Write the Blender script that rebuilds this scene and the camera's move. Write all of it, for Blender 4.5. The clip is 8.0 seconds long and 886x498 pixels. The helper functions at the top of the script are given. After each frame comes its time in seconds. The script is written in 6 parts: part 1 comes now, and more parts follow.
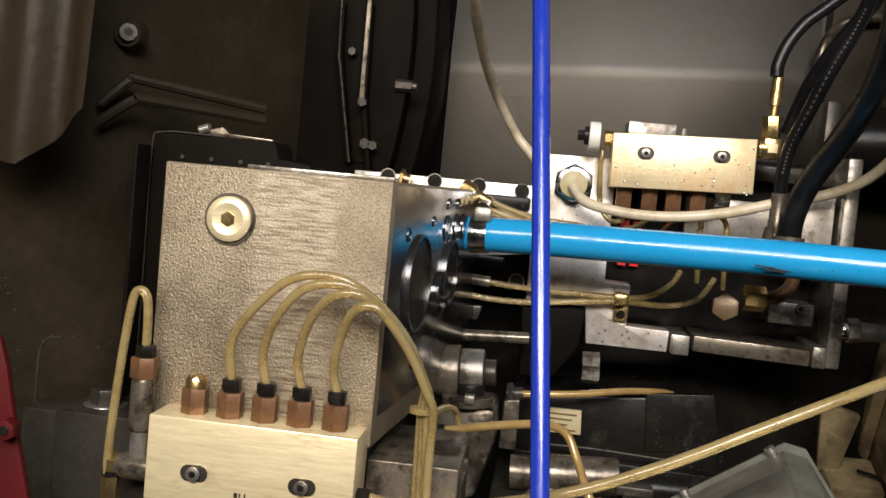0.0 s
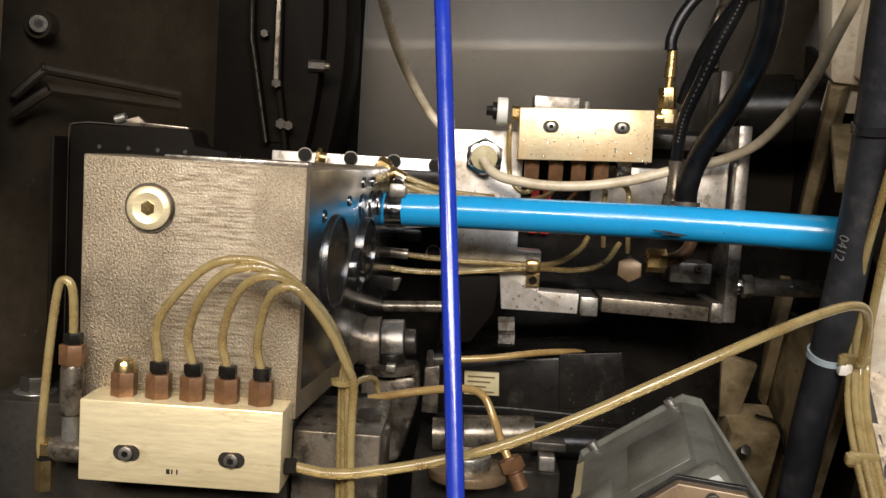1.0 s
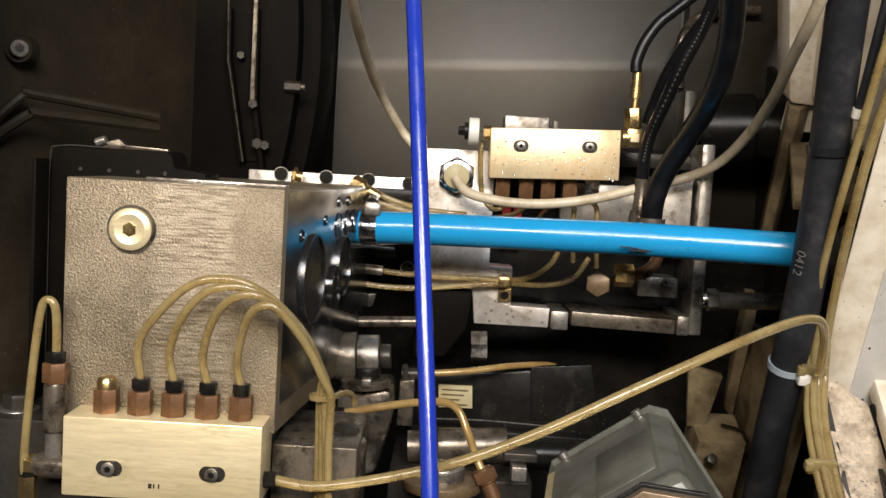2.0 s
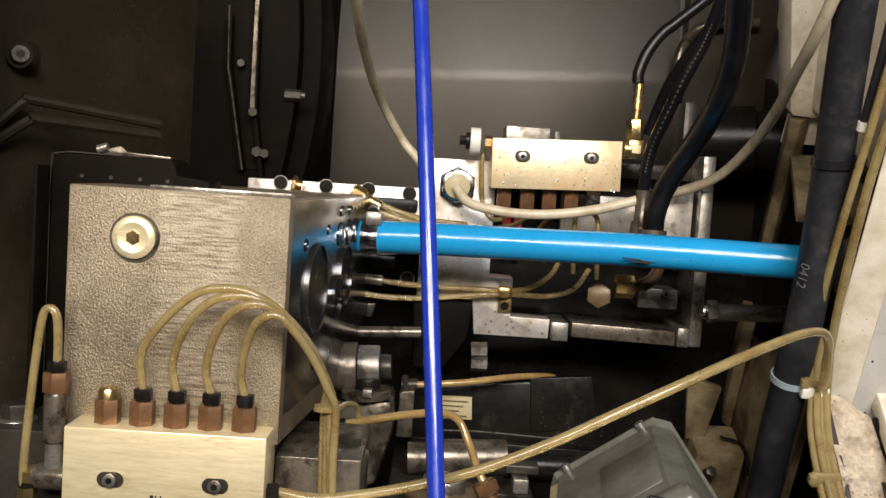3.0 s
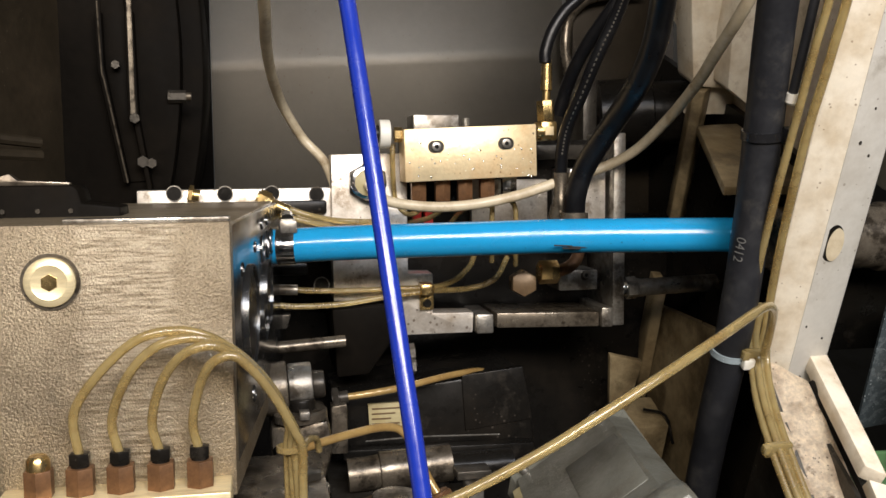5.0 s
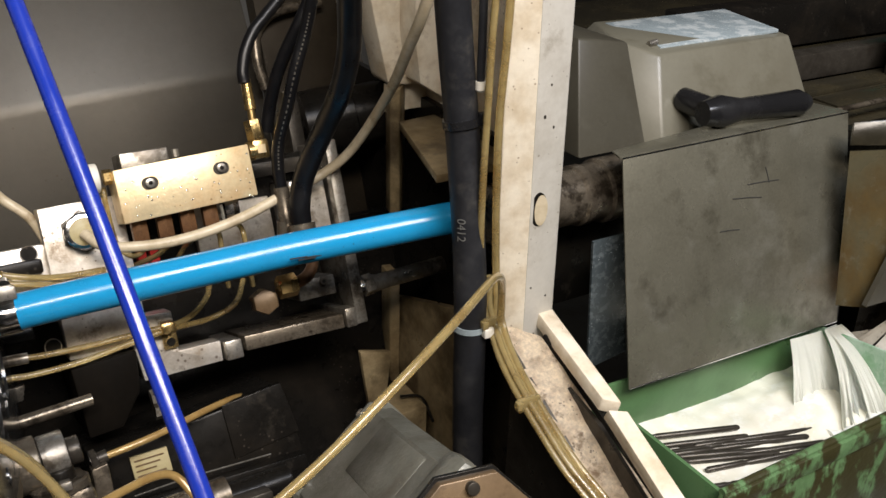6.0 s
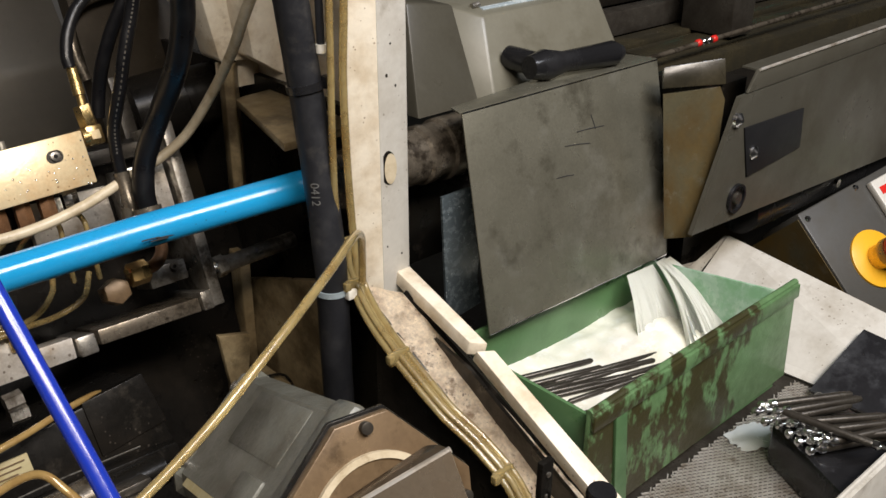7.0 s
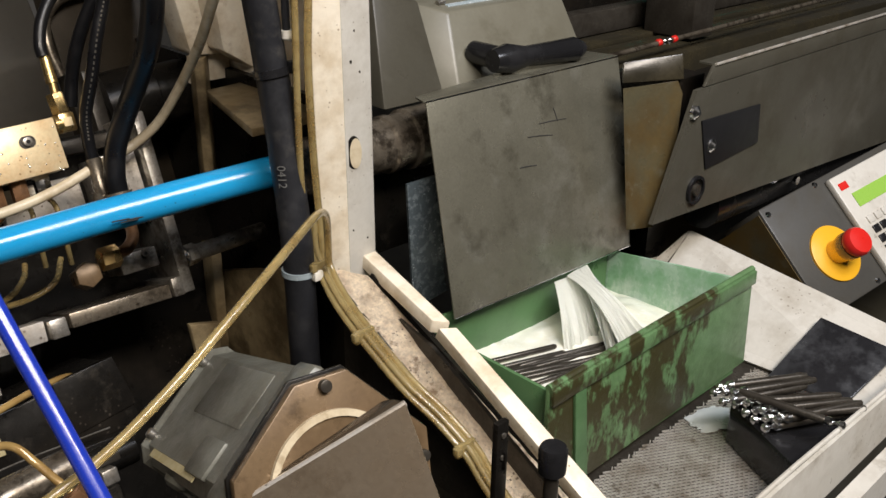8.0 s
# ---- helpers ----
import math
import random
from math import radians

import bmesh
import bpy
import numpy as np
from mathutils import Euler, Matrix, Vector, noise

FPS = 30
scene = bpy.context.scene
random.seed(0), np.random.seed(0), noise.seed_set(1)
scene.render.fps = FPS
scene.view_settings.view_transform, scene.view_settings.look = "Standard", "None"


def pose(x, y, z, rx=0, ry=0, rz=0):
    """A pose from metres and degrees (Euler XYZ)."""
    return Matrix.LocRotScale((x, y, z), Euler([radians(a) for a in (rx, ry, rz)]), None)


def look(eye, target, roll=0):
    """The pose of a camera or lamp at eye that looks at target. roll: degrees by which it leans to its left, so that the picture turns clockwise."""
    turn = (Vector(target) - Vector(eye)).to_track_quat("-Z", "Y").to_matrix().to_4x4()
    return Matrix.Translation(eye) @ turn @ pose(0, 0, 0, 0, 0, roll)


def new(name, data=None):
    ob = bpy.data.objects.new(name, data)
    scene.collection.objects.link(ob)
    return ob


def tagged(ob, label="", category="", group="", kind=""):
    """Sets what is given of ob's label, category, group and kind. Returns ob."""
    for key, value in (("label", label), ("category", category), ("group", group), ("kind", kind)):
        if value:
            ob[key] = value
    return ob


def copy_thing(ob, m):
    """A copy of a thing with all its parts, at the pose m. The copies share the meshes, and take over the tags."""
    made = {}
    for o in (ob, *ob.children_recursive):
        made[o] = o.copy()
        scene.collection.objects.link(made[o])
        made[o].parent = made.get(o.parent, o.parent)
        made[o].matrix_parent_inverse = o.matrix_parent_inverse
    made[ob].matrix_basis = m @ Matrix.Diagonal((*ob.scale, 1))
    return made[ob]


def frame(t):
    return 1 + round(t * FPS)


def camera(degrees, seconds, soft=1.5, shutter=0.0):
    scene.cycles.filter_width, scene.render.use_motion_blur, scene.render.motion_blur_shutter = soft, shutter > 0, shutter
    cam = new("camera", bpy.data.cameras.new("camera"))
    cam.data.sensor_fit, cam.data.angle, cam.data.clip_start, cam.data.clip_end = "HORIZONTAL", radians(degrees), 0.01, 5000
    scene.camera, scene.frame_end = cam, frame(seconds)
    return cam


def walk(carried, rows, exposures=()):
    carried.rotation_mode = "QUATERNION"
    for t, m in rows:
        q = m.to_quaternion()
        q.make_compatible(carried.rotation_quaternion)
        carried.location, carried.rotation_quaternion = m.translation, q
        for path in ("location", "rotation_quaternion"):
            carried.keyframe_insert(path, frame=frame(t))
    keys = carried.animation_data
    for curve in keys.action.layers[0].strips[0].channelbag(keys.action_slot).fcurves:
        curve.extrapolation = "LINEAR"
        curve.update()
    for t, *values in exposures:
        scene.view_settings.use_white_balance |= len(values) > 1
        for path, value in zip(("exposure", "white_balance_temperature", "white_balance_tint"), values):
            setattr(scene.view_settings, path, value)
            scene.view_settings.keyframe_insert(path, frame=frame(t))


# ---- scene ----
cam = camera(50.5, 8.0)
# seconds, place in metres, Euler turn in degrees
PATH = [
    (0.0, -0.0121, 0.0294, 1.4256, 64.448, -2.662, 7.778),
    (0.5, -0.0100, 0.0188, 1.4345, 62.437, -2.932, 4.532),
    (1.0, -0.0035, 0.0099, 1.4435, 62.477, -2.673, 2.876),
    (1.5, 0.0000, 0.0000, 1.4500, 62.967, -2.775, 1.970),
    (2.0, -0.0031, -0.0036, 1.4541, 63.287, -3.096, 1.317),
    (3.5, -0.0190, 0.0019, 1.4503, 64.049, -3.914, 0.685),
    (4.0, -0.0282, 0.0073, 1.4486, 64.034, -4.068, 0.408),
    (5.3, -0.0814, 0.0461, 1.4527, 62.723, -2.799, -15.951),
    (5.5, -0.0870, 0.0445, 1.4550, 63.633, -1.902, -19.975),
    (6.0, -0.0832, 0.0347, 1.4593, 64.114, -1.408, -30.671),
    (6.5, -0.0844, 0.0307, 1.4542, 64.002, -1.018, -38.173),
    (7.0, -0.1133, 0.0298, 1.4404, 64.279, -0.616, -42.951),
    (7.5, -0.1202, 0.0218, 1.4267, 64.951, -1.356, -46.423),
    (8.0, -0.1236, -0.0006, 1.4216, 65.838, -0.850, -43.996),
]
walk(cam, [(t, pose(x, y, z, a, b, c)) for t, x, y, z, a, b, c in PATH])

# ---- light ----
world = bpy.data.worlds.new("hall_air")
scene.world = world
world.use_nodes = True
world.node_tree.nodes["Background"].inputs[0].default_value = (1.0, 0.96, 0.88, 1)
world.node_tree.nodes["Background"].inputs[1].default_value = 0.09
scene.view_settings.exposure = 0.0


def lamp(name, eye, target, w, h, power, colour):
    data = bpy.data.lights.new(name, "AREA")
    data.shape, data.size, data.size_y, data.energy, data.color = "RECTANGLE", w, h, power, colour
    ob = new(name, data)
    ob.matrix_world = look(eye, target)
    return ob


lamp("ceiling_tube_lamp", (-0.1, -0.65, 2.4), (0.1, 0.5, 1.2), 1.5, 0.25, 37, (1.0, 0.895, 0.785))
lamp("ceiling_tube_lamp", (0.42, -0.5, 2.6), (0.6, 0.3, 1.0), 1.2, 0.25, 24, (0.88, 0.91, 1.0))

# ---- materials ----


def mat(name, colour, rough=0.5, metal=0.0, var=0.25, scale=40.0, stain=None, amount=0.3, bump=0.15, grain=400.0,
        transmission=0.0, coat=0.0, stretch=(1, 1, 1), rough_var=0.12, sharp=False, spec=0.5):
    """A surface with fine grain, broad stains and relief."""
    m = bpy.data.materials.new(name)
    m.use_nodes = True
    nt = m.node_tree
    nodes, link = nt.nodes, nt.links.new
    bsdf = nodes["Principled BSDF"]
    tc = nodes.new("ShaderNodeTexCoord")
    mp = nodes.new("ShaderNodeMapping")
    mp.inputs["Scale"].default_value = stretch
    link(tc.outputs["Object"], mp.inputs[0])

    def noise_at(s, detail):
        n = nodes.new("ShaderNodeTexNoise")
        n.inputs["Scale"].default_value, n.inputs["Detail"].default_value = s, detail
        n.inputs["Roughness"].default_value = 0.62
        link(mp.outputs[0], n.inputs["Vector"])
        return n
    broad, fine = noise_at(scale, 10), noise_at(grain, 4)
    stain = stain or tuple(c * 0.45 for c in colour)
    ramp = nodes.new("ShaderNodeValToRGB")
    ramp.color_ramp.elements[0].position = 0.52 if sharp else 0.62 - amount * 0.4
    ramp.color_ramp.elements[1].position = 0.56 if sharp else 0.8
    link(broad.outputs[0], ramp.inputs[0])
    mix = nodes.new("ShaderNodeMix")
    mix.data_type = "RGBA"
    mix.inputs["A"].default_value, mix.inputs["B"].default_value = (*colour, 1), (*stain, 1)
    sc = nodes.new("ShaderNodeMath")
    sc.operation, sc.inputs[1].default_value = "MULTIPLY", min(1.0, amount * 2.2)
    link(ramp.outputs[0], sc.inputs[0])
    link(sc.outputs[0], mix.inputs["Factor"])
    grainy = nodes.new("ShaderNodeMix")
    grainy.data_type, grainy.blend_type = "RGBA", "MULTIPLY"
    grainy.inputs["Factor"].default_value = 1
    gr = nodes.new("ShaderNodeMapRange")
    gr.inputs[3].default_value, gr.inputs[4].default_value = 1 - var, 1 + var
    link(fine.outputs[0], gr.inputs[0])
    link(mix.outputs["Result"], grainy.inputs["A"])
    link(gr.outputs[0], grainy.inputs["B"])
    link(grainy.outputs["Result"], bsdf.inputs["Base Color"])
    rr = nodes.new("ShaderNodeMapRange")
    rr.inputs[1].default_value, rr.inputs[2].default_value = 0.3, 0.7
    rr.inputs[3].default_value, rr.inputs[4].default_value = max(0.03, rough - rough_var), min(1, rough + rough_var)
    link(broad.outputs[0], rr.inputs[0])
    link(rr.outputs[0], bsdf.inputs["Roughness"])
    bsdf.inputs["Metallic"].default_value = metal
    bsdf.inputs["Specular IOR Level"].default_value = spec
    bsdf.inputs["Transmission Weight"].default_value = transmission
    bsdf.inputs["Coat Weight"].default_value = coat
    if bump:
        b = nodes.new("ShaderNodeBump")
        b.inputs["Strength"].default_value, b.inputs["Distance"].default_value = bump, 0.001
        link(fine.outputs[0], b.inputs["Height"])
        link(b.outputs[0], bsdf.inputs["Normal"])
    return m


STEEL_BLOCK = mat("blasted_steel", (0.34, 0.276, 0.188), 0.37, 0.66, 0.7, 22, (0.18, 0.134, 0.082), 0.42, 0.85, 900)
STEEL = mat("bare_steel", (0.42, 0.4, 0.36), 0.34, 0.8, 0.3, 70, (0.09, 0.066, 0.042), 0.55, 0.15, 500)
POLISHED_DARK = mat("polished_dark_steel", (0.2, 0.2, 0.2), 0.2, 0.95, 0.12, 30, (0.1, 0.095, 0.09), 0.3, 0.08, 400)
DARK_STEEL = mat("oily_dark_steel", (0.065, 0.058, 0.048), 0.33, 0.5, 0.4, 45, (0.018, 0.013, 0.009), 0.5, 0.15, 420, spec=0.4)
# Black iron parts, and also sheets that stand for shade in deep places.
BLACK_STEEL_AND_SHADE = mat("black_oiled_iron_and_shade", (0.008, 0.0072, 0.0062), 0.3, 0.0, 0.3, 30, (0.016, 0.0125, 0.009), 0.4, 0.12, 300, spec=0.18)
BRONZE = mat("bronze_fitting", (0.2, 0.102, 0.048), 0.42, 0.45, 0.3, 140, (0.075, 0.037, 0.017), 0.5, 0.12, 600)
BRASS = mat("brass", (0.92, 0.78, 0.48), 0.36, 0.5, 0.3, 26, (0.56, 0.42, 0.2), 0.38, 0.12, 700, stretch=(0.12, 1, 1))
BRASS_OLD = mat("oil_spotted_brass", (0.8, 0.65, 0.4), 0.42, 0.55, 0.15, 45, (0.52, 0.3, 0.12), 0.4, 0.15, 400)
BRASS_FIT = mat("brass_fitting", (0.62, 0.45, 0.2), 0.28, 0.95, 0.12, 90, (0.25, 0.15, 0.06), 0.35, 0.1, 500)
ALU = mat("milled_aluminium", (0.72, 0.68, 0.62), 0.38, 0.6, 0.2, 40, (0.22, 0.155, 0.085), 0.45, 0.12, 500)
BLUE_PIPE = mat("sky_blue_pvc", (0.014, 0.285, 0.58), 0.2, 0.0, 0.07, 45, (0.012, 0.2, 0.42), 0.25, 0.08, 300, coat=0.2)
BLUE_HOSE = mat("royal_blue_hose", (0.012, 0.034, 0.34), 0.24, 0.0, 0.08, 60, (0.006, 0.014, 0.24), 0.2, 0.05, 300, coat=0.4)
NYLON = mat("yellowed_clear_nylon", (0.56, 0.44, 0.2), 0.2, 0.0, 0.1, 45, (0.32, 0.2, 0.06), 0.45, 0.04, 200, transmission=0.6, coat=0.3)
CABLE = mat("cream_cable_sheath", (0.56, 0.48, 0.34), 0.4, 0.0, 0.08, 60, (0.28, 0.2, 0.1), 0.42, 0.05, 300)
RUBBER = mat("black_rubber", (0.006, 0.006, 0.007), 0.34, 0.0, 0.25, 60, (0.012, 0.012, 0.012), 0.3, 0.1, 400, spec=0.35)
BLACK_HOSE = mat("dusty_black_hose", (0.016, 0.0165, 0.019), 0.45, 0.0, 0.3, 40, (0.036, 0.036, 0.038), 0.4, 0.1, 350, spec=0.3)
CREAM = mat("chipped_cream_paint", (0.8, 0.73, 0.6), 0.42, 0.0, 0.12, 32, (0.45, 0.33, 0.18), 0.45, 0.15, 220)
CREAM_ROUGH = mat("crusted_cream_paint", (0.84, 0.72, 0.55), 0.38, 0.0, 0.5, 75, (0.28, 0.17, 0.08), 0.52, 0.8, 420)
BACK_PANEL = mat("dull_grey_panel", (0.085, 0.075, 0.059), 0.35, 0.5, 0.1, 9, (0.072, 0.06, 0.044), 0.4, 0.04, 150, rough_var=0.03)
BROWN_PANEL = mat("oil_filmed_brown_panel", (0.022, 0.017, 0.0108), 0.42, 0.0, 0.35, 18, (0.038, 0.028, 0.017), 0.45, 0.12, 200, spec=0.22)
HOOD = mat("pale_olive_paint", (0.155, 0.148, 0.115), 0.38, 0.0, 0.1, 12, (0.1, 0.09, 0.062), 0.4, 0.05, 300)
MILK_VEIL = mat("thin_milky_coolant", (0.86, 0.89, 0.86), 0.2, 0.0, 0.05, 45, (0.7, 0.76, 0.74), 0.45, 0.0, 150, transmission=0.35)
WET_BLACK = mat("wet_black_plastic", (0.016, 0.016, 0.018), 0.2, 0.0, 0.3, 40, (0.075, 0.078, 0.085), 0.42, 0.1, 300)
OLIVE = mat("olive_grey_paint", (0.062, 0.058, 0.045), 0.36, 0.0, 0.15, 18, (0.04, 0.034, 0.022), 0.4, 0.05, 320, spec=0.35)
BED_DARK = mat("oil_wet_dark_bed", (0.024, 0.021, 0.014), 0.24, 0.0, 0.3, 20, (0.04, 0.032, 0.016), 0.45, 0.06, 320, spec=0.5)
OLIVE_STAINED = mat("oil_stained_olive_paint", (0.085, 0.076, 0.046), 0.33, 0.0, 0.2, 24, (0.075, 0.04, 0.006), 0.62, 0.05, 300, spec=0.3)
GALV = mat("brushed_galvanised_sheet", (0.235, 0.225, 0.175), 0.3, 0.6, 0.25, 10, (0.1, 0.094, 0.068), 0.55, 0.08, 500, rough_var=0.1)
GREEN = mat("green_enamel", (0.08, 0.165, 0.07), 0.36, 0.0, 0.1, 22, (0.045, 0.095, 0.038), 0.35, 0.06, 250)
GREEN_DIRTY = mat("grimy_green_enamel", (0.11, 0.205, 0.09), 0.4, 0.0, 0.3, 30, (0.055, 0.105, 0.038), 0.45, 0.25, 300)
COOLANT = mat("milky_coolant", (0.9, 0.89, 0.79), 0.2, 0.0, 0.08, 40, (0.66, 0.63, 0.48), 0.42, 0.15, 160, transmission=0.08, coat=0.3)
WHITE_WATER = mat("white_running_coolant", (0.87, 0.88, 0.82), 0.4, 0.0, 0.03, 40, (0.78, 0.8, 0.74), 0.4, 0.0, 150, transmission=0.1)
FOAM = mat("coolant_foam", (0.85, 0.86, 0.82), 0.5, 0.0, 0.08, 60, (0.7, 0.72, 0.66), 0.3, 0.5, 300)
# Milky plastic; on the headstock its paleness stands for a reflection.
FILM = mat("milky_plastic_and_reflection", (0.42, 0.5, 0.54), 0.3, 0.0, 0.1, 55, (0.7, 0.76, 0.78), 0.35, 0.2, 120, transmission=0.3, sharp=True)
OILY_STEEL = mat("oil_filmed_steel", (0.22, 0.188, 0.145), 0.3, 0.65, 0.4, 50, (0.04, 0.028, 0.017), 0.6, 0.1, 500)
AMBER = mat("amber_oil_line", (0.38, 0.25, 0.09), 0.2, 0.2, 0.15, 60, (0.2, 0.1, 0.03), 0.4, 0.1, 300, coat=0.5)
WET_STRIP = mat("wet_plastic_strip", (0.06, 0.075, 0.083), 0.25, 0.0, 0.4, 150, (0.26, 0.3, 0.32), 0.3, 0.3, 500, coat=0.3)
BROWN_SHEEN = mat("oily_brown_sheet", (0.05, 0.036, 0.021), 0.36, 0.0, 0.3, 26, (0.028, 0.019, 0.011), 0.5, 0.25, 160, spec=0.45)
# Dark covers and plates; on the left back panel it stands for shade.
TURRET_DARK = mat("dark_oiled_cover_and_shade", (0.006, 0.005, 0.004), 0.5, 0.0, 0.3, 22, (0.011, 0.0085, 0.006), 0.4, 0.12, 200, spec=0.02)
CREAM_OILY = mat("oil_soaked_cream_paint", (0.33, 0.26, 0.15), 0.36, 0.0, 0.15, 30, (0.1, 0.062, 0.024), 0.6, 0.2, 200)
MOTOR = mat("grey_green_cast_housing", (0.14, 0.14, 0.117), 0.4, 0.05, 0.3, 30, (0.07, 0.06, 0.042), 0.45, 0.3, 420)
RUST = mat("brown_stained_flange", (0.18, 0.122, 0.068), 0.32, 0.25, 0.2, 35, (0.08, 0.046, 0.02), 0.5, 0.06, 400)
GUARD = mat("oily_sheet_steel", (0.3, 0.245, 0.18), 0.25, 0.65, 0.15, 16, (0.12, 0.078, 0.042), 0.5, 0.05, 400)
TRAY = mat("white_tray_paint", (0.56, 0.54, 0.49), 0.38, 0.0, 0.08, 22, (0.3, 0.26, 0.2), 0.36, 0.06, 250)
BLACK_PLASTIC = mat("black_plastic", (0.011, 0.011, 0.012), 0.24, 0.0, 0.2, 30, (0.026, 0.026, 0.028), 0.3, 0.06, 300)
CHROME = mat("bright_turned_steel", (0.7, 0.7, 0.7), 0.18, 1.0, 0.1, 90, (0.35, 0.34, 0.33), 0.25, 0.05, 500)
RED = mat("red_plastic", (0.62, 0.02, 0.015), 0.35, 0.0, 0.06, 40, (0.4, 0.02, 0.015), 0.2, 0.05, 300)
YELLOW = mat("yellow_plastic", (0.8, 0.42, 0.02), 0.4, 0.0, 0.05, 40, (0.62, 0.3, 0.02), 0.2, 0.05, 300)
WHITE_PLASTIC = mat("white_plastic", (0.75, 0.72, 0.64), 0.4, 0.0, 0.05, 60, (0.5, 0.44, 0.32), 0.3, 0.05, 300)
LCD = mat("green_display", (0.28, 0.5, 0.08), 0.25, 0.0, 0.03, 60, (0.24, 0.44, 0.07), 0.2, 0.0, 300)
DARK_PLATE = mat("dark_blank_plate", (0.012, 0.012, 0.013), 0.5, 0.0, 0.1, 30, (0.02, 0.02, 0.02), 0.3, 0.05, 250, spec=0.15)
# Red paint darkened by colour, for the shadow round the guard.
SHADED_RED = mat("shaded_red_paint", (0.07, 0.004, 0.005), 0.5, 0.0, 0.1, 30, (0.03, 0.003, 0.003), 0.35, 0.1, 250, spec=0.2)
GREY_PANEL = mat("grey_panel_paint", (0.06, 0.058, 0.052), 0.4, 0.0, 0.1, 30, (0.045, 0.038, 0.025), 0.35, 0.1, 250, spec=0.3)
HALL = mat("hall_grey_paint", (0.3, 0.3, 0.29), 0.7, 0.0, 0.08, 2, (0.2, 0.2, 0.19), 0.3, 0.1, 60)
CONCRETE = mat("oily_concrete", (0.1, 0.1, 0.095), 0.55, 0.0, 0.12, 3, (0.05, 0.048, 0.045), 0.4, 0.2, 80)
TEAL = mat("teal_cable_sheath", (0.02, 0.3, 0.22), 0.4, 0.0, 0.08, 60, None, 0.2, 0.05, 300)
LABEL_PAPER = mat("greasy_paper_label", (0.42, 0.36, 0.2), 0.5, 0.0, 0.1, 120, (0.35, 0.26, 0.1), 0.45, 0.1, 400)
INK = mat("dark_print", (0.03, 0.03, 0.03), 0.5, 0.0, 0.05, 60, None, 0.1, 0.0, 300)
PALE_PRINT = mat("pale_print", (0.12, 0.12, 0.115), 0.5, 0.0, 0.05, 60, None, 0.1, 0.0, 300)

GREEN_MILKY = mat("green_enamel_with_milk_film", (0.2, 0.38, 0.22), 0.25, 0.0, 0.1, 30, (0.5, 0.62, 0.55), 0.45, 0.1, 200, coat=0.3)


def grime(m, x0, x1):
    """Thick brown grime that thins out from x0 to x1 of the thing."""
    nt = m.node_tree
    nodes, link = nt.nodes, nt.links.new
    bsdf = nodes["Principled BSDF"]
    old = bsdf.inputs["Base Color"].links[0].from_socket
    tc = nodes.new("ShaderNodeTexCoord")
    sep = nodes.new("ShaderNodeSeparateXYZ")
    link(tc.outputs["Object"], sep.inputs[0])
    bias = nodes.new("ShaderNodeMapRange")
    bias.inputs[1].default_value, bias.inputs[2].default_value, bias.inputs[3].default_value, bias.inputs[4].default_value = x0, x1, 0.07, -0.2
    link(sep.outputs[0], bias.inputs[0])
    n = nodes.new("ShaderNodeTexNoise")
    n.inputs["Scale"].default_value, n.inputs["Detail"].default_value, n.inputs["Roughness"].default_value = 38, 10, 0.68
    runs = nodes.new("ShaderNodeMapping")
    runs.inputs["Scale"].default_value = (1.2, 1, 0.62)
    link(tc.outputs["Object"], runs.inputs[0])
    link(runs.outputs[0], n.inputs["Vector"])
    add = nodes.new("ShaderNodeMath")
    link(n.outputs[0], add.inputs[0])
    link(bias.outputs[0], add.inputs[1])
    ramp = nodes.new("ShaderNodeValToRGB")
    ramp.color_ramp.elements[0].position, ramp.color_ramp.elements[1].position = 0.49, 0.57
    link(add.outputs[0], ramp.inputs[0])
    mix = nodes.new("ShaderNodeMix")
    mix.data_type = "RGBA"
    mix.inputs["B"].default_value = (0.036, 0.033, 0.012, 1)
    link(ramp.outputs[0], mix.inputs["Factor"])
    link(old, mix.inputs["A"])
    link(mix.outputs["Result"], bsdf.inputs["Base Color"])


grime(GREEN_DIRTY, 0.045, 0.13)


def specks(m, colour, scale, share, strength=0.8):
    """Small drops and pits of another colour, gathered in loose patches."""
    nt = m.node_tree
    nodes, link = nt.nodes, nt.links.new
    bsdf = nodes["Principled BSDF"]
    old = bsdf.inputs["Base Color"].links[0].from_socket
    tc = nodes.new("ShaderNodeTexCoord")
    vor = nodes.new("ShaderNodeTexVoronoi")
    vor.inputs["Scale"].default_value = scale
    link(tc.outputs["Object"], vor.inputs["Vector"])
    patch = nodes.new("ShaderNodeTexNoise")
    patch.inputs["Scale"].default_value, patch.inputs["Detail"].default_value = scale * 0.12, 3
    link(tc.outputs["Object"], patch.inputs["Vector"])
    size = nodes.new("ShaderNodeMapRange")
    size.inputs[1].default_value, size.inputs[2].default_value = 0.45, 0.75
    size.inputs[3].default_value, size.inputs[4].default_value = 0.02, share
    link(patch.outputs[0], size.inputs[0])
    near = nodes.new("ShaderNodeMath")
    near.operation = "LESS_THAN"
    link(vor.outputs["Distance"], near.inputs[0])
    link(size.outputs[0], near.inputs[1])
    amount = nodes.new("ShaderNodeMath")
    amount.operation, amount.inputs[1].default_value = "MULTIPLY", strength
    link(near.outputs[0], amount.inputs[0])
    mix = nodes.new("ShaderNodeMix")
    mix.data_type = "RGBA"
    mix.inputs["B"].default_value = (*colour, 1)
    link(amount.outputs[0], mix.inputs["Factor"])
    link(old, mix.inputs["A"])
    link(mix.outputs["Result"], bsdf.inputs["Base Color"])



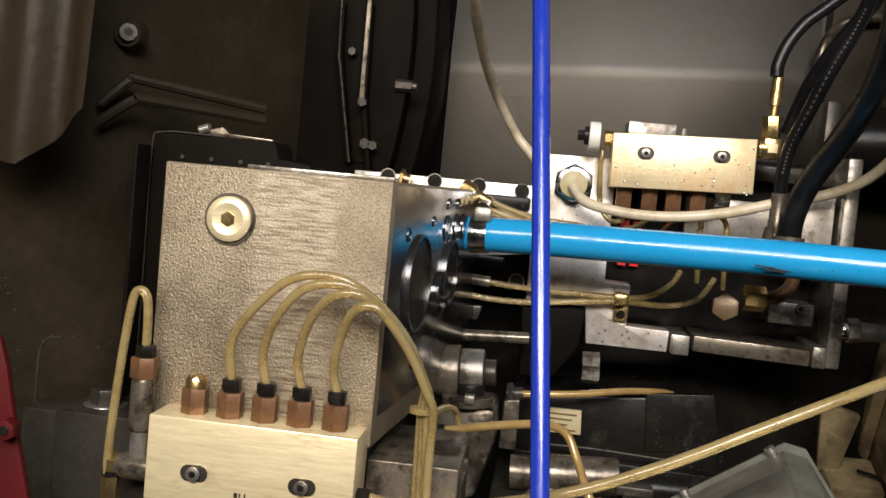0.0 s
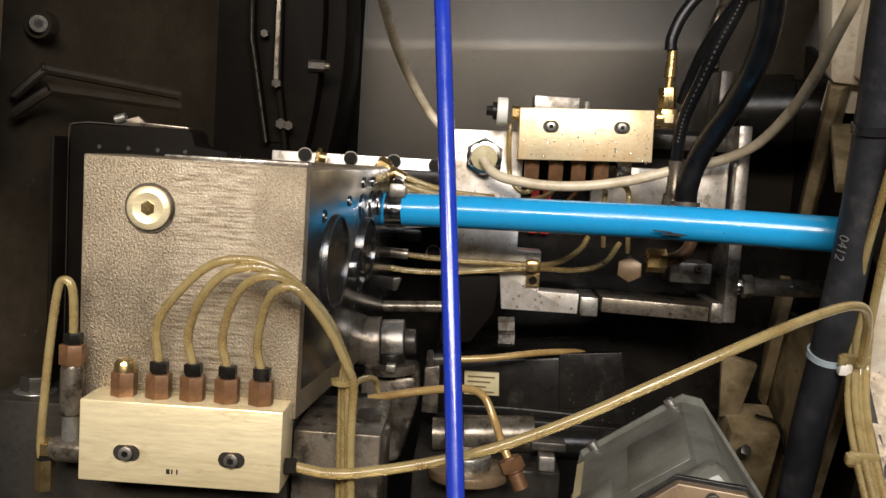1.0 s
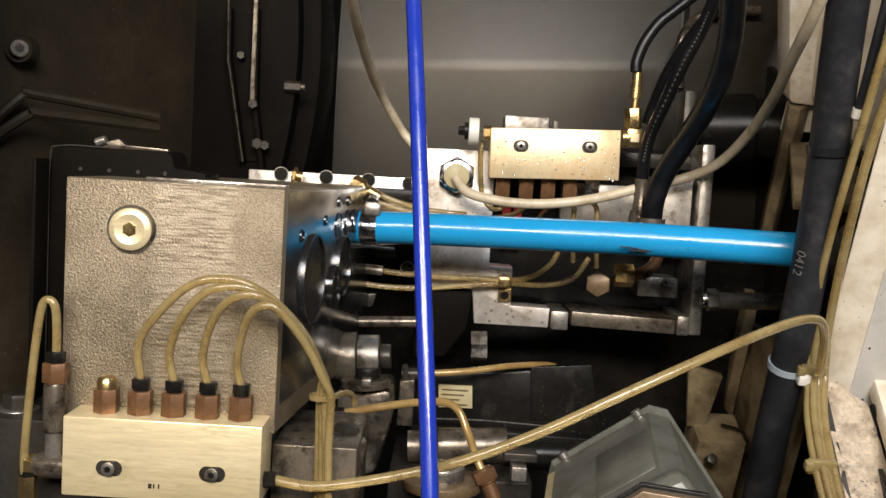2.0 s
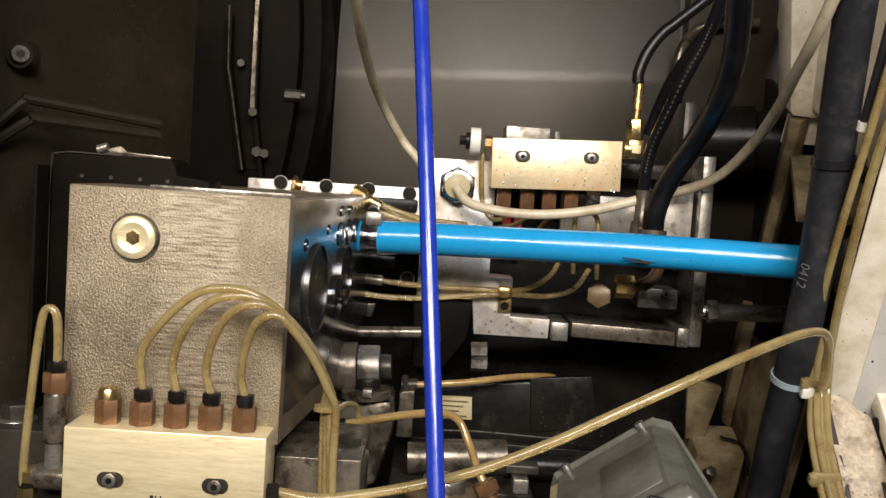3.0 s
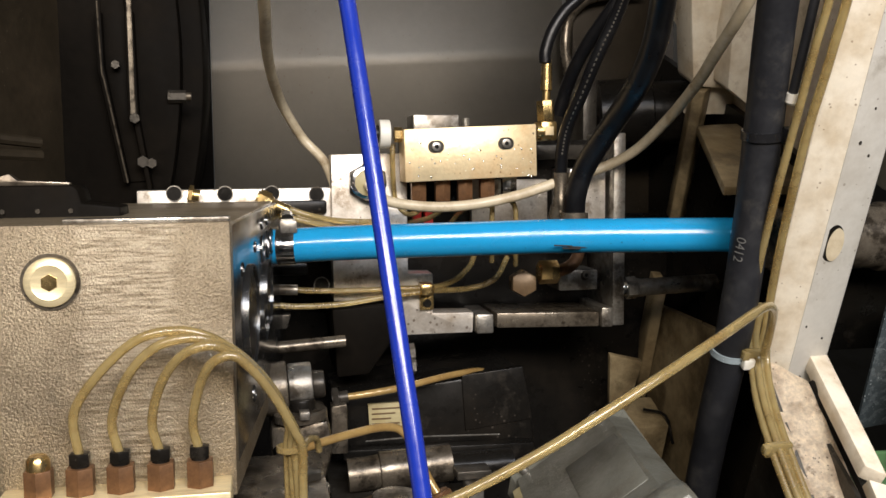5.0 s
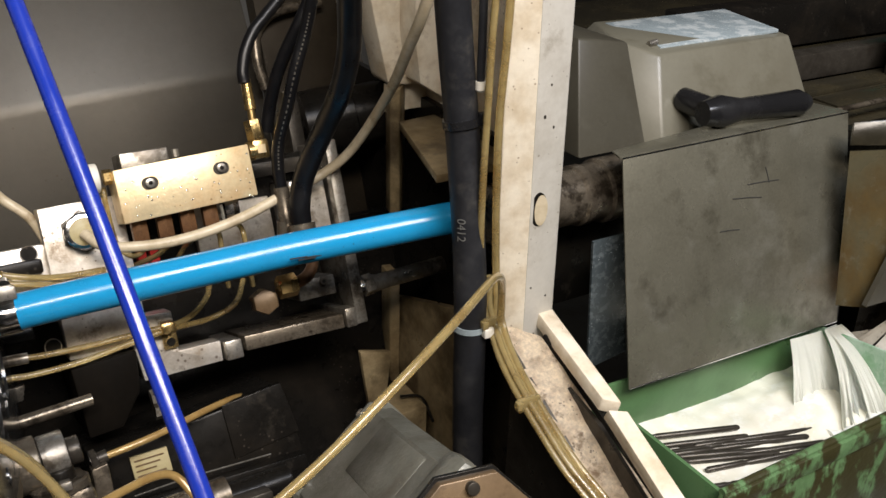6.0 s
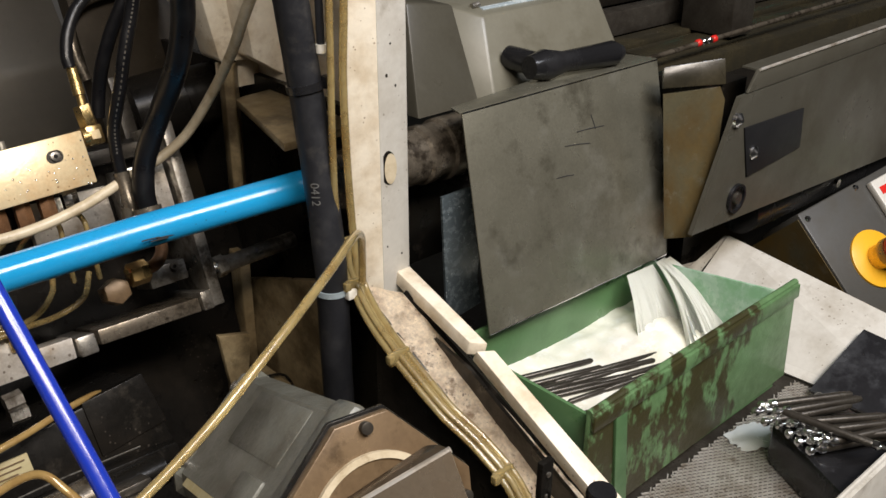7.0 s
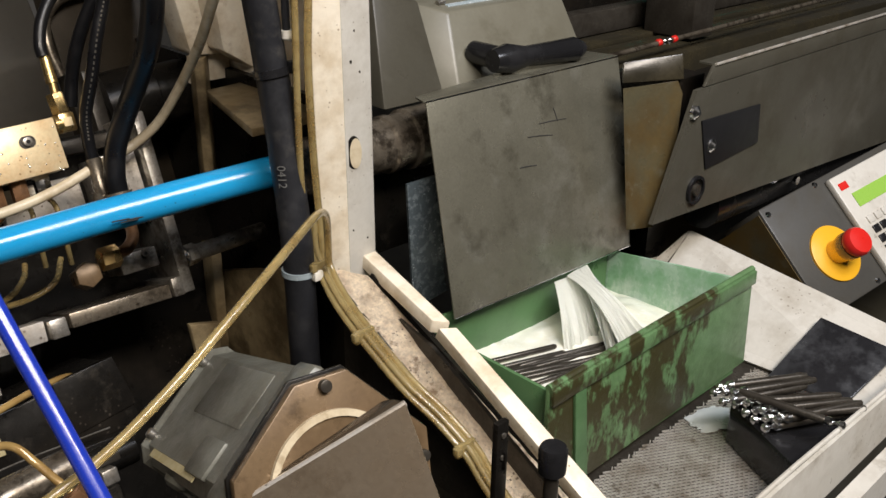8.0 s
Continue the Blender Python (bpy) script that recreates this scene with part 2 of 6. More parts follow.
def smear(m, colour, scale, low, high, strength, stretch=(1, 1, 1)):
    """Ragged blotches of oil, rubbing or dried drips over the base colour."""
    nt = m.node_tree
    nodes, link = nt.nodes, nt.links.new
    bsdf = nodes["Principled BSDF"]
    old = bsdf.inputs["Base Color"].links[0].from_socket
    tc = nodes.new("ShaderNodeTexCoord")
    mp = nodes.new("ShaderNodeMapping")
    mp.inputs["Scale"].default_value, mp.inputs["Location"].default_value = stretch, (scale * 0.13, 1.7, scale * 0.07)
    link(tc.outputs["Object"], mp.inputs[0])
    n = nodes.new("ShaderNodeTexNoise")
    n.inputs["Scale"].default_value, n.inputs["Detail"].default_value, n.inputs["Roughness"].default_value = scale, 12, 0.7
    link(mp.outputs[0], n.inputs["Vector"])
    r = nodes.new("ShaderNodeMapRange")
    r.inputs[1].default_value, r.inputs[2].default_value, r.inputs[4].default_value = low, high, strength
    link(n.outputs[0], r.inputs[0])
    mix = nodes.new("ShaderNodeMix")
    mix.data_type = "RGBA"
    mix.inputs["B"].default_value = (*colour, 1)
    link(r.outputs[0], mix.inputs["Factor"])
    link(old, mix.inputs["A"])
    link(mix.outputs["Result"], bsdf.inputs["Base Color"])


smear(GALV, (0.5, 0.5, 0.45), 9, 0.5, 0.72, 0.55)
smear(GALV, (0.06, 0.052, 0.035), 26, 0.54, 0.68, 0.6)
smear(STEEL, (0.05, 0.036, 0.022), 55, 0.5, 0.6, 0.75)
smear(OILY_STEEL, (0.02, 0.014, 0.009), 70, 0.5, 0.6, 0.8)
smear(ALU, (0.16, 0.11, 0.06), 60, 0.54, 0.64, 0.7)
smear(CREAM, (0.3, 0.2, 0.095), 28, 0.56, 0.7, 0.7)
smear(CREAM_ROUGH, (0.2, 0.115, 0.05), 60, 0.55, 0.63, 0.8)
smear(HOOD, (0.07, 0.062, 0.038), 20, 0.52, 0.7, 0.6)
smear(OLIVE, (0.11, 0.105, 0.085), 24, 0.55, 0.7, 0.4)
smear(TRAY, (0.2, 0.165, 0.115), 22, 0.58, 0.7, 0.55)
smear(GUARD, (0.09, 0.055, 0.026), 22, 0.52, 0.68, 0.6)
smear(MOTOR, (0.04, 0.034, 0.024), 30, 0.54, 0.66, 0.6)
smear(RUST, (0.05, 0.03, 0.014), 40, 0.54, 0.66, 0.7)
smear(BRASS, (0.4, 0.27, 0.1), 60, 0.58, 0.68, 0.5, (0.3, 1, 1))
smear(STEEL_BLOCK, (0.09, 0.068, 0.044), 16, 0.56, 0.72, 0.6)
smear(STEEL_BLOCK, (0.52, 0.44, 0.31), 500, 0.57, 0.67, 0.6)
smear(BROWN_PANEL, (0.05, 0.038, 0.024), 11, 0.55, 0.75, 0.25)
smear(OLIVE_STAINED, (0.14, 0.082, 0.014), 18, 0.46, 0.68, 0.6, (1, 1, 0.5))
smear(OLIVE_STAINED, (0.16, 0.155, 0.12), 50, 0.57, 0.68, 0.5)
smear(CREAM_OILY, (0.05, 0.032, 0.014), 22, 0.44, 0.6, 0.75)
smear(COOLANT, (0.97, 0.97, 0.93), 60, 0.5, 0.6, 0.7)
smear(BLACK_STEEL_AND_SHADE, (0.035, 0.03, 0.024), 40, 0.58, 0.68, 0.6)
smear(GREEN_MILKY, (0.7, 0.76, 0.7), 26, 0.5, 0.66, 0.6, (1, 1, 0.4))
smear(BLACK_HOSE, (0.075, 0.07, 0.062), 34, 0.55, 0.7, 0.5)
smear(NYLON, (0.3, 0.17, 0.04), 50, 0.53, 0.68, 0.5)
smear(CABLE, (0.2, 0.13, 0.06), 70, 0.56, 0.68, 0.6)
specks(STEEL_BLOCK, (0.1, 0.075, 0.05), 260, 0.3)
specks(BLUE_PIPE, (0.02, 0.05, 0.07), 120, 0.1, 0.6)


def ground_lines(m, x0, x1, soft):
    """Broken cross-grinding marks between x0 and x1, fading out at both sides."""
    nt = m.node_tree
    nodes, link = nt.nodes, nt.links.new
    bsdf = nodes["Principled BSDF"]
    old = bsdf.inputs["Base Color"].links[0].from_socket
    tc = nodes.new("ShaderNodeTexCoord")
    sep = nodes.new("ShaderNodeSeparateXYZ")
    link(tc.outputs["Object"], sep.inputs[0])
    ragged = nodes.new("ShaderNodeTexNoise")
    ragged.inputs["Scale"].default_value, ragged.inputs["Detail"].default_value = 160, 4
    link(tc.outputs["Object"], ragged.inputs["Vector"])
    edge = nodes.new("ShaderNodeMath")
    edge.operation, edge.inputs[1].default_value = "MULTIPLY_ADD", soft * 2.4
    link(ragged.outputs[0], edge.inputs[0])
    link(sep.outputs[0], edge.inputs[2])
    masks = []
    for a, b in ((x0, x0 + soft), (x1 + soft, x1)):
        r = nodes.new("ShaderNodeMapRange")
        r.inputs[1].default_value, r.inputs[2].default_value = a + soft * 1.2, b + soft * 1.2
        link(edge.outputs[0], r.inputs[0])
        masks.append(r)
    both = nodes.new("ShaderNodeMath")
    both.operation = "MULTIPLY"
    link(masks[0].outputs[0], both.inputs[0])
    link(masks[1].outputs[0], both.inputs[1])
    mp = nodes.new("ShaderNodeMapping")
    mp.inputs["Scale"].default_value = (70, 400, 950)
    mp.inputs["Rotation"].default_value = (0, 0.03, 0)
    link(tc.outputs["Object"], mp.inputs[0])
    lines = nodes.new("ShaderNodeTexNoise")
    lines.inputs["Scale"].default_value, lines.inputs["Detail"].default_value = 1, 4
    link(mp.outputs[0], lines.inputs["Vector"])
    tone = nodes.new("ShaderNodeValToRGB")
    tone.color_ramp.elements[0].position, tone.color_ramp.elements[0].color = 0.38, (0.2, 0.155, 0.1, 1)
    tone.color_ramp.elements[1].position, tone.color_ramp.elements[1].color = 0.58, (0.56, 0.475, 0.35, 1)
    link(lines.outputs[0], tone.inputs[0])
    amount = nodes.new("ShaderNodeMath")
    amount.operation, amount.inputs[1].default_value = "MULTIPLY", 0.55
    link(both.outputs[0], amount.inputs[0])
    mix = nodes.new("ShaderNodeMix")
    mix.data_type = "RGBA"
    link(amount.outputs[0], mix.inputs["Factor"])
    link(old, mix.inputs["A"])
    link(tone.outputs[0], mix.inputs["B"])
    link(mix.outputs["Result"], bsdf.inputs["Base Color"])


ground_lines(STEEL_BLOCK, -0.013, 0.026, 0.006)
specks(BROWN_PANEL, (0.09, 0.07, 0.05), 190, 0.2, 0.6)
specks(BLACK_STEEL_AND_SHADE, (0.06, 0.05, 0.04), 230, 0.26, 0.6)
specks(BACK_PANEL, (0.06, 0.04, 0.025), 170, 0.22, 0.5)
specks(CREAM, (0.2, 0.12, 0.06), 200, 0.26, 0.6)
specks(CREAM_ROUGH, (0.13, 0.08, 0.045), 330, 0.4)
specks(ALU, (0.12, 0.08, 0.05), 210, 0.32, 0.7)
specks(BRASS_OLD, (0.25, 0.13, 0.05), 240, 0.3, 0.7)
specks(MOTOR, (0.22, 0.19, 0.15), 280, 0.22, 0.6)
specks(TRAY, (0.2, 0.17, 0.13), 190, 0.26, 0.6)
specks(GALV, (0.1, 0.08, 0.055), 180, 0.2, 0.5)
specks(WET_STRIP, (0.6, 0.66, 0.68), 420, 0.36, 0.8)

# ---- shaping ----
SLANT = pose(0, 0, 1.45, -22)   # the machine's sloped frame: x along the spindle, y into the machine, z up the slope
FLAT = Matrix()
BASE = {}


def thing(name, label, category, frame_of=SLANT, base=(0, 0, 0), group=""):
    ob = new(name)
    ob.empty_display_size = 0.02
    ob.matrix_world = frame_of @ Matrix.Translation(base)
    BASE[ob] = Vector(base)
    return tagged(ob, label, category, group)


def finish(me, bm, material, angle=35):
    bmesh.ops.recalc_face_normals(bm, faces=bm.faces)
    bm.to_mesh(me)
    bm.free()
    me.materials.append(material)
    for p in me.polygons:
        p.use_smooth = True
    me.set_sharp_from_angle(angle=radians(angle))


def part(name, bm, material, parent, label=""):
    """One mesh under a thing or under a part; coordinates are those of the thing's frame."""
    base = BASE[parent]
    bmesh.ops.translate(bm, verts=bm.verts, vec=-base)
    me = bpy.data.meshes.new(name)
    finish(me, bm, material)
    ob = new(name, me)
    ob.parent = parent
    BASE[ob] = base
    return tagged(ob, label)


def solo(name, bm, material, label, category="", frame_of=SLANT, kind="", group=""):
    lo = Vector([min(v.co[i] for v in bm.verts) for i in range(3)])
    hi = Vector([max(v.co[i] for v in bm.verts) for i in range(3)])
    base = Vector(((lo.x + hi.x) / 2, (lo.y + hi.y) / 2, lo.z))
    bmesh.ops.translate(bm, verts=bm.verts, vec=-base)
    me = bpy.data.meshes.new(name)
    finish(me, bm, material)
    ob = new(name, me)
    ob.matrix_world = frame_of @ Matrix.Translation(base)
    BASE[ob] = base
    return tagged(ob, label, category, group, kind)


def box(x0, x1, y0, y1, z0, z1, bevel=0.0, bm=None, seg=2):
    own = bmesh.new()
    bmesh.ops.create_cube(own, size=1)
    for v in own.verts:
        v.co = ((x0 + x1) / 2 + v.co.x * (x1 - x0), (y0 + y1) / 2 + v.co.y * (y1 - y0), (z0 + z1) / 2 + v.co.z * (z1 - z0))
    if bevel:
        bmesh.ops.bevel(own, geom=own.edges[:], offset=bevel, segments=seg, affect="EDGES", profile=0.5)
    return join(bm, own)


def join(bm, own):
    if bm is None:
        return own
    me = bpy.data.meshes.new("scratch")
    own.to_mesh(me)
    own.free()
    bm.from_mesh(me)
    bpy.data.meshes.remove(me)
    return bm


def prism(points, a, b, axis="y", bevel=0.0, bm=None):
    """A polygon, given in the two other axes, drawn out from a to b along axis."""
    own = bmesh.new()

    def place(u, v, w):
        return {"x": (w, u, v), "y": (u, w, v), "z": (u, v, w)}[axis]
    lower = [own.verts.new(place(u, v, a)) for u, v in points]
    upper = [own.verts.new(place(u, v, b)) for u, v in points]
    n = len(points)
    own.faces.new(lower), own.faces.new(upper[::-1])
    for i in range(n):
        own.faces.new((lower[i], lower[(i + 1) % n], upper[(i + 1) % n], upper[i]))
    bmesh.ops.recalc_face_normals(own, faces=own.faces)
    if bevel:
        bmesh.ops.bevel(own, geom=own.edges[:], offset=bevel, segments=2, affect="EDGES", profile=0.5)
    return join(bm, own)


def cyl(p0, p1, r0, r1=None, seg=24, bevel=0.0, bm=None):
    p0, p1 = Vector(p0), Vector(p1)
    d = p1 - p0
    own = bmesh.new()
    bmesh.ops.create_cone(own, cap_ends=True, segments=seg, radius1=r0, radius2=r0 if r1 is None else r1, depth=d.length)
    if bevel:
        rims = [e for e in own.edges if abs(e.verts[0].co.z - e.verts[1].co.z) < 1e-6]
        bmesh.ops.bevel(own, geom=rims, offset=bevel, segments=2, affect="EDGES", profile=0.5)
    m = Matrix.Translation((p0 + p1) / 2) @ d.to_track_quat("Z", "Y").to_matrix().to_4x4()
    bmesh.ops.transform(own, matrix=m, verts=own.verts)
    return join(bm, own)


def turned(p0, p1, profile, seg=28, bm=None):
    """A turned solid round the line p0-p1; profile: (share of the way, radius)."""
    p0, p1 = Vector(p0), Vector(p1)
    d = p1 - p0
    q = d.to_track_quat("Z", "Y").to_matrix().to_4x4()
    m = Matrix.Translation(p0) @ q
    own = bmesh.new()
    rings = []
    for s, r in profile:
        rings.append([own.verts.new(m @ Vector((r * math.cos(2 * math.pi * i / seg), r * math.sin(2 * math.pi * i / seg), s * d.length)))
                      for i in range(seg)])
    for a, b in zip(rings, rings[1:]):
        for i in range(seg):
            own.faces.new((a[i], a[(i + 1) % seg], b[(i + 1) % seg], b[i]))
    own.faces.new(rings[0][::-1]), own.faces.new(rings[-1])
    return join(bm, own)


def smooth_line(points, steps=8):
    pts = [Vector(p) for p in points]
    pts = [pts[0] * 2 - pts[1]] + pts + [pts[-1] * 2 - pts[-2]]
    out = []
    for i in range(1, len(pts) - 2):
        a, b, c, d = pts[i - 1:i + 3]
        for k in range(steps):
            t = k / steps
            out.append(0.5 * (2 * b + (c - a) * t + (2 * a - 5 * b + 4 * c - d) * t * t + (3 * b - a - 3 * c + d) * t ** 3))
    return out + [pts[-2]]


def tube(points, r, seg=14, steps=8, bm=None, wobble=0.0):
    line = smooth_line(points, steps)
    own = bmesh.new()
    rings = []
    side = None
    for i, p in enumerate(line):
        d = (line[min(i + 1, len(line) - 1)] - line[max(i - 1, 0)]).normalized()
        if side is None:
            side = d.orthogonal().normalized()
        side = (side - d * side.dot(d)).normalized()
        other = d.cross(side)
        rr = r * (1 + wobble * noise.noise(p * 60))
        rings.append([own.verts.new(p + rr * (side * math.cos(2 * math.pi * k / seg) + other * math.sin(2 * math.pi * k / seg))) for k in range(seg)])
    for a, b in zip(rings, rings[1:]):
        for k in range(seg):
            own.faces.new((a[k], a[(k + 1) % seg], b[(k + 1) % seg], b[k]))
    own.faces.new(rings[0][::-1]), own.faces.new(rings[-1])
    return join(bm, own)


def plate(points, thickness, bm=None, bevel=0.0):
    """A flat sheet through points in space."""
    own = bmesh.new()
    pts = [Vector(p) for p in points]
    n = (pts[1] - pts[0]).cross(pts[-1] - pts[0]).normalized() * thickness
    front = [own.verts.new(p) for p in pts]
    back = [own.verts.new(p + n) for p in pts]
    own.faces.new(front), own.faces.new(back[::-1])
    k = len(pts)
    for i in range(k):
        own.faces.new((front[i], front[(i + 1) % k], back[(i + 1) % k], back[i]))
    if bevel:
        bmesh.ops.bevel(own, geom=own.edges[:], offset=bevel, segments=2, affect="EDGES", profile=0.5)
    return join(bm, own)


def ring(p0, p1, r_out, r_in, seg=28, bm=None):
    """A flat-ended collar round the line p0-p1."""
    p0, p1 = Vector(p0), Vector(p1)
    d = p1 - p0
    m = Matrix.Translation(p0) @ d.to_track_quat("Z", "Y").to_matrix().to_4x4()
    own = bmesh.new()
    loops = []
    for z, r in ((0, r_in), (0, r_out), (d.length, r_out), (d.length, r_in)):
        loops.append([own.verts.new(m @ Vector((r * math.cos(2 * math.pi * i / seg), r * math.sin(2 * math.pi * i / seg), z))) for i in range(seg)])
    for a, b in zip(loops, loops[1:] + loops[:1]):
        for i in range(seg):
            own.faces.new((a[i], a[(i + 1) % seg], b[(i + 1) % seg], b[i]))
    return join(bm, own)


def loft(lower, upper, bevel=0.0):
    """A solid between two rings of points."""
    own = bmesh.new()
    a = [own.verts.new(p) for p in lower]
    b = [own.verts.new(p) for p in upper]
    own.faces.new(a[::-1]), own.faces.new(b)
    for i in range(len(a)):
        own.faces.new((a[i], a[(i + 1) % len(a)], b[(i + 1) % len(a)], b[i]))
    bmesh.ops.recalc_face_normals(own, faces=own.faces)
    if bevel:
        bmesh.ops.bevel(own, geom=own.edges[:], offset=bevel, segments=2, affect="EDGES", profile=0.5)
    return own


def socket_screw(p, out, r, h, parent, name="socket_screw", material=STEEL):
    """A cap screw with a dark hexagon socket; out: the way its head faces."""
    p, out = Vector(p), Vector(out).normalized()
    head = part(name, turned(p - out * h * 0.5, p + out * h, ((0, r), (0.9, r), (1, r * 0.88)), 20), material, parent)
    part("socket", cyl(p + out * h * 0.6, p + out * h * 1.03, r * 0.5, seg=6), BLACK_STEEL_AND_SHADE, head)
    return head


IN = Vector((0, 1, 0))
OUT = Vector((0, -1, 0))

# ---- structure: hall and enclosure ----
solo("floor", box(-3, 4, -3, 3, -0.1, 0), CONCRETE, "dark oily concrete workshop floor", "floor", FLAT, "structure")
solo("ceiling", box(-3, 4, -3, 3, 3.2, 3.3), HALL, "grey workshop ceiling", "ceiling", FLAT, "structure")
solo("wall_south", box(-3, 4, -3.1, -3, 0, 3.2), HALL, "grey painted workshop wall", "wall", FLAT, "structure")
solo("wall_north", box(-3, 4, 3, 3.1, 0, 3.2), HALL, "grey painted workshop wall", "wall", FLAT, "structure")
solo("wall_west", box(-3.1, -3, -3, 3, 0, 3.2), HALL, "grey painted workshop wall", "wall", FLAT, "structure")
solo("wall_east", box(4, 4.1, -3, 3, 0, 3.2), HALL, "grey painted workshop wall", "wall", FLAT, "structure")


def bent_sheet(x0, x1, drop, material, name, label):
    """Back panel: upright below, bent softly to lean away above, so that the upper band looks lit; drop: how much lower
    the bend lies at x0.
    """
    bm = bmesh.new()
    profile = [(0.86, -0.05), (0.86, 0.105)]
    for k in range(1, 9):
        a = radians(11.5) * k / 8
        profile.append((profile[-1][0] + 0.0016 * math.sin(a), profile[-1][1] + 0.0016 * math.cos(a)))
    profile.append((profile[-1][0] + 0.06, profile[-1][1] + 0.06 / math.tan(radians(11.5))))
    rows = []
    for i in range(7):
        u = i / 6
        rows.append([bm.verts.new((x0 + (x1 - x0) * u, y, z - (drop * (1 - u) if z > -0.04 else 0))) for y, z in profile])
    for p, q in zip(rows, rows[1:]):
        for k in range(len(profile) - 1):
            bm.faces.new((p[k], p[k + 1], q[k + 1], q[k]))
    bmesh.ops.solidify(bm, geom=bm.faces[:], thickness=0.003)
    return solo(name, bm, material, label, "panel", kind="structure")


bent_sheet(-0.105, 0.205, 0.016, BACK_PANEL, "wall_machine_back", "dull grey sheet metal back panel of the machine")
# Shade beside the turret is put into this panel's near-black colour.
bent_sheet(-0.42, -0.1055, 0.0, TURRET_DARK, "wall_machine_back_left", "back panel behind the turret, coloured near black as shade")
# Black by colour, so that the deep bay looks unlit.
solo("wall_machine_bay", box(-0.42, 0.3, 0.8, 0.82, -0.42, -0.035), BLACK_STEEL_AND_SHADE, "black oily wall holding the shade of the lower bay", "panel", kind="structure")
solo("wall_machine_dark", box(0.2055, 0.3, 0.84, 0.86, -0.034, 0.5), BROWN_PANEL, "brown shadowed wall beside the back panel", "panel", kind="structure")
solo("wall_machine_inner_left", prism(((-0.46, 0.38), (-0.262, 0.56), (-0.2, 0.72), (-0.16, 0.86), (-0.2, 0.9), (-0.5, 0.5)), -0.4, 0.42, "z"), BROWN_PANEL,
     "brown oil-filmed sheet metal inner wall", "panel", kind="structure")
# The dimness of the sump is in this black colour too.
solo("floor_machine_sump", box(-0.42, 0.3, 0.3, 0.9, -0.34, -0.32), BLACK_STEEL_AND_SHADE, "black oily sump floor holding the shade inside the machine", "sump", kind="structure")
solo("floor_machine_base", box(-0.6, 1.6, 0.3, 1.3, 0, 0.8), OLIVE, "olive painted machine base", "machine base", FLAT, "structure")
# ---- spindle head and its lubrication manifold ----


def spindle_head():
    t = thing("spindle_head_block", "bead-blasted steel spindle head block with a ground band", "machine block", base=(-0.135, 0.56, -0.13))
    part("body", prism(((-0.190, 0.462), (-0.0812, 0.462), (-0.060, 0.665), (-0.190, 0.665)), -0.135, -0.0105, "z", 0.0012), STEEL_BLOCK, t)
    part("top_rail", box(-0.152, -0.0815, 0.466, 0.475, -0.0115, -0.0085, 0.0006), STEEL, t)
    c = Vector((-0.1566, 0.462, -0.0348))
    part("plug_seat", ring(c + OUT * 0.0012, c + IN * 0.002, 0.0122, 0.0108), OILY_STEEL, t)
    plug = part("plug", turned(c + IN * 0.002, c + OUT * 0.004, ((0, 0.0106), (0.8, 0.0106), (0.92, 0.0098), (1, 0.0075), (0.96, 0.007))), BRASS, t, "brass screw plug")
    part("socket", cyl(c + OUT * 0.0034, c + OUT * 0.0042, 0.0036, seg=6), BRASS_FIT, plug)
    # bores in the flank
    n = Vector((0.1982, -0.0205, 0)).normalized()

    def flank(y, z):
        return Vector((-0.0805 + 0.1121 * (y - 0.468), y, z))
    for y, z, r, deep in ((0.522, -0.062, 0.026, 1), (0.578, -0.073, 0.014, 1), (0.60, -0.062, 0.02, 1), (0.585, -0.035, 0.0075, 0), (0.612, -0.034, 0.0075, 0),
                          (0.635, -0.034, 0.0075, 0), (0.497, -0.036, 0.0032, 0), (0.55, -0.03, 0.0028, 0), (0.585, -0.02, 0.003, 0), (0.612, -0.02, 0.003, 0), (0.53, -0.105, 0.004, 0)):
        p = flank(y, z)
        if deep:
            part("bore_ring", ring(p - n * 0.004, p + n * 0.0025, r, r * 0.94, 36), POLISHED_DARK, t, "polished bore ring")
            part("bore", cyl(p - n * 0.004, p + n * 0.0012, r * 0.94, seg=36), BLACK_STEEL_AND_SHADE, t)
        else:
            part("bolt_hole", ring(p - n * 0.001, p + n * 0.0008, r * 1.12, r, 20), POLISHED_DARK, t)
            part("bore", cyl(p - n * 0.002, p + n * 0.0004, r, seg=20), BLACK_STEEL_AND_SHADE, t)
    flange = part("flank_plate", prism(((-0.0805, 0.468), (-0.0545, 0.70), (-0.062, 0.70), (-0.084, 0.468)), -0.122, -0.0118, "z", 0.0008), POLISHED_DARK, t, "dark polished flank plate")
    return t


spindle_head()


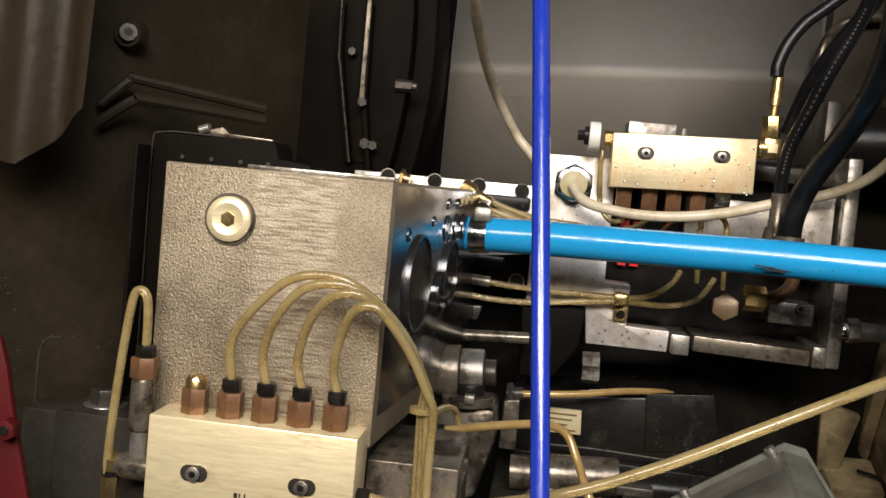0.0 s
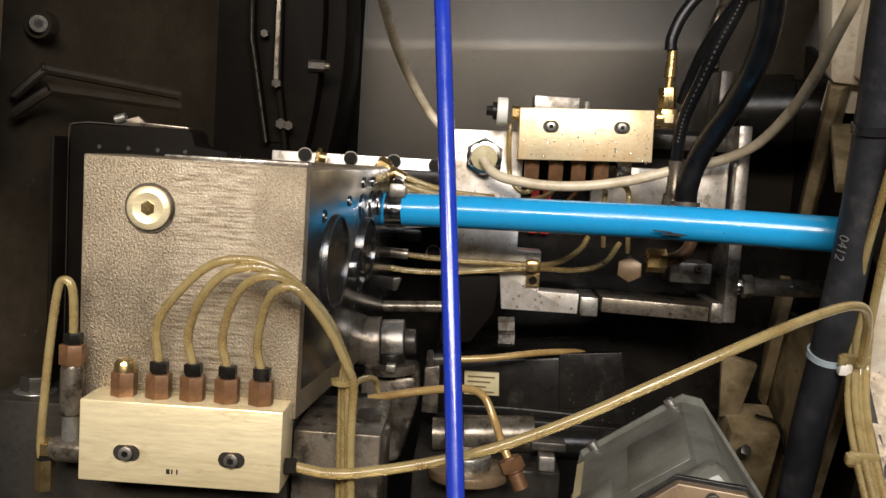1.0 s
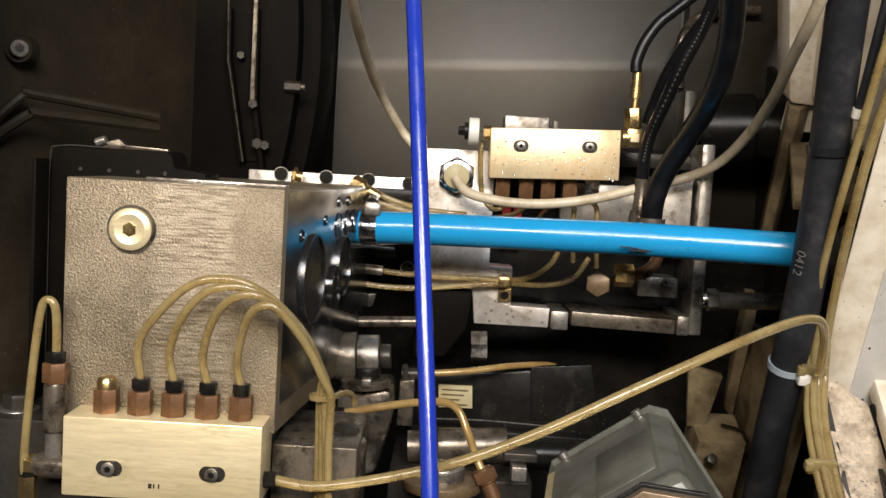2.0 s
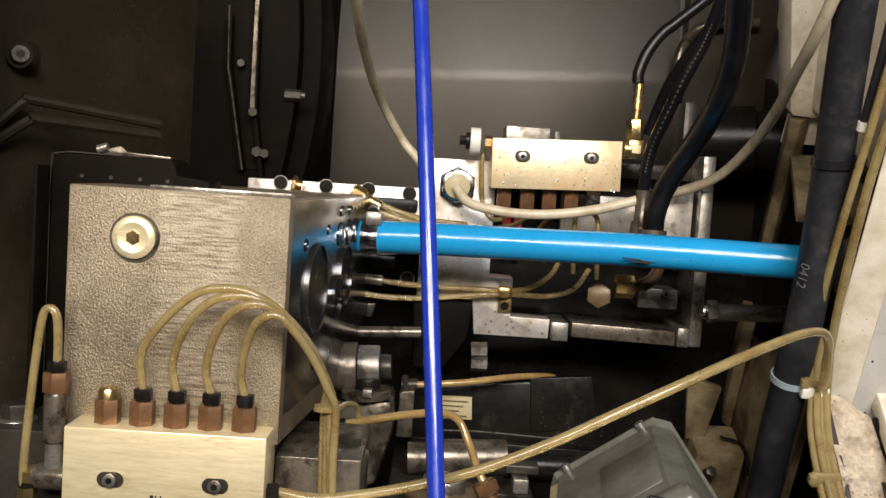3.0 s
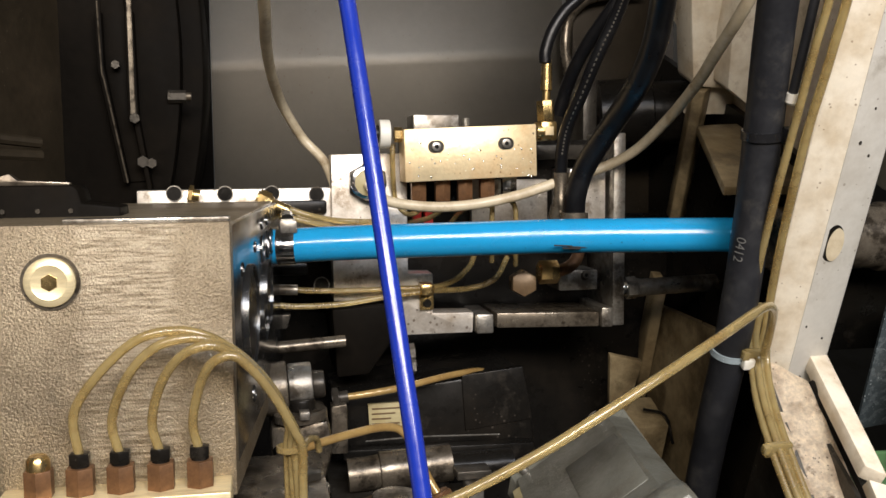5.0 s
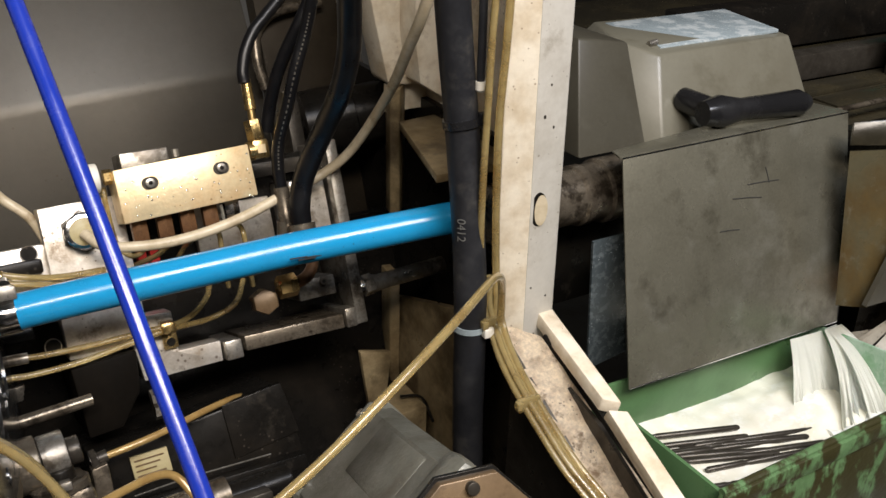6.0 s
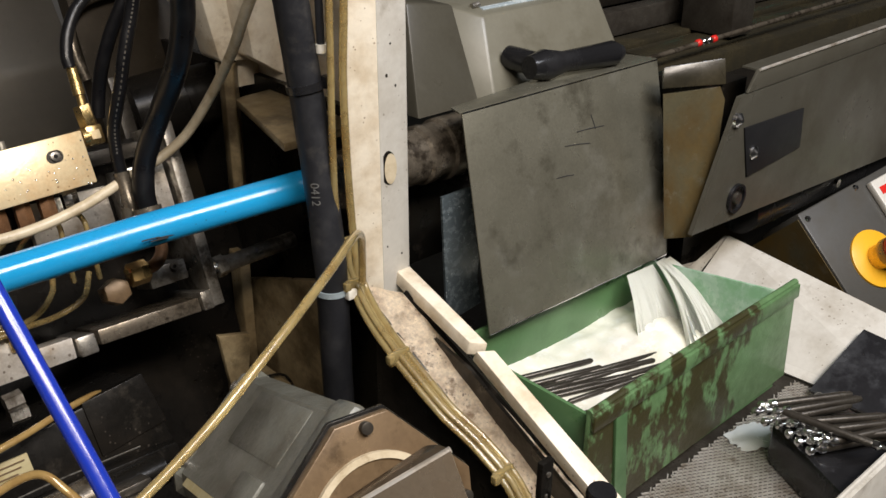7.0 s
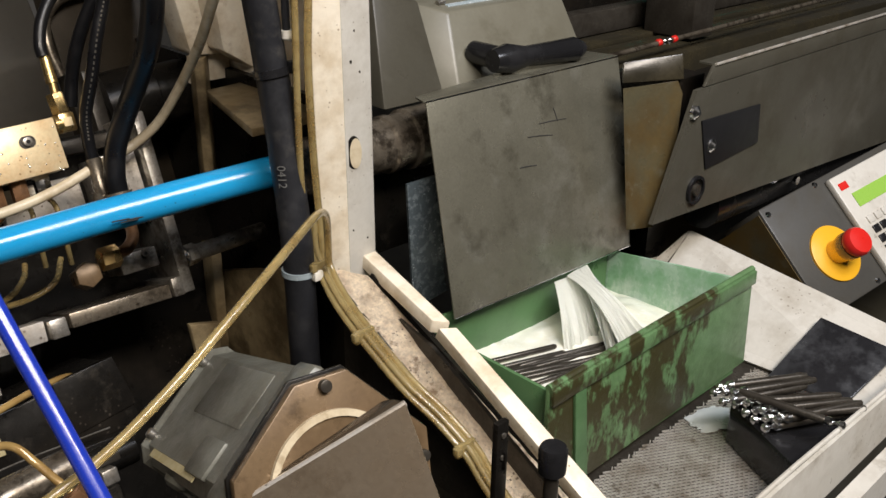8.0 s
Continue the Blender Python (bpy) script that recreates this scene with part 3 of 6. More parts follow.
def guard_plate():
    t = thing("black_guard_plate", "black oiled guard plate behind the spindle head block", "machine plate", base=(-0.2, 0.56, -0.14))
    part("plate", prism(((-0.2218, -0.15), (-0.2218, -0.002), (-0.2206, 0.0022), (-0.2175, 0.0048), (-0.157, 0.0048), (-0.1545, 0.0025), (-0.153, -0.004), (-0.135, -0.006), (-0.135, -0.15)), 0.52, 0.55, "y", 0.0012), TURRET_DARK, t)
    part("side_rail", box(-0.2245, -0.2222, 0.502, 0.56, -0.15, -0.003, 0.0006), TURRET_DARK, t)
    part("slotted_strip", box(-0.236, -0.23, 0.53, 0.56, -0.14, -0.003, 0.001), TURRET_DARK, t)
    part("worn_or_lit_edge", tube(((-0.2222, 0.5195, -0.12), (-0.2222, 0.5195, -0.06), (-0.2222, 0.5195, -0.004), (-0.217, 0.5195, 0.0046), (-0.19, 0.5195, 0.005)), 0.0005, 6, 4), DARK_STEEL, t)
    for x in (-0.205, -0.189, -0.173, -0.158):
        part("pin", cyl((x, 0.519, -0.0075), (x, 0.524, -0.0075), 0.0012, seg=10), DARK_STEEL, t)
    part("bright_clip", prism(((-0.198, 0.0045), (-0.198, 0.0075), (-0.188, 0.0105), (-0.184, 0.0072), (-0.16, 0.006), (-0.16, 0.0045)), 0.53, 0.536, "y", 0.0004), OILY_STEEL, t, "bright bent clip")
    part("clip_screw", cyl((-0.2005, 0.53, 0.0075), (-0.195, 0.53, 0.0095), 0.0026, seg=12), STEEL, t)


guard_plate()


def lubrication_manifold():
    t = thing("lubrication_manifold", "brushed brass lubrication manifold with bronze tube fittings", "manifold", base=(-0.132, 0.455, -0.165))
    part("body", box(-0.1798, -0.0833, 0.44, 0.468, -0.1645, -0.1252, 0.0009), BRASS, t)
    for x in (-0.1567, -0.1067):
        # Flat oval on the face: the slot's inner shadow is its dark colour.
        part("slot", prism([(x + 0.0025 * (1 if math.cos(a) > 0 else -1) + 0.0038 * math.cos(a), -0.1497 + 0.0038 * math.sin(a))
                            for a in [2 * math.pi * k / 20 for k in range(20)]], 0.4394, 0.4402, "y"), DARK_STEEL, t, "shadowed screw slot")
        socket_screw((x, 0.4385, -0.1497), OUT, 0.0033, 0.0012, t)
    for i, x in enumerate((-0.1631, -0.1463, -0.1298, -0.1131, -0.0966)):
        y = 0.452
        f = part("fitting", cyl((x, y, -0.127), (x, y, -0.1135), 0.0063, seg=6, bevel=0.0005), BRONZE, t, "bronze hexagon fitting")
        if i == 0:
            part("blank_plug", turned((x, y, -0.1135), (x, y, -0.1075), ((0, 0.005), (0.7, 0.0048), (1, 0.0035))), BRASS_FIT, f, "brass blanking plug")
        else:
            part("nut", cyl((x, y, -0.1125), (x, y, -0.1075), 0.0046, seg=6, bevel=0.0004), BLACK_STEEL_AND_SHADE, f, "blackened gland nut")
            part("collar", cyl((x, y, -0.114), (x, y, -0.112), 0.0038, seg=16), BLACK_STEEL_AND_SHADE, f)
    # outlet at one end, riser at the other
    part("outlet_nut", cyl((-0.0838, 0.45, -0.1545), (-0.0772, 0.45, -0.154), 0.0042, seg=6, bevel=0.0004), BLACK_STEEL_AND_SHADE, t)
    x = -0.1885
    part("elbow", turned((-0.178, 0.452, -0.154), (-0.198, 0.452, -0.154), ((0, 0.0065), (0.8, 0.0065), (1, 0.005))), OILY_STEEL, t, "dull oily elbow")
    part("elbow_hex", cyl((-0.1975, 0.452, -0.154), (-0.2015, 0.452, -0.154), 0.0055, seg=6), BRASS_FIT, t)
    part("riser_foot", cyl((x, 0.452, -0.152), (x, 0.452, -0.136), 0.0044, seg=20), STEEL, t)
    riser = part("riser", turned((x, 0.452, -0.137), (x, 0.452, -0.112), ((0, 0.0045), (0.05, 0.0056), (0.92, 0.0056), (1, 0.005))), OILY_STEEL, t, "dull oily riser")
    part("riser_hex", cyl((x, 0.452, -0.112), (x, 0.452, -0.102), 0.0064, seg=6, bevel=0.0005), BRONZE, t, "bronze hexagon")
    part("riser_nut", cyl((x, 0.452, -0.102), (x, 0.452, -0.0965), 0.0046, seg=6, bevel=0.0004), BLACK_STEEL_AND_SHADE, t)
    part("drain_union", cyl((-0.201, 0.452, -0.155), (-0.201, 0.452, -0.16), 0.004, seg=6), BLACK_STEEL_AND_SHADE, t)
    part("drain_hex", cyl((-0.201, 0.452, -0.16), (-0.201, 0.452, -0.175), 0.0045, seg=6), BRASS_FIT, t)
    for k, w in ((0, 0.0016), (1, 0.0006), (2, 0.0006)):
        part("stamp", box(-0.1375 + k * 0.0024, -0.1375 + k * 0.0024 + w, 0.4396, 0.4402, -0.1585, -0.1562), DARK_STEEL, t)


lubrication_manifold()


def nylon(points, r, name="nylon_tube", label="yellowed clear nylon oil tube", steps=10, group=""):
    return solo(name, tube(points, r, 14, steps), NYLON, label, "tube", group=group)


R4 = 0.0021
G = "loops over the brass manifold"
nylon(((-0.1463, 0.452, -0.11), (-0.1475, 0.45, -0.09), (-0.1361, 0.445, -0.0724), (-0.1202, 0.44, -0.058), (-0.1056, 0.44, -0.0544), (-0.0921, 0.44, -0.0569), (-0.0779, 0.445, -0.067), (-0.0645, 0.452, -0.0844), (-0.0581, 0.457, -0.1019), (-0.0586, 0.459, -0.1138), (-0.0582, 0.46, -0.1429), (-0.0573, 0.46, -0.175)), R4, group=G)
nylon(((-0.1298, 0.452, -0.11), (-0.1323, 0.45, -0.0937), (-0.1246, 0.443, -0.0741), (-0.1129, 0.438, -0.0611), (-0.0997, 0.438, -0.0574), (-0.088, 0.44, -0.0601), (-0.0751, 0.446, -0.0716), (-0.063, 0.452, -0.0885), (-0.0566, 0.455, -0.1028), (-0.0568, 0.456, -0.113), (-0.0559, 0.457, -0.1419), (-0.0547, 0.457, -0.1737)), R4, group=G)
nylon(((-0.1131, 0.452, -0.11), (-0.1159, 0.45, -0.0955), (-0.1109, 0.443, -0.0774), (-0.1018, 0.437, -0.0646), (-0.0898, 0.436, -0.0605), (-0.0783, 0.44, -0.0668), (-0.068, 0.446, -0.0794), (-0.0591, 0.45, -0.0949), (-0.0545, 0.453, -0.1065), (-0.0551, 0.454, -0.1152), (-0.0537, 0.455, -0.1411), (-0.0522, 0.455, -0.1728)), R4, group=G)
nylon(((-0.0966, 0.452, -0.11), (-0.099, 0.45, -0.0973), (-0.0956, 0.443, -0.0806), (-0.0897, 0.437, -0.0684), (-0.0808, 0.436, -0.0654), (-0.0723, 0.438, -0.0729), (-0.0632, 0.444, -0.087), (-0.0557, 0.448, -0.1026), (-0.0523, 0.451, -0.1115), (-0.0523, 0.452, -0.1259), (-0.0521, 0.452, -0.143), (-0.0507, 0.452, -0.1716)), R4, group=G)
solo("cable_tie", ring((-0.0575, 0.456, -0.1113), (-0.0576, 0.456, -0.1139), 0.0062, 0.0054), NYLON, "clear cable tie round the nylon tubes", "cable tie")
nylon(((-0.0518, 0.456, -0.1127), (-0.0486, 0.47, -0.1135), (-0.0446, 0.48, -0.1165), (-0.043, 0.485, -0.1237)), 0.0016, label="thin yellowed nylon tube end")
nylon(((-0.1885, 0.452, -0.1), (-0.1886, 0.452, -0.0863), (-0.1897, 0.452, -0.0746), (-0.1931, 0.452, -0.0712), (-0.1964, 0.452, -0.0756), (-0.1984, 0.45, -0.0977), (-0.2002, 0.448, -0.1283), (-0.2023, 0.45, -0.1517), (-0.2024, 0.452, -0.1624)), R4, label="yellowed nylon tube looping down beside the riser")
# the long feed to the post
nylon(((-0.079, 0.45, -0.1542), (-0.0591, 0.447, -0.1555), (-0.0343, 0.446, -0.1513), (-0.0071, 0.445, -0.1442), (0.0197, 0.443, -0.1349), (0.0539, 0.441, -0.1186), (0.0852, 0.442, -0.102), (0.1178, 0.448, -0.0865), (0.1504, 0.46, -0.0734), (0.1792, 0.48, -0.0662), (0.1999, 0.5, -0.0651), (0.213, 0.515, -0.0698), (0.2234, 0.535, -0.0851), (0.228, 0.55, -0.1045)), 0.0026, label="long yellowed nylon feed tube slung across the machine")

# ---- rear tool slide ----


def tool_slide():
    t = thing("tool_slide", "milled aluminium tool slide plate with drilled edge", "machine slide", base=(0.03, 0.72, -0.11))
    part("rail_plate", prism(((-0.15, -0.0039), (-0.0185, -0.0035), (-0.0185, -0.052), (-0.05, -0.056), (-0.068, -0.0815), (-0.15, -0.0815)), 0.705, 0.72, "y", 0.0008), ALU, t)
    part("main_plate", prism(((-0.0187, 0.0197), (0.035, 0.0205), (0.035, -0.0655), (0.053, -0.066), (0.053, -0.095), (0.083, -0.0955), (0.0823, -0.1103), (0.0262, -0.1102), (0.0233, -0.0846), (-0.0185, -0.0835)),
                             0.70, 0.722, "y", 0.0008), ALU, t)
    for px in (((-0.0914, 0.704, -0.0067)), ((-0.0596, 0.704, -0.007)), ((-0.0287, 0.704, -0.0081)), ((-0.1254, 0.704, -0.0061)), ((-0.0264, 0.704, -0.0722))):
        c = Vector(px)
        part("edge_hole", ring(c, c + IN * 0.002, 0.0056, 0.0049, 20), STEEL, t)
        part("hole_floor", cyl(c + IN * 0.0002, c + IN * 0.002, 0.005, seg=20), BLACK_STEEL_AND_SHADE, t)
    part("slot", box(-0.07, -0.036, 0.7, 0.706, -0.0645, -0.056, 0.002), BLACK_STEEL_AND_SHADE, t)
    part("slot", box(-0.058, -0.022, 0.7, 0.706, -0.022, -0.012, 0.002), BLACK_STEEL_AND_SHADE, t)
    part("end_bar", prism(((0.1862, 0.034), (0.1955, 0.034), (0.1955, -0.108), (0.186, -0.108)), 0.69, 0.75, "y", 0.0012), STEEL, t, "scored steel end bar")
    part("lower_bar", prism(((0.0985, -0.0955), (0.1765, -0.0975), (0.1765, -0.1085), (0.0985, -0.1065)), 0.692, 0.74, "y", 0.001), OILY_STEEL, t, "heat-tinted lower bar")
    part("lower_block", box(0.084, 0.0965, 0.694, 0.74, -0.1105, -0.0965, 0.001), STEEL, t)
    part("corner_block", box(0.177, 0.1858, 0.688, 0.74, -0.1085, -0.094, 0.001), STEEL, t)
    # Black sheet that gives the recess behind the slide its shade.
    part("recess_shade", box(0.036, 0.186, 0.745, 0.75, -0.1, 0.03), BLACK_STEEL_AND_SHADE, t)
    part("bright_plate", box(0.156, 0.1838, 0.70, 0.745, -0.045, 0.008, 0.001), ALU, t)
    part("bright_plate", box(0.09, 0.15, 0.735, 0.744, -0.04, 0.0, 0.001), ALU, t)
    part("upper_beam", box(0.12, 0.19, 0.72, 0.75, 0.015, 0.026, 0.001), DARK_STEEL, t)
    part("valve_block", box(0.148, 0.178, 0.7, 0.73, -0.082, -0.067, 0.001), STEEL, t)
    socket_screw((0.1681, 0.699, -0.0704), OUT, 0.003, 0.002, t)
    for x in (0.045, 0.054):
        part("red_gasket", box(x, x + 0.006, 0.735, 0.743, -0.055, -0.022), RED, t)
    # union nuts under the pipe
    part("hex_cap", cyl((0.1129, 0.67, -0.0715), (0.118, 0.7, -0.0747), 0.0095, seg=6, bevel=0.0008), RUST, t, "tarnished hexagon cap")
    a = Vector((0.1246, 0.675, -0.0645))
    part("union_nut", cyl(a, a + Vector((0.014, 0, 0)), 0.0085, seg=6, bevel=0.0008), BRASS_FIT, t, "brass union nut")
    part("union_pipe", tube((a + Vector((0.013, 0, 0)), (0.1476, 0.675, -0.061), (0.1554, 0.68, -0.0537), (0.1596, 0.69, -0.0418)), 0.0045), BRONZE, t)
    # tail rod to the outside
    part("rod_collar", turned((0.1934, 0.7, -0.0822), (0.2001, 0.7, -0.0818), ((0, 0.005), (0.3, 0.006), (1, 0.006))), CHROME, t)
    part("rod_hex", cyl((0.2001, 0.7, -0.0818), (0.2085, 0.7, -0.0813), 0.0085, seg=6, bevel=0.0008), STEEL, t)
    part("rod", turned((0.2085, 0.7, -0.0817), (0.2725, 0.7, -0.0796), ((0, 0.0072), (0.1, 0.0065), (1, 0.0065))), STEEL, t, "oily steel rod")
    return t


tool_slide()


def rear_manifold():
    t = thing("rear_lubrication_manifold", "oil-spotted brass lubrication manifold on the tool slide", "manifold", base=(0.075, 0.685, 0.0))
    part("body", prism(((0.0287, 0.0363), (0.1219, 0.0398), (0.1226, 0.0037), (0.0296, 0.0003)), 0.672, 0.698, "y", 0.0008), BRASS_OLD, t)
    for c in ((0.0509, 0.672, 0.0244), (0.1001, 0.672, 0.0264)):
        c = Vector(c)
        # Slot drawn as a flat oval, dark for the shade within.
        part("slot", prism([(c.x + 0.0014 * (1 if math.cos(a) > 0 else -1) + 0.0042 * math.cos(a), c.z + 0.0042 * math.sin(a))
                            for a in [2 * math.pi * k / 20 for k in range(20)]], 0.6714, 0.6722, "y"), DARK_STEEL, t)
        socket_screw(c + OUT * 0.0012, OUT, 0.0032, 0.0012, t)
    for i, x in enumerate((0.0405, 0.0575, 0.0735, 0.0895, 0.1055)):
        part("fitting", cyl((x, 0.685, 0.004), (x, 0.685, -0.0135), 0.0058, seg=6, bevel=0.0004), CHROME if i == 4 else BRONZE, t)
    rd = random.Random(11)
    drops = bmesh.new()
    for k in range(60):
        x, z, r = rd.uniform(0.031, 0.12), rd.gauss(0.016, 0.009), rd.uniform(0.0003, 0.0009)
        if 0.003 < z < 0.036:
            turned((x, 0.6722, z), (x, 0.6722 - r * 0.5, z), ((0, r), (0.6, r * 0.8), (1, r * 0.3)), 8, drops)
    tagged(part("oil_drops", drops, CHROME, t, "small oil drops"), kind="stuff")
    a = Vector((0.0295, 0.682, 0.0328))
    part("end_nut", cyl(a, a + Vector((-0.006, 0, 0)), 0.0052, seg=6, bevel=0.0004), BRASS_FIT, t)
    part("washer", cyl(a + Vector((-0.009, 0, 0.0005)), a + Vector((-0.0165, 0, 0.0005)), 0.0098, bevel=0.0008), WHITE_PLASTIC, t, "cream plastic washer")
    part("knurled_knob", cyl(a + Vector((-0.0165, 0, 0.0005)), a + Vector((-0.0195, 0, 0.0005)), 0.0062, seg=18), BLACK_STEEL_AND_SHADE, t)
    part("stud", cyl(a + Vector((-0.0195, 0, 0.0005)), a + Vector((-0.024, 0, 0.0005)), 0.0034, seg=8), BLACK_STEEL_AND_SHADE, t)
    b = Vector((0.1242, 0.682, 0.0346))
    e = Vector((0.1327, 0.682, 0.0351))
    part("elbow_collar", cyl(b, b + Vector((0.0045, 0, 0)), 0.0068), BRASS_FIT, t)
    elbow = part("elbow", box(e.x - 0.0058, e.x + 0.0058, 0.676, 0.688, e.z - 0.0068, e.z + 0.0068, 0.0016), BRASS_FIT, t, "brass elbow")
    part("mark", box(e.x - 0.003, e.x + 0.003, 0.6755, 0.6762, e.z - 0.003, e.z + 0.003), BRASS_OLD, elbow)
    part("elbow_hex", cyl((0.1321, 0.682, 0.0419), (0.131, 0.682, 0.0564), 0.0063, seg=6, bevel=0.0005), BRASS_FIT, t)
    part("elbow_neck", cyl((0.1319, 0.682, 0.0556), (0.1324, 0.682, 0.0649), 0.0028), BRASS_FIT, t)
    part("hose_sleeve", cyl((0.1321, 0.682, 0.0636), (0.1325, 0.682, 0.0848), 0.0042, 0.0036, seg=14), BRASS_FIT, t)
    part("rear_block", box(0.04, 0.073, 0.7, 0.73, 0.03, 0.0475, 0.001), STEEL, t, "grey steel rear block")
    part("rear_pin", cyl((0.078, 0.7, 0.0395), (0.078, 0.7, 0.045), 0.0025, seg=10), STEEL, t)


rear_manifold()

THIN = "thin oil lines under the rear manifold"
for x, *pts in ((0.0405, (0.0426, 0.7, -0.0208), (0.0342, 0.7, -0.0225), (0.0265, 0.7, -0.0124), (0.0233, 0.69, 0.0123), (0.0237, 0.69, 0.0267)), (0.0575, (0.0584, 0.69, -0.0187), (0.0513, 0.7, -0.0257), (0.0373, 0.71, -0.0299)),
                (0.0735, (0.0762, 0.69, -0.0176), (0.0733, 0.71, -0.0248), (0.0684, 0.72, -0.0342)), (0.0895, (0.0945, 0.69, -0.0186), (0.0944, 0.69, -0.029), (0.0992, 0.71, -0.0598)), (0.1055, (0.111, 0.69, -0.0177), (0.1121, 0.69, -0.028), (0.1174, 0.71, -0.063))):
    nylon(((x, 0.685, -0.012), *pts), 0.0019, label="thin brown oil line below the rear manifold", group=THIN)
for pts in (((-0.0657, 0.69, -0.0698), (-0.0403, 0.69, -0.0737), (-0.0068, 0.69, -0.0751), (0.0266, 0.69, -0.0748), (0.0517, 0.69, -0.0746), (0.0691, 0.7, -0.0713), (0.0823, 0.71, -0.0629), (0.0885, 0.72, -0.0548)),
            ((-0.065, 0.69, -0.0824), (-0.0439, 0.69, -0.0849), (-0.0146, 0.69, -0.0844), (0.0186, 0.69, -0.0803), (0.0477, 0.69, -0.0773), (0.078, 0.7, -0.078), (0.0987, 0.7, -0.0716), (0.111, 0.71, -0.0569))):
    nylon(pts, 0.0021, label="oil line clipped to the tool slide", group=THIN)
for pts in (((-0.0551, 0.69, -0.0149), (-0.0348, 0.69, -0.022), (-0.0139, 0.695, -0.0264), (0.0156, 0.7, -0.0282)), ((-0.064, 0.69, -0.0196), (-0.043, 0.69, -0.0246), (-0.0135, 0.695, -0.0322))):
    nylon(pts, 0.0022, label="oil line leaving a plated union", group=THIN)


def union(p0, p1, r, label="plated steel hose union on an oil line", material=STEEL):
    p0, p1 = Vector(p0), Vector(p1)
    t = thing("hose_union", label, "union", base=p0)
    part("sleeve", turned(p0, p1, ((0, r), (0.45, r), (0.5, r * 0.8), (1, r * 0.8))), material, t)
    part("nut", cyl(p0.lerp(p1, 0.05), p0.lerp(p1, 0.4), r * 1.3, seg=6, bevel=0.0003), material, t)


union((-0.0703, 0.685, -0.0087), (-0.0492, 0.685, -0.0186), 0.0052, material=BRASS_FIT)
union((-0.0726, 0.685, -0.071), (-0.0442, 0.685, -0.0726), 0.0045)
union((-0.1154, 0.695, -0.0064), (-0.1078, 0.695, -0.0076), 0.005, "brass plug in the slide edge", BRASS_FIT)


def p_clip():
    t = thing("pipe_clip", "brass saddle clip holding two oil lines", "clip", base=(0.047, 0.688, -0.0818))
    c = Vector((0.0466, 0.688, -0.0759))
    part("saddle", box(c.x - 0.005, c.x + 0.005, 0.685, 0.7, c.z - 0.004, c.z + 0.0045, 0.002), BRASS_FIT, t)
    d = Vector((0.0478, 0.695, -0.0868))
    part("foot", box(d.x - 0.005, d.x + 0.005, 0.696, 0.7, d.z - 0.005, d.z + 0.008, 0.0005), BRASS_FIT, t)
    socket_screw((d.x, 0.696, d.z), OUT, 0.003, 0.002, t, material=BLACK_STEEL_AND_SHADE)


p_clip()


def cable_gland():
    c = Vector((0.0064, 0.7, 0.0002))
    t = thing("cable_gland", "cream cable gland in a dark hexagon nut", "cable gland", base=c)
    part("nut", cyl(c, c + OUT * 0.006, 0.0145, seg=6, bevel=0.0008), DARK_STEEL, t)
    part("rim", turned(c + OUT * 0.005, c + OUT * 0.01, ((0, 0.0128), (0.8, 0.0128), (1, 0.0112))), CHROME, t, "bright metal rim")
    part("cap", turned(c + OUT * 0.008, c + OUT * 0.0115, ((0, 0.0096), (0.6, 0.0094), (1, 0.005))), LABEL_PAPER, t)


cable_gland()
solo("cream_cable", tube(((0.0055, 0.688, -0.0011), (0.0142, 0.678, -0.0107), (0.0304, 0.672, -0.0149), (0.0546, 0.67, -0.0167), (0.0826, 0.67, -0.0146), (0.1104, 0.67, -0.009), (0.1382, 0.672, -0.0006), (0.1717, 0.678, 0.0085), (0.1921, 0.665, 0.0209), (0.2012, 0.63, 0.0421), (0.199, 0.585, 0.0612), (0.1945, 0.55, 0.0775), (0.1915, 0.52, 0.0924), (0.191, 0.5, 0.108), (0.191, 0.48, 0.13)), 0.0036), CABLE,
     "dirty cream sheathed cable leaving the gland", "cable")
solo("cream_cable", tube(((-0.066, 0.5, 0.13), (-0.0627, 0.57, 0.0961), (-0.062, 0.615, 0.086), (-0.0587, 0.66, 0.0716), (-0.0521, 0.7, 0.0559), (-0.0418, 0.72, 0.039), (-0.0344, 0.725, 0.0289), (-0.0214, 0.72, 0.0139), (-0.0129, 0.706, -0.0107)), 0.0034), CABLE,
     "dirty cream cable hanging before the back panel", "cable")


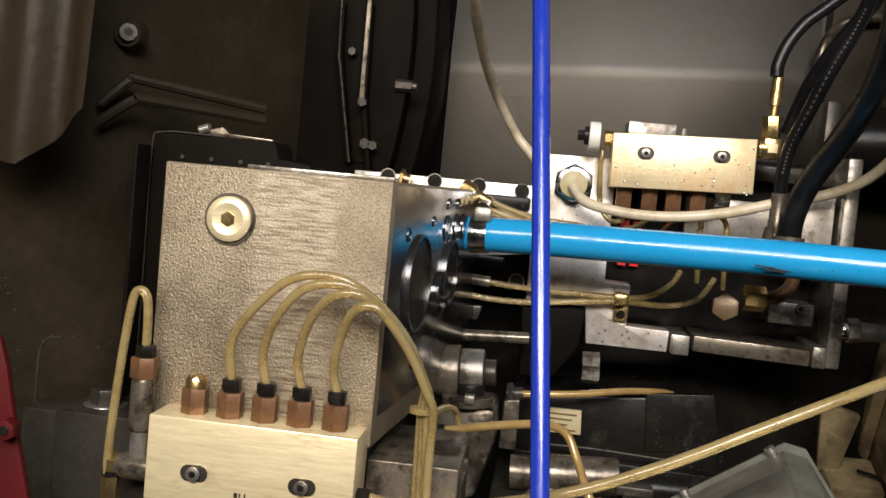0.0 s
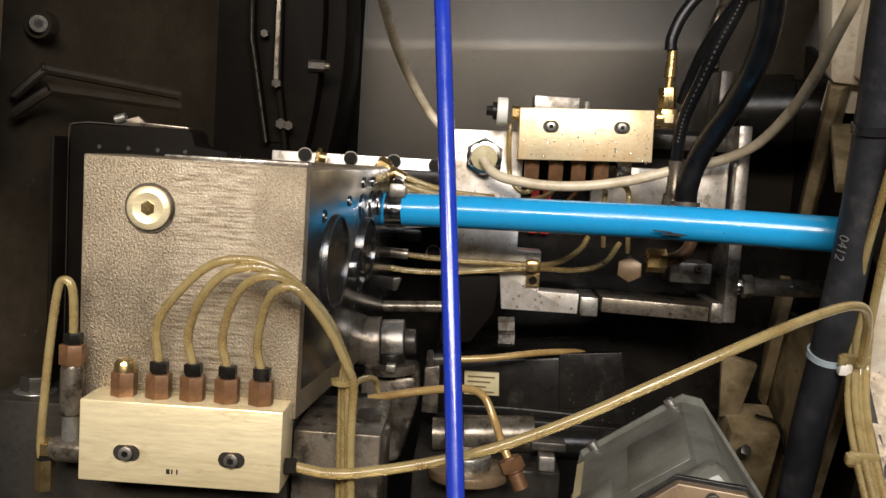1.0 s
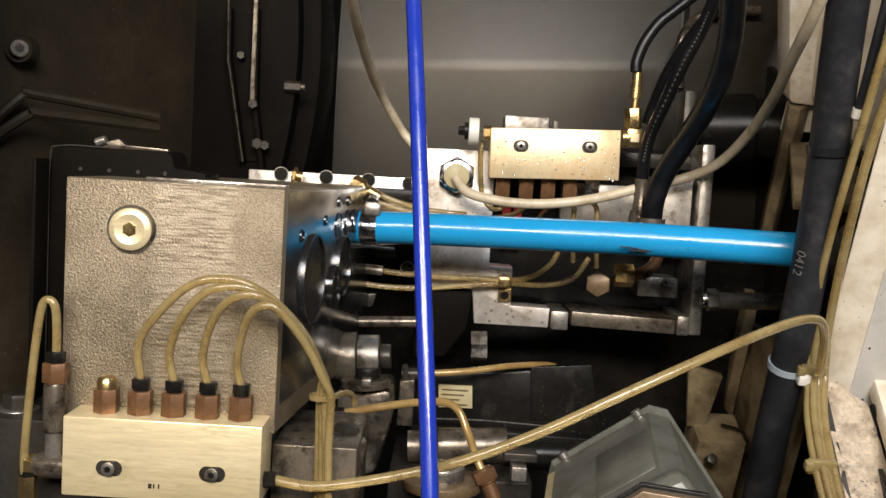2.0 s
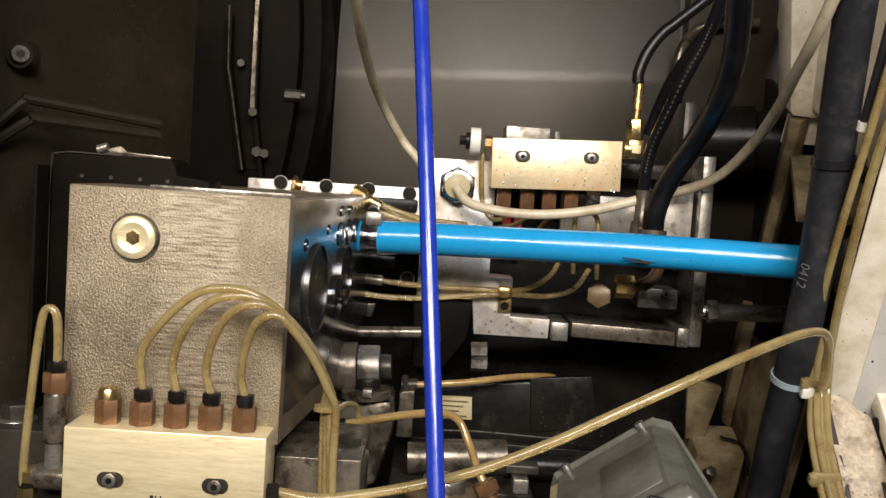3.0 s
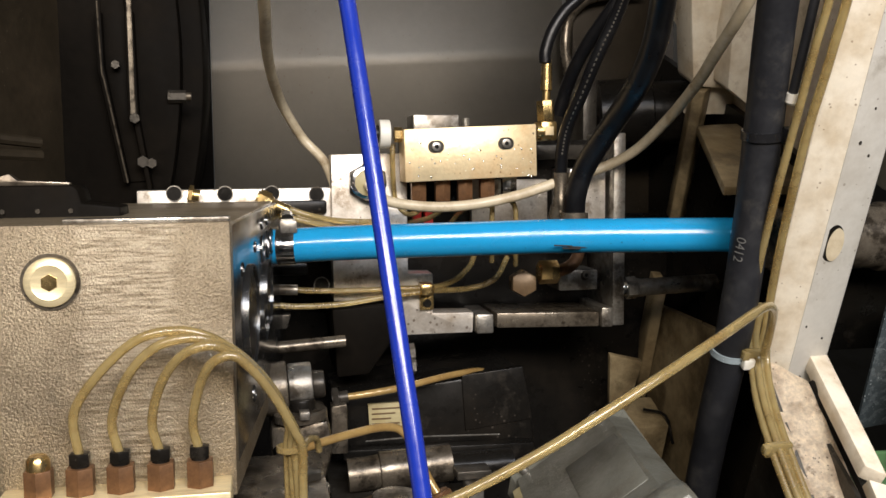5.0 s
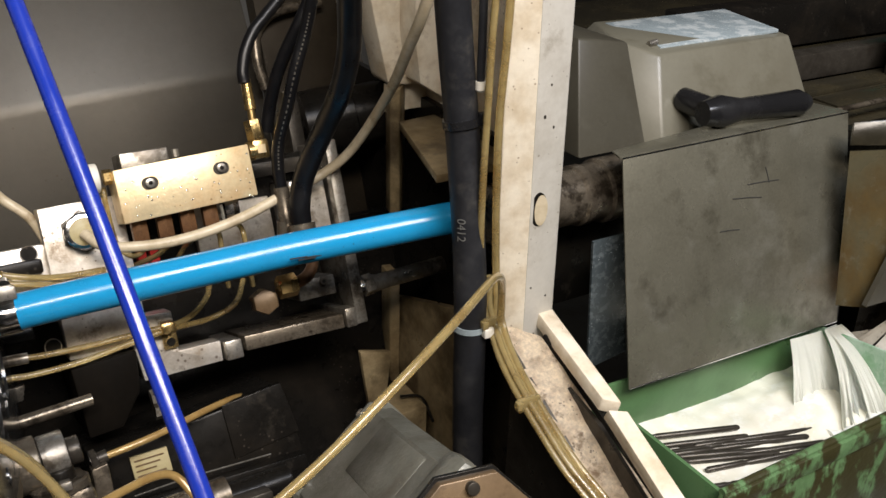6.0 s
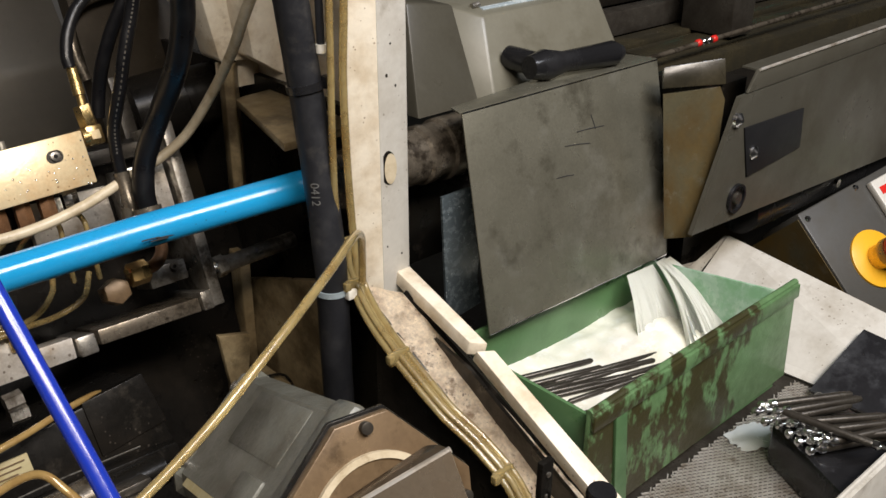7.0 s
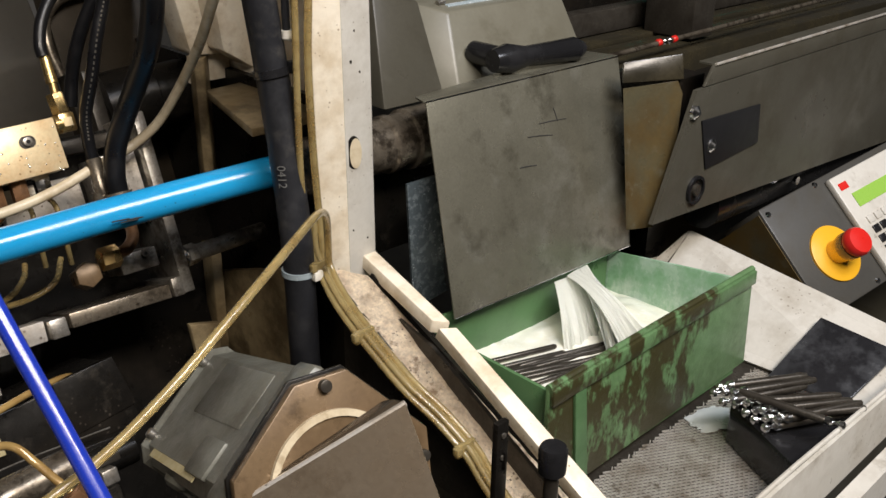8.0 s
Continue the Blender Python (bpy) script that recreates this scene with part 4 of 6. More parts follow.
def coolant_pipe():
    t = thing("coolant_pipe", "glossy sky-blue plastic coolant pipe with scuff marks", "pipe", base=(0.0756, 0.63, -0.0385))
    pts = ((-0.0664, 0.651, -0.0396), (-0.016, 0.643, -0.0374), (0.0754, 0.63, -0.0355), (0.1283, 0.62, -0.0344), (0.2232, 0.596, -0.034), (0.239, 0.591, -0.0341))
    part("pipe", tube(pts, 0.0112, 28), BLUE_PIPE, t)
    a, b = Vector((-0.0573, 0.65, -0.0394)), Vector((-0.0458, 0.648, -0.039))
    clamp = part("hose_clamp", ring(a, b, 0.0121, 0.0112), CHROME, t, "bright steel hose clamp")
    s = Vector((-0.0512, 0.645, -0.0209))
    part("worm_housing", box(s.x - 0.005, s.x + 0.006, 0.638, 0.65, s.z - 0.009, s.z - 0.001, 0.001), STEEL, clamp)
    part("worm_screw", cyl(s + Vector((0, -0.004, -0.001)), s + Vector((0, 0.008, 0.001)), 0.0042, seg=16), CHROME, clamp)
    for px in ((0.1209, 0.609, -0.0396), (0.1267, 0.6095, -0.0415), (0.1314, 0.6095, -0.0408)):
        c = Vector(px)
        part("scuff", tube((c + Vector((-0.006, 0, 0.0003)), c, c + Vector((0.006, 0, -0.0004))), 0.0005, 6, 2), INK, t, "dark scuff")


coolant_pipe()

# ---- hoses over the rear slide ----
for pts, r, mtl, lab in ((((0.1306, 0.68, 0.0825), (0.1309, 0.68, 0.0905), (0.1358, 0.68, 0.1046), (0.1448, 0.68, 0.1181), (0.1552, 0.68, 0.1274), (0.1839, 0.68, 0.1525)), 0.0042, RUBBER, "thin black rubber hose rising from a brass elbow"),
                         (((0.139, 0.669, 0.002), (0.1381, 0.665, 0.0185), (0.14, 0.66, 0.0362), (0.1453, 0.645, 0.0587), (0.1524, 0.635, 0.0825), (0.1601, 0.628, 0.1022), (0.164, 0.62, 0.1174), (0.1684, 0.6, 0.1452)), 0.0044, RUBBER, "ribbed black rubber hose with a modelled highlight"),
                         (((0.1455, 0.66, -0.0238), (0.1452, 0.655, -0.0086), (0.1498, 0.648, 0.0112), (0.1591, 0.625, 0.0376), (0.1621, 0.59, 0.0605), (0.1616, 0.565, 0.0814), (0.1558, 0.54, 0.103), (0.1419, 0.5, 0.1296)), 0.0075, RUBBER, "thick black rubber hose sweeping upwards"),
                         (((0.145, 0.695, 0.047), (0.1492, 0.69, 0.0644), (0.1537, 0.68, 0.0818), (0.161, 0.67, 0.0987), (0.1704, 0.66, 0.1152), (0.184, 0.65, 0.1387)), 0.0048, RUBBER, "black rubber hose behind the others"),
                         (((0.2017, 0.84, 0.0894), (0.1987, 0.84, 0.1138), (0.2019, 0.84, 0.136), (0.213, 0.83, 0.1512), (0.2345, 0.83, 0.157), (0.2636, 0.83, 0.159)), 0.0045, OILY_STEEL, "grey-brown hose along the back panel")):
    solo("rubber_hose", tube(pts, r, 18), mtl, lab, "hose", group="hoses over the tool slide")
# highlight on the ribs of the hose, modelled as bright flecks
braid = smooth_line(((0.1368, 0.6605, 0.0185), (0.1388, 0.6555, 0.0362), (0.1441, 0.6405, 0.0587), (0.1512, 0.6305, 0.0825), (0.1589, 0.6235, 0.1022), (0.1628, 0.6155, 0.1174)), 14)
worn = bmesh.new()
for k in range(0, len(braid) - 1, 2):
    tube((braid[k], braid[k].lerp(braid[k + 1], 0.5), braid[k + 1]), 0.0006, 5, 1, worn)
tagged(solo("braid_highlight", worn, STEEL, "bright flecks standing for the highlight along the ribbed hose", "worn braid", kind="stuff"))
for a, b, r in (((0.1395, 0.67, -0.02), (0.139, 0.669, 0.006), 0.0055), ((0.1455, 0.66, -0.031), (0.1455, 0.66, -0.0215), 0.0098), ((0.1375, 0.675, -0.034), (0.139, 0.671, -0.018), 0.0068)):
    a, b = Vector(a), Vector(b)
    solo("hose_ferrule", turned(a, b, ((0, r * 1.1), (0.3, r * 1.1), (0.35, r), (1, r)), 20), OILY_STEEL, "tarnished steel hose ferrule", "ferrule")


def blue_air_hose():
    a, b = Vector((-0.038, 0.583, 1.45)), Vector((-0.006, 0.371, 1.2))
    d = a - b
    solo("air_hose", tube((b - d * 1.1 + Vector((0.01, 0, 0)), b - d * 0.5, b, b + d * 0.5 + Vector((0.0006, 0, 0)), a, a + d * 0.9, a + d * 2), 0.0042, 20), BLUE_HOSE,
         "glossy royal blue air hose hanging before the machine", "air hose", FLAT)


blue_air_hose()

# ---- turret cover and brackets at the back ----


def turret():
    c = Vector((-0.2094, 0.74, 0.109))
    t = thing("turret_cover", "big round dark turret cover with bolted brackets", "machine cover", base=c)
    def arc(x, low, high):
        return [(x - 0.45 + math.sqrt(0.45 ** 2 - (z - 0.09) ** 2), z) for z in [low + (high - low) * k / 24 for k in range(25)]]
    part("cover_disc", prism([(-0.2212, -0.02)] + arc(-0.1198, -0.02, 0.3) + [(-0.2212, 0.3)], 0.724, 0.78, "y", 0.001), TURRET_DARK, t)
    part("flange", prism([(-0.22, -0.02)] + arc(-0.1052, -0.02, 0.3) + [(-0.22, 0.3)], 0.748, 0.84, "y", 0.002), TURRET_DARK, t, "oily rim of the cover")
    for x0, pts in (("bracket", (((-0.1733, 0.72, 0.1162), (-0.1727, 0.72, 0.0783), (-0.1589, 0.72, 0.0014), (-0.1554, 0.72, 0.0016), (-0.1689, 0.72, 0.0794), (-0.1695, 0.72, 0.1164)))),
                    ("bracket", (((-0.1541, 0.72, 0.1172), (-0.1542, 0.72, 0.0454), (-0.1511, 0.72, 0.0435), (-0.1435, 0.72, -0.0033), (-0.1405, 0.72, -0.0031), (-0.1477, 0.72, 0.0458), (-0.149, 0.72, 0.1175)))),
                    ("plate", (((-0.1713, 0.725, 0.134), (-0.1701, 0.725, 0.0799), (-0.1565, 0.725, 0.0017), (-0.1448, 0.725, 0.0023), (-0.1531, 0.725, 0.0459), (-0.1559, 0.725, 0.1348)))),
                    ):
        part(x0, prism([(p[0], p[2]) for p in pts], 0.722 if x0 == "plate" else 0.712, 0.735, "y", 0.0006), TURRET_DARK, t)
    for pts in (((-0.1715, 0.711, 0.123), (-0.1702, 0.711, 0.0782), (-0.1561, 0.711, 0.0015)), ((-0.15, 0.711, 0.1241), (-0.1501, 0.711, 0.0743), (-0.1493, 0.711, 0.045))):
        part("worn_or_lit_edge", tube((pts[0], pts[1], Vector(pts[1]).lerp(Vector(pts[2]), 0.1), pts[2]), 0.0006, 6, 2), OILY_STEEL, t, "worn bracket edge")
    part("bright_flank", box(-0.1524, -0.1496, 0.7105, 0.712, 0.048, 0.14), OILY_STEEL, t, "bare worn bracket flank")
    for p, r in (((-0.1617, 0.72, 0.0815), 0.003), ((-0.1455, 0.715, 0.0158), 0.004), ((-0.1495, 0.712, 0.0451), 0.0035), ((-0.1398, 0.715, 0.0148), 0.0035)):
        p = Vector(p)
        part("bolt", cyl(p, p + OUT * 0.006, r, seg=6), DARK_STEEL, t)
    p = Vector((-0.1285, 0.722, 0.0606))
    part("stud", cyl(p, p + Vector((0.012, 0, 0)), 0.0045, seg=6), DARK_STEEL, t)
    part("stud_end", cyl(p + Vector((0.01, 0, 0)), p + Vector((0.0155, 0, 0)), 0.003, seg=12), OILY_STEEL, t)


turret()
c = Vector((-0.2566, 0.555, 0.06))
b = thing("wall_bolt", "dark oily socket bolt in the brown inner wall", "bolt", base=c)
part("washer", turned(c + IN * 0.008, c + OUT * 0.001, ((0, 0.009), (1, 0.008))), BROWN_PANEL, b)
socket_screw(c, OUT + Vector((0.5, 0, 0)), 0.0055, 0.004, b, material=DARK_STEEL)
for p0, p1, p2 in (((-0.2654, 0.545, 0.0178), (-0.2499, 0.55, 0.0344), (-0.1875, 0.6, 0.0267)), ((-0.2628, 0.54, 0.008), (-0.2454, 0.548, 0.0231), (-0.1873, 0.6, 0.0195))):
    solo("pressed_ridge", tube((p0, Vector(p0).lerp(Vector(p1), 0.95), Vector(p1).lerp(Vector(p2), 0.05), p2), 0.003, 8, 3), BROWN_PANEL, "pressed ridge in the brown inner wall", "ridge")


def curved_shield():
    """Sheet folded twice along its height, cut off aslant below."""
    bm = bmesh.new()
    rows = []
    for i in range(29):
        u = i / 28
        x = -0.318 + 0.082 * u
        fold = 0.006 * math.cos(u * 16) * u - 0.016 * (1 - u) ** 2
        low = -0.019 + 0.0305 * max(0, (x + 0.268) / 0.033) if x > -0.268 else -0.019 + 0.5 * (x + 0.268) ** 2 * 30
        rows.append([bm.verts.new((x + 0.004 * k / 8, 0.474 + fold * (1 - 0.02 * k), low + (0.2 - low) * (k / 12) ** 1.3)) for k in range(13)])
    for p, q in zip(rows, rows[1:]):
        for k in range(12):
            bm.faces.new((p[k], p[k + 1], q[k + 1], q[k]))
    bmesh.ops.solidify(bm, geom=bm.faces[:], thickness=0.0015)
    solo("curved_shield", bm, BROWN_SHEEN, "folded brown sheet metal shield filmed with oil", "shield")


curved_shield()
solo("worn_outline", tube(((-0.2548, 0.5, -0.1076), (-0.262, 0.5, -0.1085), (-0.2655, 0.5, -0.113), (-0.267, 0.5, -0.1216), (-0.2668, 0.5, -0.1503), (-0.2617, 0.5, -0.1518)), 0.0008, 6, 4), DARK_STEEL, "bare worn edge of a dark cover plate", "plate edge")
c = Vector((-0.2321, 0.418, -0.1325))
g = thing("red_guard", "red painted guard edge with a hexagon screw, coloured dark as in shade", "guard", base=c)
part("edge", prism(((-0.2523, -0.0859), (-0.2412, -0.0947), (-0.2373, -0.1067), (-0.2333, -0.1263), (-0.224, -0.1636), (-0.2182, -0.1929), (-0.2603, -0.1973)), 0.42, 0.424, "y", 0.0015), SHADED_RED, g)
part("hexagon_screw", cyl(c, c + OUT * 0.006, 0.005, seg=6, bevel=0.001), SHADED_RED, g)
part("socket", cyl(c + OUT * 0.0055, c + OUT * 0.0065, 0.0022, seg=12), BLACK_STEEL_AND_SHADE, g)

# ---- lower bay: clamps, shafts and drive ----


def base_casting():
    t = thing("base_casting", "oily steel base casting under the spindle head", "casting", base=(-0.1, 0.55, -0.24))
    part("ledge", prism(((-0.24, 0.47), (-0.085, 0.47), (-0.085, 0.62), (-0.24, 0.62)), -0.3, -0.137, "z", 0.0015), DARK_STEEL, t)
    part("front_step", box(-0.083, (-0.0392, 0.468, -0.1433)[0], 0.468, 0.54, -0.3, (-0.0428, 0.468, -0.1417)[2], 0.001), OILY_STEEL, t)
    part("left_step", box(-0.26, -0.195, 0.475, 0.5, -0.3, -0.139, 0.001), DARK_STEEL, t)
    for c in ((-0.048, 0.5, -0.1503), (-0.2238, 0.49, -0.1406)):
        c = Vector(c)
        part("washer", cyl(c, c + Vector((0, 0, 0.004)), 0.011, bevel=0.0006), STEEL, t)
        part("nut", cyl(c + Vector((0, 0, 0.004)), c + Vector((0, 0, 0.012)), 0.0075, seg=6, bevel=0.0006), DARK_STEEL, t)


base_casting()


def clamp_assembly():
    t = thing("tool_clamp", "oily steel clamp with round bosses and collar", "clamp", base=(-0.0529, 0.64, -0.145))
    part("boss", cyl((-0.071, 0.62, -0.1255), (-0.054, 0.62, -0.1245), 0.0165, bevel=0.001), OILY_STEEL, t)
    part("boss", cyl((-0.0536, 0.62, -0.1244), (-0.0389, 0.62, -0.1235), 0.0145, bevel=0.001), STEEL, t)
    part("pin", cyl((-0.0389, 0.62, -0.1235), (-0.0313, 0.62, -0.1231), 0.0085, bevel=0.001), DARK_STEEL, t)
    part("collar", turned((-0.0468, 0.61, -0.1419), (-0.0471, 0.61, -0.1362), ((0, 0.0165), (0.8, 0.0165), (1, 0.015))), OILY_STEEL, t)
    part("collar_cap", cyl((-0.0459, 0.61, -0.1369), (-0.0463, 0.61, -0.1293), 0.0085, bevel=0.001), BLACK_STEEL_AND_SHADE, t)
    part("collar_notch", box(*sorted(((-0.0482, 0.593, -0.1354)[0], (-0.0421, 0.593, -0.1351)[0])), 0.591, 0.6, (-0.0444, 0.593, -0.1382)[2], (-0.0447, 0.593, -0.1334)[2], 0.0005), STEEL, t)
    part("arm", prism([(p[0], p[2]) for p in ((-0.0658, 0.61, -0.1449), (-0.0298, 0.61, -0.1428), (-0.0273, 0.61, -0.1606), (-0.0373, 0.61, -0.1998), (-0.0627, 0.61, -0.2072))], 0.605, 0.66, "y", 0.004), OILY_STEEL, t)
    part("side_plate", prism([(p[0], p[2]) for p in ((-0.0255, 0.65, -0.1454), (-0.0152, 0.65, -0.1439), (-0.0149, 0.65, -0.1774), (-0.0262, 0.65, -0.1772))], 0.645, 0.66, "y", 0.001), OILY_STEEL, t)
    part("shaft", cyl((-0.0891, 0.67, -0.1111), (-0.0134, 0.67, -0.1066), 0.0042), OILY_STEEL, t, "oily shaft")
    part("square_slab", prism([(p[0], p[2]) for p in ((-0.0761, 0.7, -0.0927), (-0.0485, 0.7, -0.0919), (-0.0514, 0.7, -0.102), (-0.0786, 0.7, -0.1036))], 0.70, 0.71, "y", 0.001), DARK_STEEL, t)
    part("dark_block", prism([(p[0], p[2]) for p in ((-0.0207, 0.69, -0.0882), (0.0231, 0.69, -0.0855), (0.0206, 0.69, -0.1132), (0.0051, 0.69, -0.1354), (-0.018, 0.69, -0.1368))], 0.69, 0.76, "y", 0.002), TURRET_DARK, t)
    part("white_nut", cyl((0.0241, 0.68, -0.1189), (0.0356, 0.68, -0.1182), 0.006, seg=6), STEEL, t)
    part("white_nut", cyl((0.0246, 0.68, -0.1281), (0.0362, 0.68, -0.1282), 0.006, seg=6), STEEL, t)


clamp_assembly()


def drive_box():
    t = thing("drive_motor", "black oiled drive motor box with a paper label", "motor", base=(0.0461, 0.69, -0.1844))
    part("body", prism([(p[0], p[2]) for p in ((-0.0211, 0.68, -0.1485), (0.1138, 0.68, -0.1353), (0.123, 0.68, -0.1876), (-0.0189, 0.68, -0.1879))], 0.68, 0.76, "y", 0.002), BLACK_STEEL_AND_SHADE, t)
    part("end_cap", prism([(p[0], p[2]) for p in ((0.0692, 0.676, -0.1371), (0.1138, 0.676, -0.1328), (0.1211, 0.676, -0.171), (0.0719, 0.676, -0.1769))], 0.6785, 0.685, "y", 0.0004), BLACK_STEEL_AND_SHADE, t)
    part("lower_edge", prism([(p[0], p[2]) for p in ((-0.0168, 0.672, -0.1826), (0.1195, 0.672, -0.1856), (0.1203, 0.672, -0.1969), (-0.0164, 0.672, -0.1897))], 0.668, 0.69, "y", 0.001), BLACK_STEEL_AND_SHADE, t)
    part("worn_or_lit_edge", tube(((-0.0011, 0.667, -0.1766), (0.0339, 0.667, -0.1758), (0.067, 0.667, -0.1768), (0.0939, 0.667, -0.1777)), 0.0006, 6, 4), STEEL, t, "bright worn lower edge")
    label = part("type_label", prism([(p[0], p[2]) for p in ((0.0021, 0.6785, -0.1535), (0.027, 0.6785, -0.1533), (0.028, 0.6785, -0.1701), (0.003, 0.6785, -0.1704))], 0.6772, 0.6798, "y", 0.0002), LABEL_PAPER, t, "greasy paper type label")
    for k in range(4):
        a, b = Vector((0.0047, 0.677, -0.1564)), Vector((0.0242, 0.677, -0.1561))
        part("bar", box(a.x, b.x - 0.003 * (k % 3), 0.6766, 0.6771, a.z - 0.0036 * k - 0.001, a.z - 0.0036 * k), RUST, label)
    part("shaft", turned((-0.0168, 0.63, -0.1871), (0.0508, 0.63, -0.1829), ((0, 0.011), (0.3, 0.011), (0.31, 0.0125), (1, 0.0125))), OILY_STEEL, t, "oily steel shaft")
    part("shaft_end", cyl((0.0519, 0.64, -0.1906), (0.0951, 0.64, -0.1899), 0.011), BLACK_STEEL_AND_SHADE, t)
    part("foot", box(*sorted(((-0.0284, 0.6, -0.1891)[0], (0.0674, 0.6, -0.1832)[0])), 0.6, 0.7, -0.26, (0.0092, 0.6, -0.1982)[2], 0.002), DARK_STEEL, t)
    part("square_nut", box(*sorted(((0.0505, 0.58, -0.1817)[0], (0.0604, 0.58, -0.181)[0])), 0.575, 0.59, (0.0553, 0.58, -0.1898)[2], (0.0547, 0.58, -0.1803)[2], 0.001), STEEL, t)
    part("bracket", box(*sorted(((0.046, 0.59, -0.1758)[0], (0.0677, 0.59, -0.1745)[0])), 0.585, 0.6, (0.0554, 0.59, -0.1801)[2], (0.055, 0.59, -0.1745)[2], 0.001), DARK_STEEL, t)
    c = Vector((0.0075, 0.585, -0.1989))
    part("rust_disc", cyl(c, c + Vector((0, 0, 0.006)), 0.026, bevel=0.001), RUST, t, "rust-brown disc")
    part("disc_hub", cyl(c + Vector((0, 0, 0.005)), c + Vector((0, 0, 0.014)), 0.014, bevel=0.001), STEEL, t)


drive_box()
solo("copper_pipe", tube(((-0.0583, 0.56, -0.1486), (-0.0427, 0.57, -0.1473), (-0.0188, 0.58, -0.1448), (0.0025, 0.59, -0.1449), (0.0144, 0.595, -0.1502), (0.0216, 0.59, -0.1625), (0.0276, 0.58, -0.1758), (0.0326, 0.575, -0.1848)), 0.0026, 14, 10), AMBER, "amber oil line bent over the drive shaft", "tube")
union((0.0317, 0.575, -0.1823), (0.0405, 0.572, -0.2004), 0.0062, "bronze union at the end of an oil line", BRONZE)
union((-0.0629, 0.558, -0.149), (-0.0556, 0.56, -0.1477), 0.0048, "blackened union on the base casting", BLACK_STEEL_AND_SHADE)
solo("steel_pipe", tube(((-0.0204, 0.655, -0.1423), (0.0015, 0.655, -0.1401), (0.0256, 0.66, -0.1381), (0.0543, 0.67, -0.1351), (0.081, 0.69, -0.1368), (0.0964, 0.71, -0.1426)), 0.0024, 12), AMBER, "thin amber oil line bent to one side", "pipe")
union((-0.0244, 0.655, -0.1425), (-0.0136, 0.655, -0.1414), 0.0055, "blackened union on the thin pipe", DARK_STEEL)


def feed_motor():
    """Servo motor, turned on its axis, that points out of the machine."""
    c = Vector((0.101, 0.397, -0.185))
    t = thing("feed_motor", "grey-green cast feed motor with a brown flange", "motor", base=c)
    turn = Matrix.Translation(c) @ Matrix.Rotation(radians(-9), 4, "Z") @ Matrix.Rotation(radians(-36), 4, "Y")
    turn_flange = Matrix.Translation(c) @ Matrix.Rotation(radians(-9), 4, "Z") @ Matrix.Rotation(radians(52), 4, "Y")

    def put(bm, m=None):
        bmesh.ops.transform(bm, matrix=m or turn, verts=bm.verts)
        return bm
    s = 0.047
    octagon = [(-s, -s * 0.55), (-s, s * 0.55), (-s * 0.6, s), (s * 0.6, s), (s, s * 0.55), (s, -s * 0.55), (s * 0.6, -s), (-s * 0.6, -s)]
    part("flange", put(prism(octagon, 0, 0.006, "y", 0.0008), turn_flange), RUST, t, "brown oil-stained flange plate")
    part("gasket", put(prism([(x * 1.03, z * 1.03) for x, z in octagon], 0.006, 0.009, "y", 0.0005), turn_flange), BLACK_STEEL_AND_SHADE, t)
    part("body", put(box(-0.041, 0.041, 0.009, 0.16, -0.041, 0.041, 0.009, seg=1)), MOTOR, t, "cast housing")
    part("front_rib", put(box(-0.042, 0.042, 0.009, 0.035, -0.042, 0.042, 0.006)), MOTOR, t)
    part("rib", put(box(-0.004, 0.03, 0.045, 0.12, 0.039, 0.0415, 0.0012)), MOTOR, t)
    part("rib", put(box(-0.034, -0.012, 0.045, 0.075, 0.039, 0.043, 0.0015)), MOTOR, t)
    part("rear_cap", put(box(-0.0425, 0.0425, 0.15, 0.168, -0.0425, 0.0425, 0.008, seg=1)), MOTOR, t)
    part("ring", put(ring((0, -0.0025, 0), (0, 0.001, 0), 0.036, 0.0325, 48)), CABLE, t, "pale machined ring")
    part("disc", put(cyl((0, -0.001, 0), (0, 0.001, 0), 0.0325, seg=48)), RUST, t)
    for x, z in ((-0.034, 0.034), (0.034, 0.034), (0.034, -0.034), (-0.034, -0.034)):
        p = put(cyl((x, -0.0035, z), (x, 0.002, z), 0.0032, seg=16, bevel=0.0005), turn_flange)
        part("flange_bolt", p, DARK_STEEL, t)
    for x, z in ((-0.026, 0.032), (0.026, 0.032)):
        part("rear_screw", put(cyl((x, 0.156, z + 0.008), (x, 0.156, z + 0.0125), 0.003, seg=14)), STEEL, t)
    part("side_pad", put(box(-0.0432, -0.04, 0.055, 0.125, -0.02, 0.02, 0.0015)), MOTOR, t, "raised cast pad")
    part("pad_edge", put(box(-0.0445, -0.0425, 0.052, 0.128, 0.019, 0.0215, 0.0006)), MOTOR, t)
    part("dome", put(turned((-0.04, 0.11, 0.028), (-0.045, 0.11, 0.028), ((0, 0.008), (0.6, 0.0072), (1, 0.004)))), MOTOR, t)
    part("name_plate", put(box(-0.037, -0.031, 0.06, 0.14, 0.0398, 0.0408)), LABEL_PAPER, t)


feed_motor()
solo("rear_spindle", turned((0.2112, 0.79, 0.05), (0.2912, 0.77, 0.0545), ((0, 0.03), (0.5, 0.03), (0.52, 0.026), (1, 0.026)), 32), BLACK_STEEL_AND_SHADE, "black oily rear spindle sleeve", "spindle")
solo("steel_column", box(*sorted(((0.1888, 0.77, 0.0777)[0], (0.2006, 0.77, 0.0784)[0])), 0.765, 0.8, -0.03, (0.1932, 0.77, 0.0802)[2], 0.001), DARK_STEEL, "grey steel column beside the tool slide", "column")
